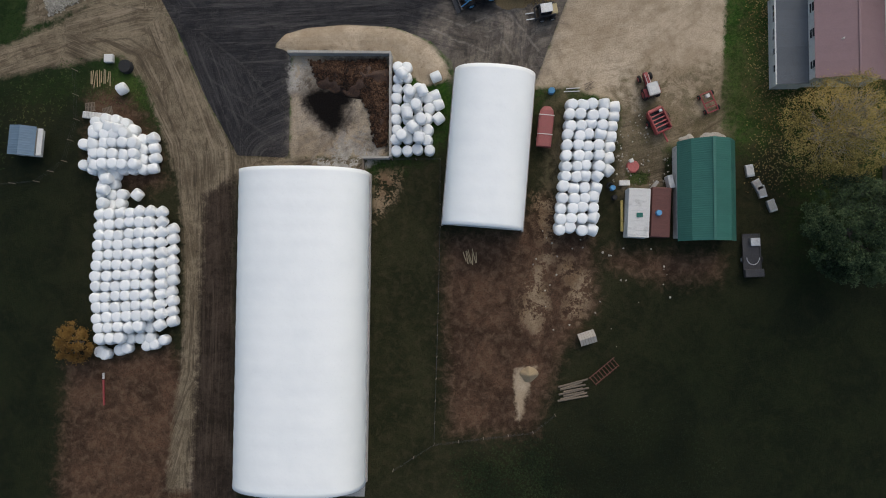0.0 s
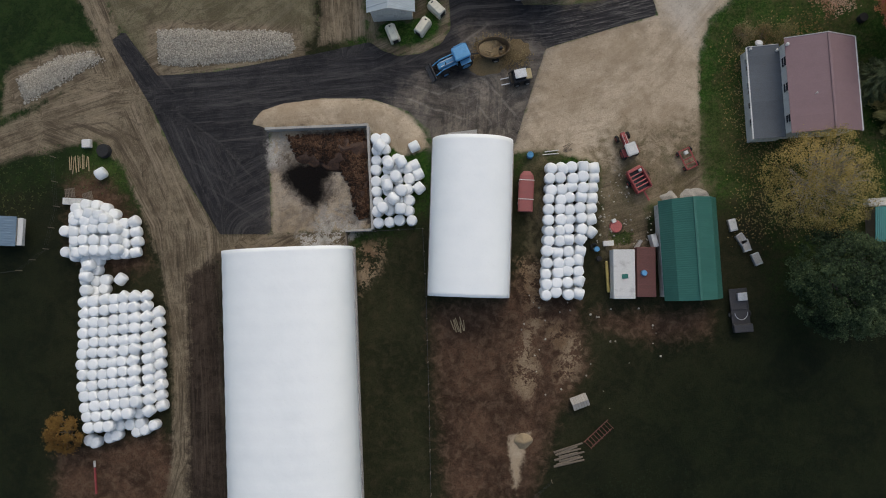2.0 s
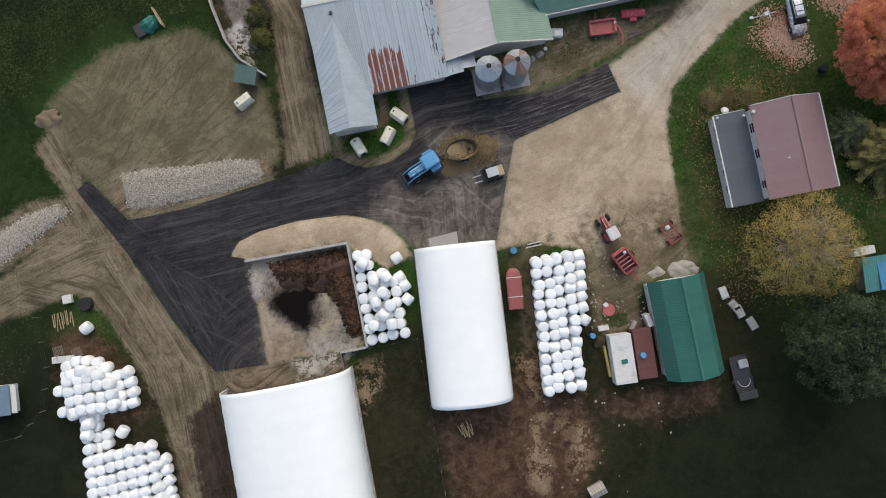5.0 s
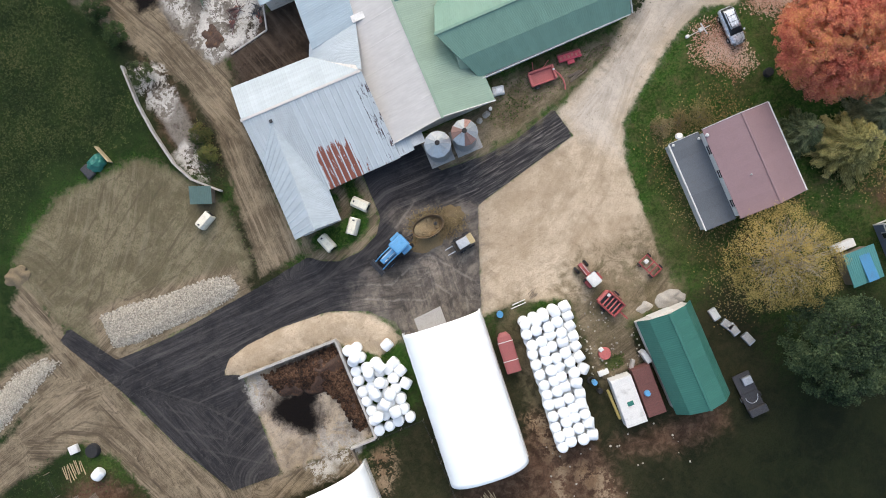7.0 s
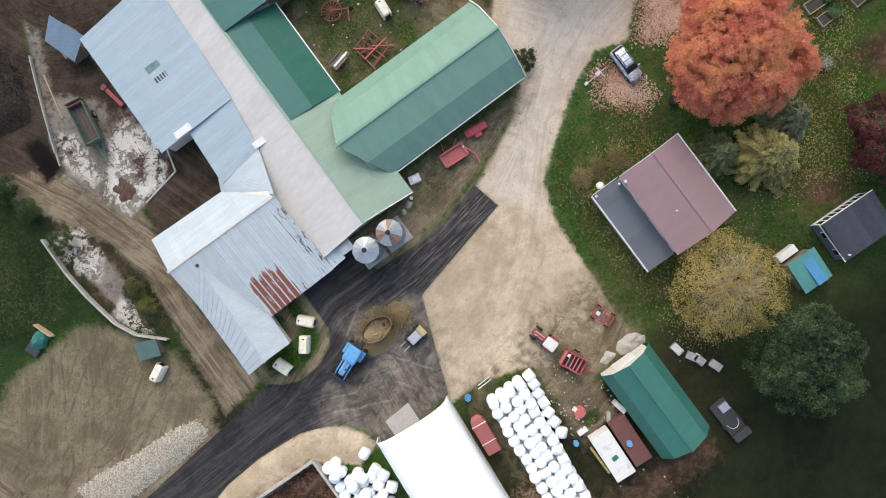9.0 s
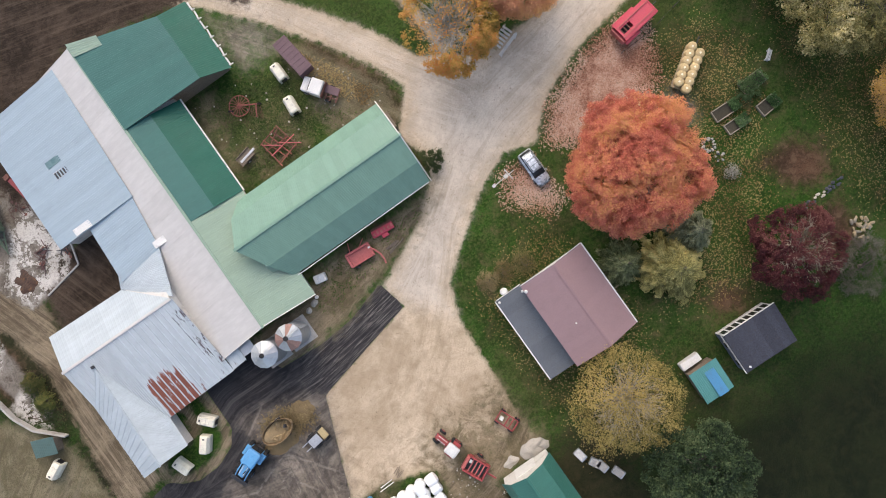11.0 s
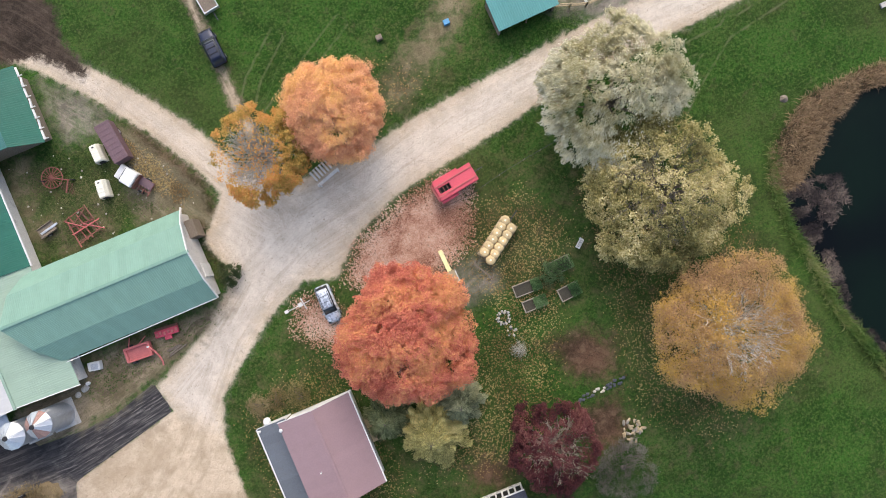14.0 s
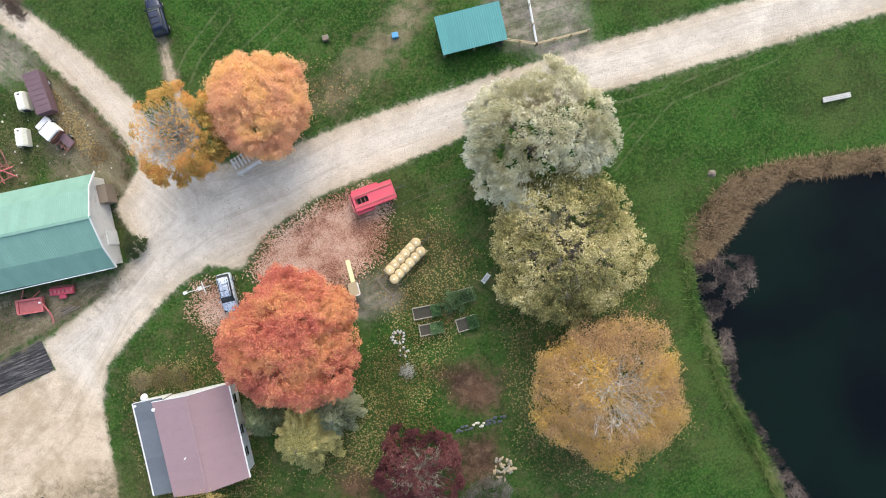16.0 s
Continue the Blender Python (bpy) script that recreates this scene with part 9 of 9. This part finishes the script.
def raised_bed(x, y, turn, length, width, label, planted):
    t = thing("raised_bed", x, y, 0, turn, label, "raised bed", "raised beds")
    h, w = length / 2, width / 2
    one("board", BEDWOOD, t, (-h, h, -w, -w + 0.1, -0.05, 0.3))
    one("board", BEDWOOD, t, (-h, h, w - 0.1, w, -0.05, 0.3))
    one("board", BEDWOOD, t, (-h, -h + 0.1, -w + 0.1, w - 0.1, -0.05, 0.3))
    one("board", BEDWOOD, t, (h - 0.1, h, -w + 0.1, w - 0.1, -0.05, 0.3))
    one("earth", bpy.data.materials.get("garden_earth") or surface("garden_earth", (0.05, 0.045, 0.03), 0.95, 0, 0.3, 3.0, bump=0.5), t, (-h + 0.08, h - 0.08, -w + 0.08, w - 0.08, -0.05, 0.18))
    if planted:
        rng = np.random.default_rng(int(x * 7))
        verts, faces = [], []
        for k in range(700):
            cx, cy = rng.uniform(h - planted, h + 0.2), rng.uniform(-w, w)
            s, a = rng.uniform(0.05, 0.12), rng.uniform(0, 6.3)
            z = 0.2 + rng.uniform(0, 0.45)
            i = len(verts)
            verts += [(cx - math.cos(a) * s, cy - math.sin(a) * s, z), (cx + math.sin(a) * s * 0.6, cy - math.cos(a) * s * 0.6, z + 0.05), (cx + math.cos(a) * s, cy + math.sin(a) * s, z + rng.uniform(-0.05, 0.08)), (cx - math.sin(a) * s * 0.6, cy + math.cos(a) * s * 0.6, z)]
            faces.append((i, i + 1, i + 2, i + 3))
        tagged(link("kale_plant", verts, faces, bpy.data.materials.get("kale_leaves") or leafy("kale_leaves", [(0.03, 0.075, 0.022), (0.09, 0.17, 0.06), (0.2, 0.28, 0.14)]), t), "grey-green leafy plants", kind="stuff")


raised_bed(67.4, 33.5, -2, 3.0, 1.4, "wooden raised bed with dark earth", 0.9)
raised_bed(67.5, 31.5, -1, 2.6, 1.3, "wooden raised bed half planted with kale", 1.3)
raised_bed(71.6, 31.2, 4, 2.3, 1.5, "wooden raised bed with kale at one end", 1.0)
raised_bed(71.7, 34.3, 3, 2.8, 1.6, "wooden raised bed overgrown with green plants", 2.9)
for x, y, r, n, seed in ((63.7, 31.4, 0.75, 26, 3), (63.9, 29.6, 0.5, 10, 4)):
    rnd = random.Random(seed)
    ring = thing("fire_pit", x, y, 0, 0, "ring of pale stones on grass" if n > 20 else "loose pale stones on grass", "stone ring")
    for k in range(n):
        a = 2 * math.pi * k / n * (2 if k % 2 else 1) + rnd.uniform(-0.1, 0.1)
        q = r * (1.0 if k % 2 else 0.8) * rnd.uniform(0.85, 1.1)
        bm = BM()
        bmesh.ops.create_icosphere(bm, subdivisions=1, radius=rnd.uniform(0.1, 0.19), matrix=Matrix.Translation((math.cos(a) * q, math.sin(a) * q, 0.08)))
        for v in bm.verts:
            v.co *= rnd.uniform(0.96, 1.04)
        part("stone", bm, (CHIPS, CONC, SLATE, CONC)[k % 4], ring)
bench = thing("garden_bench", 74.9, 35.7, 0, 40, "weathered white garden bench", "bench")
for k in range(4):
    one("seat_slat", WHITE, bench, (-0.6, 0.6, -0.2 + 0.12 * k, -0.11 + 0.12 * k, 0.42, 0.45))
one("backrest", WHITE, bench, (-0.6, 0.6, 0.28, 0.33, 0.45, 0.85))
for u in (-0.52, 0.52):
    one("leg", WHITE, bench, (u - 0.04, u + 0.04, -0.2, 0.3, -0.05, 0.42))
bench2 = thing("dock_bench", 118.3, 47.0, 0, -1, "weathered pale plank bench on the lawn", "bench")
for k in range(3):
    one("plank", CONC, bench2, (-1.6, 1.6, -0.3 + 0.2 * k, -0.13 + 0.2 * k, 0.38, 0.43))
for u in (-1.3, 1.3):
    one("leg", CONC, bench2, (u - 0.08, u + 0.08, -0.28, 0.28, -0.05, 0.38))
swing = thing("play_slide", 60.1, 39.6, 0, -88, "yellow slide with wooden play frame", "slide")
one("slide", surface("pale_yellow_plastic", (0.75, 0.68, 0.35), 0.4, 0, 0.1, 2.0), swing, (-1.6, 1.0, -0.25, 0.25, 0.3, 0.42), bevel=0.05)
one("deck", NEWWOOD, swing, (1.0, 2.5, -0.6, 0.6, 0.9, 1.0))
for u in (1.05, 2.45):
    for v in (-0.6, 0.6):
        one("post", WOOD, swing, (u - 0.06, u + 0.06, v - 0.06, v + 0.06, -0.05, 1.7))
one("rail", WHITE, swing, (1.0, 2.5, 0.55, 0.65, 1.6, 1.7), (2.4, 2.5, -0.6, 0.6, 1.6, 1.7))
frame2 = thing("swing_frame", 63.6, 37.2, 0, -60, "wooden swing frame over bare soil", "swing")
one("beam", WOOD, frame2, (-1.3, 1.3, -0.06, 0.06, 1.5, 1.62))
for u in (-1.25, 1.25):
    for v in (-0.5, 0.5):
        part("leg", (lambda b: (rod(b, (u, 0, 1.55), (u, v, -0.05), 0.05), b)[1])(BM()), WOOD, frame2)
rows = thing("squash_row", 72.2, 14.3, 0, 60, "heap of pale squash on the garden bed", "squash")
rnd = random.Random(8)
for k in range(34):
    bm = BM()
    q, a = 1.5 * math.sqrt(rnd.random()), rnd.uniform(0, 6.3)
    bmesh.ops.create_icosphere(bm, subdivisions=2, radius=rnd.uniform(0.13, 0.24), matrix=Matrix.Translation((math.cos(a) * q * 1.2, math.sin(a) * q * 0.8, 0.1)) @ Matrix.Rotation(rnd.uniform(0, 3), 4, "Z") @ Matrix.Diagonal((1.6, 0.8, 0.8, 1)))
    part("squash", bm, BEDWOOD if k % 3 == 0 else NEWWOOD, rows, smooth=True)
for x, y, material, label in ((63.2, 66.1, WOOD, "grey box on grass beside a plant"), (70.9, 64.7, BLUETARP, "blue box on grass")):
    tagged(one("feed_box", material, None, (x - 0.35, x + 0.35, y - 0.3, y + 0.3, -0.05, 0.5), bevel=0.05), label, "box")
heap("pale_boulder", 102.7, 41.7, 0.5, 0.45, 0.35, WOOD, "pale boulder on the lawn", 31, "boulder")
arch = thing("toppled_post", 42.9, 41.7, 0, 8, "white toppled mailbox post on grass", "post")
bm = BM()
rod(bm, (-1.5, 0.1, 0.12), (1.4, -0.1, 0.12), 0.05)
part("post", bm, WHITE, arch)
one("crosspiece", WHITE, arch, (0.55, 0.68, -0.75, 0.7, 0.05, 0.16), (0.0, 0.45, -0.2, 0.25, 0.02, 0.3), bevel=0.03)
one("cap", WHITE, arch, (-1.7, -1.3, -0.05, 0.3, 0.05, 0.35), bevel=0.05)
stand = thing("farm_stand", 51.6, 54.2, 0, 18, "white slatted farm stand half under a tree", "farm stand")
one("counter", WHITE, stand, (-1.5, 1.5, -0.75, -0.4, 0.85, 0.98), bevel=0.02)
for k in range(6):
    one("roof_slat", WHITE, stand, (-1.2 + 0.42 * k, -0.98 + 0.42 * k, -0.3, 0.95, 1.95, 2.02))
one("roof_beam", NEWWOOD, stand, (-1.3, 1.4, -0.3, -0.2, 1.85, 1.95), (-1.3, 1.4, 0.85, 0.95, 1.85, 1.95))
for u in (-1.25, 1.3):
    for v in (-0.7, 0.9):
        one("post", WHITE, stand, (u - 0.06, u + 0.06, v - 0.06, v + 0.06, -0.05, 1.9))
one("shelf", NEWWOOD, stand, (-1.2, 1.2, 0.1, 0.6, 0.5, 0.56))


# ---- fences and walls ----
def fence(points, label, step=2.6, post_h=1.1, wires=3, material=None):
    t = thing("wire_fence", 0, 0, label=label, category="fence")
    t.matrix_world = Matrix()
    spots = []
    for (ax, ay), (bx, by) in zip(points, points[1:]):
        k = max(1, round(math.hypot(bx - ax, by - ay) / step))
        spots += [(ax + (bx - ax) * i / k, ay + (by - ay) * i / k) for i in range(k)]
    spots.append(points[-1])
    for x, y in spots:
        bm = BM()
        rod(bm, (x, y, -0.1), (x, y, post_h), 0.05, 0.045, 7)
        part("post", bm, material or WOOD, t)
    for w in range(wires):
        bm = BM()
        z = post_h * (0.35 + 0.28 * w)
        for (ax, ay), (bx, by) in zip(spots, spots[1:]):
            rod(bm, (ax, ay, z), (bx, by, z), 0.008, sides=4)
        part("wire", bm, DARKM, t)


fence([(-9.2, 12.9), (-3.6, 12.9), (-3.6, 5.0), (-3.9, -7.5), (-4.3, -20.0), (-9.0, -23.0)], "wire fence with thin wooden posts")
fence([(-4.3, -20.0), (7.0, -18.5), (9.5, -16.5)], "low wire fence across the grass")
fence([(61.8, 45.5), (65.7, 45.6), (69.6, 46.4), (72.8, 46.9), (77.0, 47.4)], "thin wire fence across the lawn")
fence([(-47.5, 24.0), (-47.2, 18.0), (-48.6, 13.0), (-52.0, 10.6), (-58.0, 10.2)], "curved wire fence round the goat pen")
rails = thing("rail_fence", 0, 0, label="pale wooden rail fence at the animal yard", category="fence")
rails.matrix_world = Matrix()
for a, b in (((86.5, 69.0), (86.2, 60.2)), ((86.2, 60.2), (92.2, 60.4)), ((82.7, 61.5), (86.2, 60.2))):
    n = max(2, round(math.hypot(b[0] - a[0], b[1] - a[1]) / 2.2))
    for i in range(n + 1):
        x, y = a[0] + (b[0] - a[0]) * i / n, a[1] + (b[1] - a[1]) * i / n
        one("post", NEWWOOD, rails, (x - 0.07, x + 0.07, y - 0.07, y + 0.07, -0.1, 1.2))
    for z in (0.5, 1.0):
        bm = BM()
        rod(bm, (*a, z), (*b, z), 0.07, sides=6)
        part("rail", bm, WHITE if a[0] > 86.3 else NEWWOOD, rails)
wall = thing("retaining_wall", 0, 0, label="low concrete retaining wall", category="wall")
wall.matrix_world = Matrix()
line = [(-20.4, 65.0), (-20.4, 60.0), (-20.0, 56.3), (-19.1, 51.8), (-17.9, 49.3), (-15.1, 46.6)]
for (ax, ay), (bx, by) in zip(line, line[1:]):
    for k in range(3):
        p, q = [Vector((ax + (bx - ax) * u, ay + (by - ay) * u, 0)) for u in (k / 3, (k + 1) / 3 - 0.012)]
        d = q - p
        bm = BM()
        box(bm, 0, d.length, -0.11, 0.11, -0.15, 0.75, bevel=0.03, m=Matrix.Translation(p) @ pose(0, 0, 0, 0, 0, math.degrees(math.atan2(d.y, d.x))))
        part("wall_block", bm, CONC, wall)
kerb = thing("slab_kerb", 0, 0, label="raised concrete slab edge", category="kerb")
kerb.matrix_world = Matrix()
line = [(-2.0, 65.5), (-2.9, 62.1), (-7.9, 61.2)]
for (ax, ay), (bx, by) in zip(line, line[1:]):
    p, q = Vector((ax, ay, 0)), Vector((bx, by, 0))
    d = q - p
    bm = BM()
    box(bm, 0, d.length, -0.09, 0.09, -0.15, 0.14, bevel=0.03, m=Matrix.Translation(p) @ pose(0, 0, 0, 0, 0, math.degrees(math.atan2(d.y, d.x))))
    part("kerb_block", bm, CONC, kerb)
slab_wall = thing("slab_wall", 0, 0, label="low white-topped concrete wall along the slab", category="wall")
slab_wall.matrix_world = Matrix()
line = [(-8.9, 83.6), (-9.9, 81.2), (-10.8, 78.9), (-11.6, 76.8), (-12.4, 74.6), (-13.2, 72.4), (-13.7, 70.9)]
for k, ((ax, ay), (bx, by)) in enumerate(zip(line, line[1:])):
    p, q = Vector((ax, ay, 0)), Vector((bx, by, 0))
    d = q - p
    bm = BM()
    box(bm, 0.01, d.length - 0.01, -0.06, 0.06, -0.15, 0.45 if k < 5 else 0.25, bevel=0.015, m=Matrix.Translation(p) @ pose(0, 0, 0, 0, 0, math.degrees(math.atan2(d.y, d.x))))
    part("wall_block", bm, CONC, slab_wall)
bm = BM()
shell(bm, [[(x, y, z) for x, y in ((-0.2, 21.6), (3.2, 21.8), (3.3, 24.2), (-0.1, 24.0))] for z in (-0.1, 0.05)])
tagged(part("concrete_apron", bm, CONC), "pale concrete apron before the hoop barn", "apron")
bm = BM()
shell(bm, [[(x, y, z) for x, y in ((-26.5, -26.2), (-12.4, -26.2), (-12.2, -23.5), (-26.3, -23.5))] for z in (-0.1, 0.05)])
tagged(part("concrete_apron", bm, CONC), "pale concrete apron behind the large hoop barn", "apron")
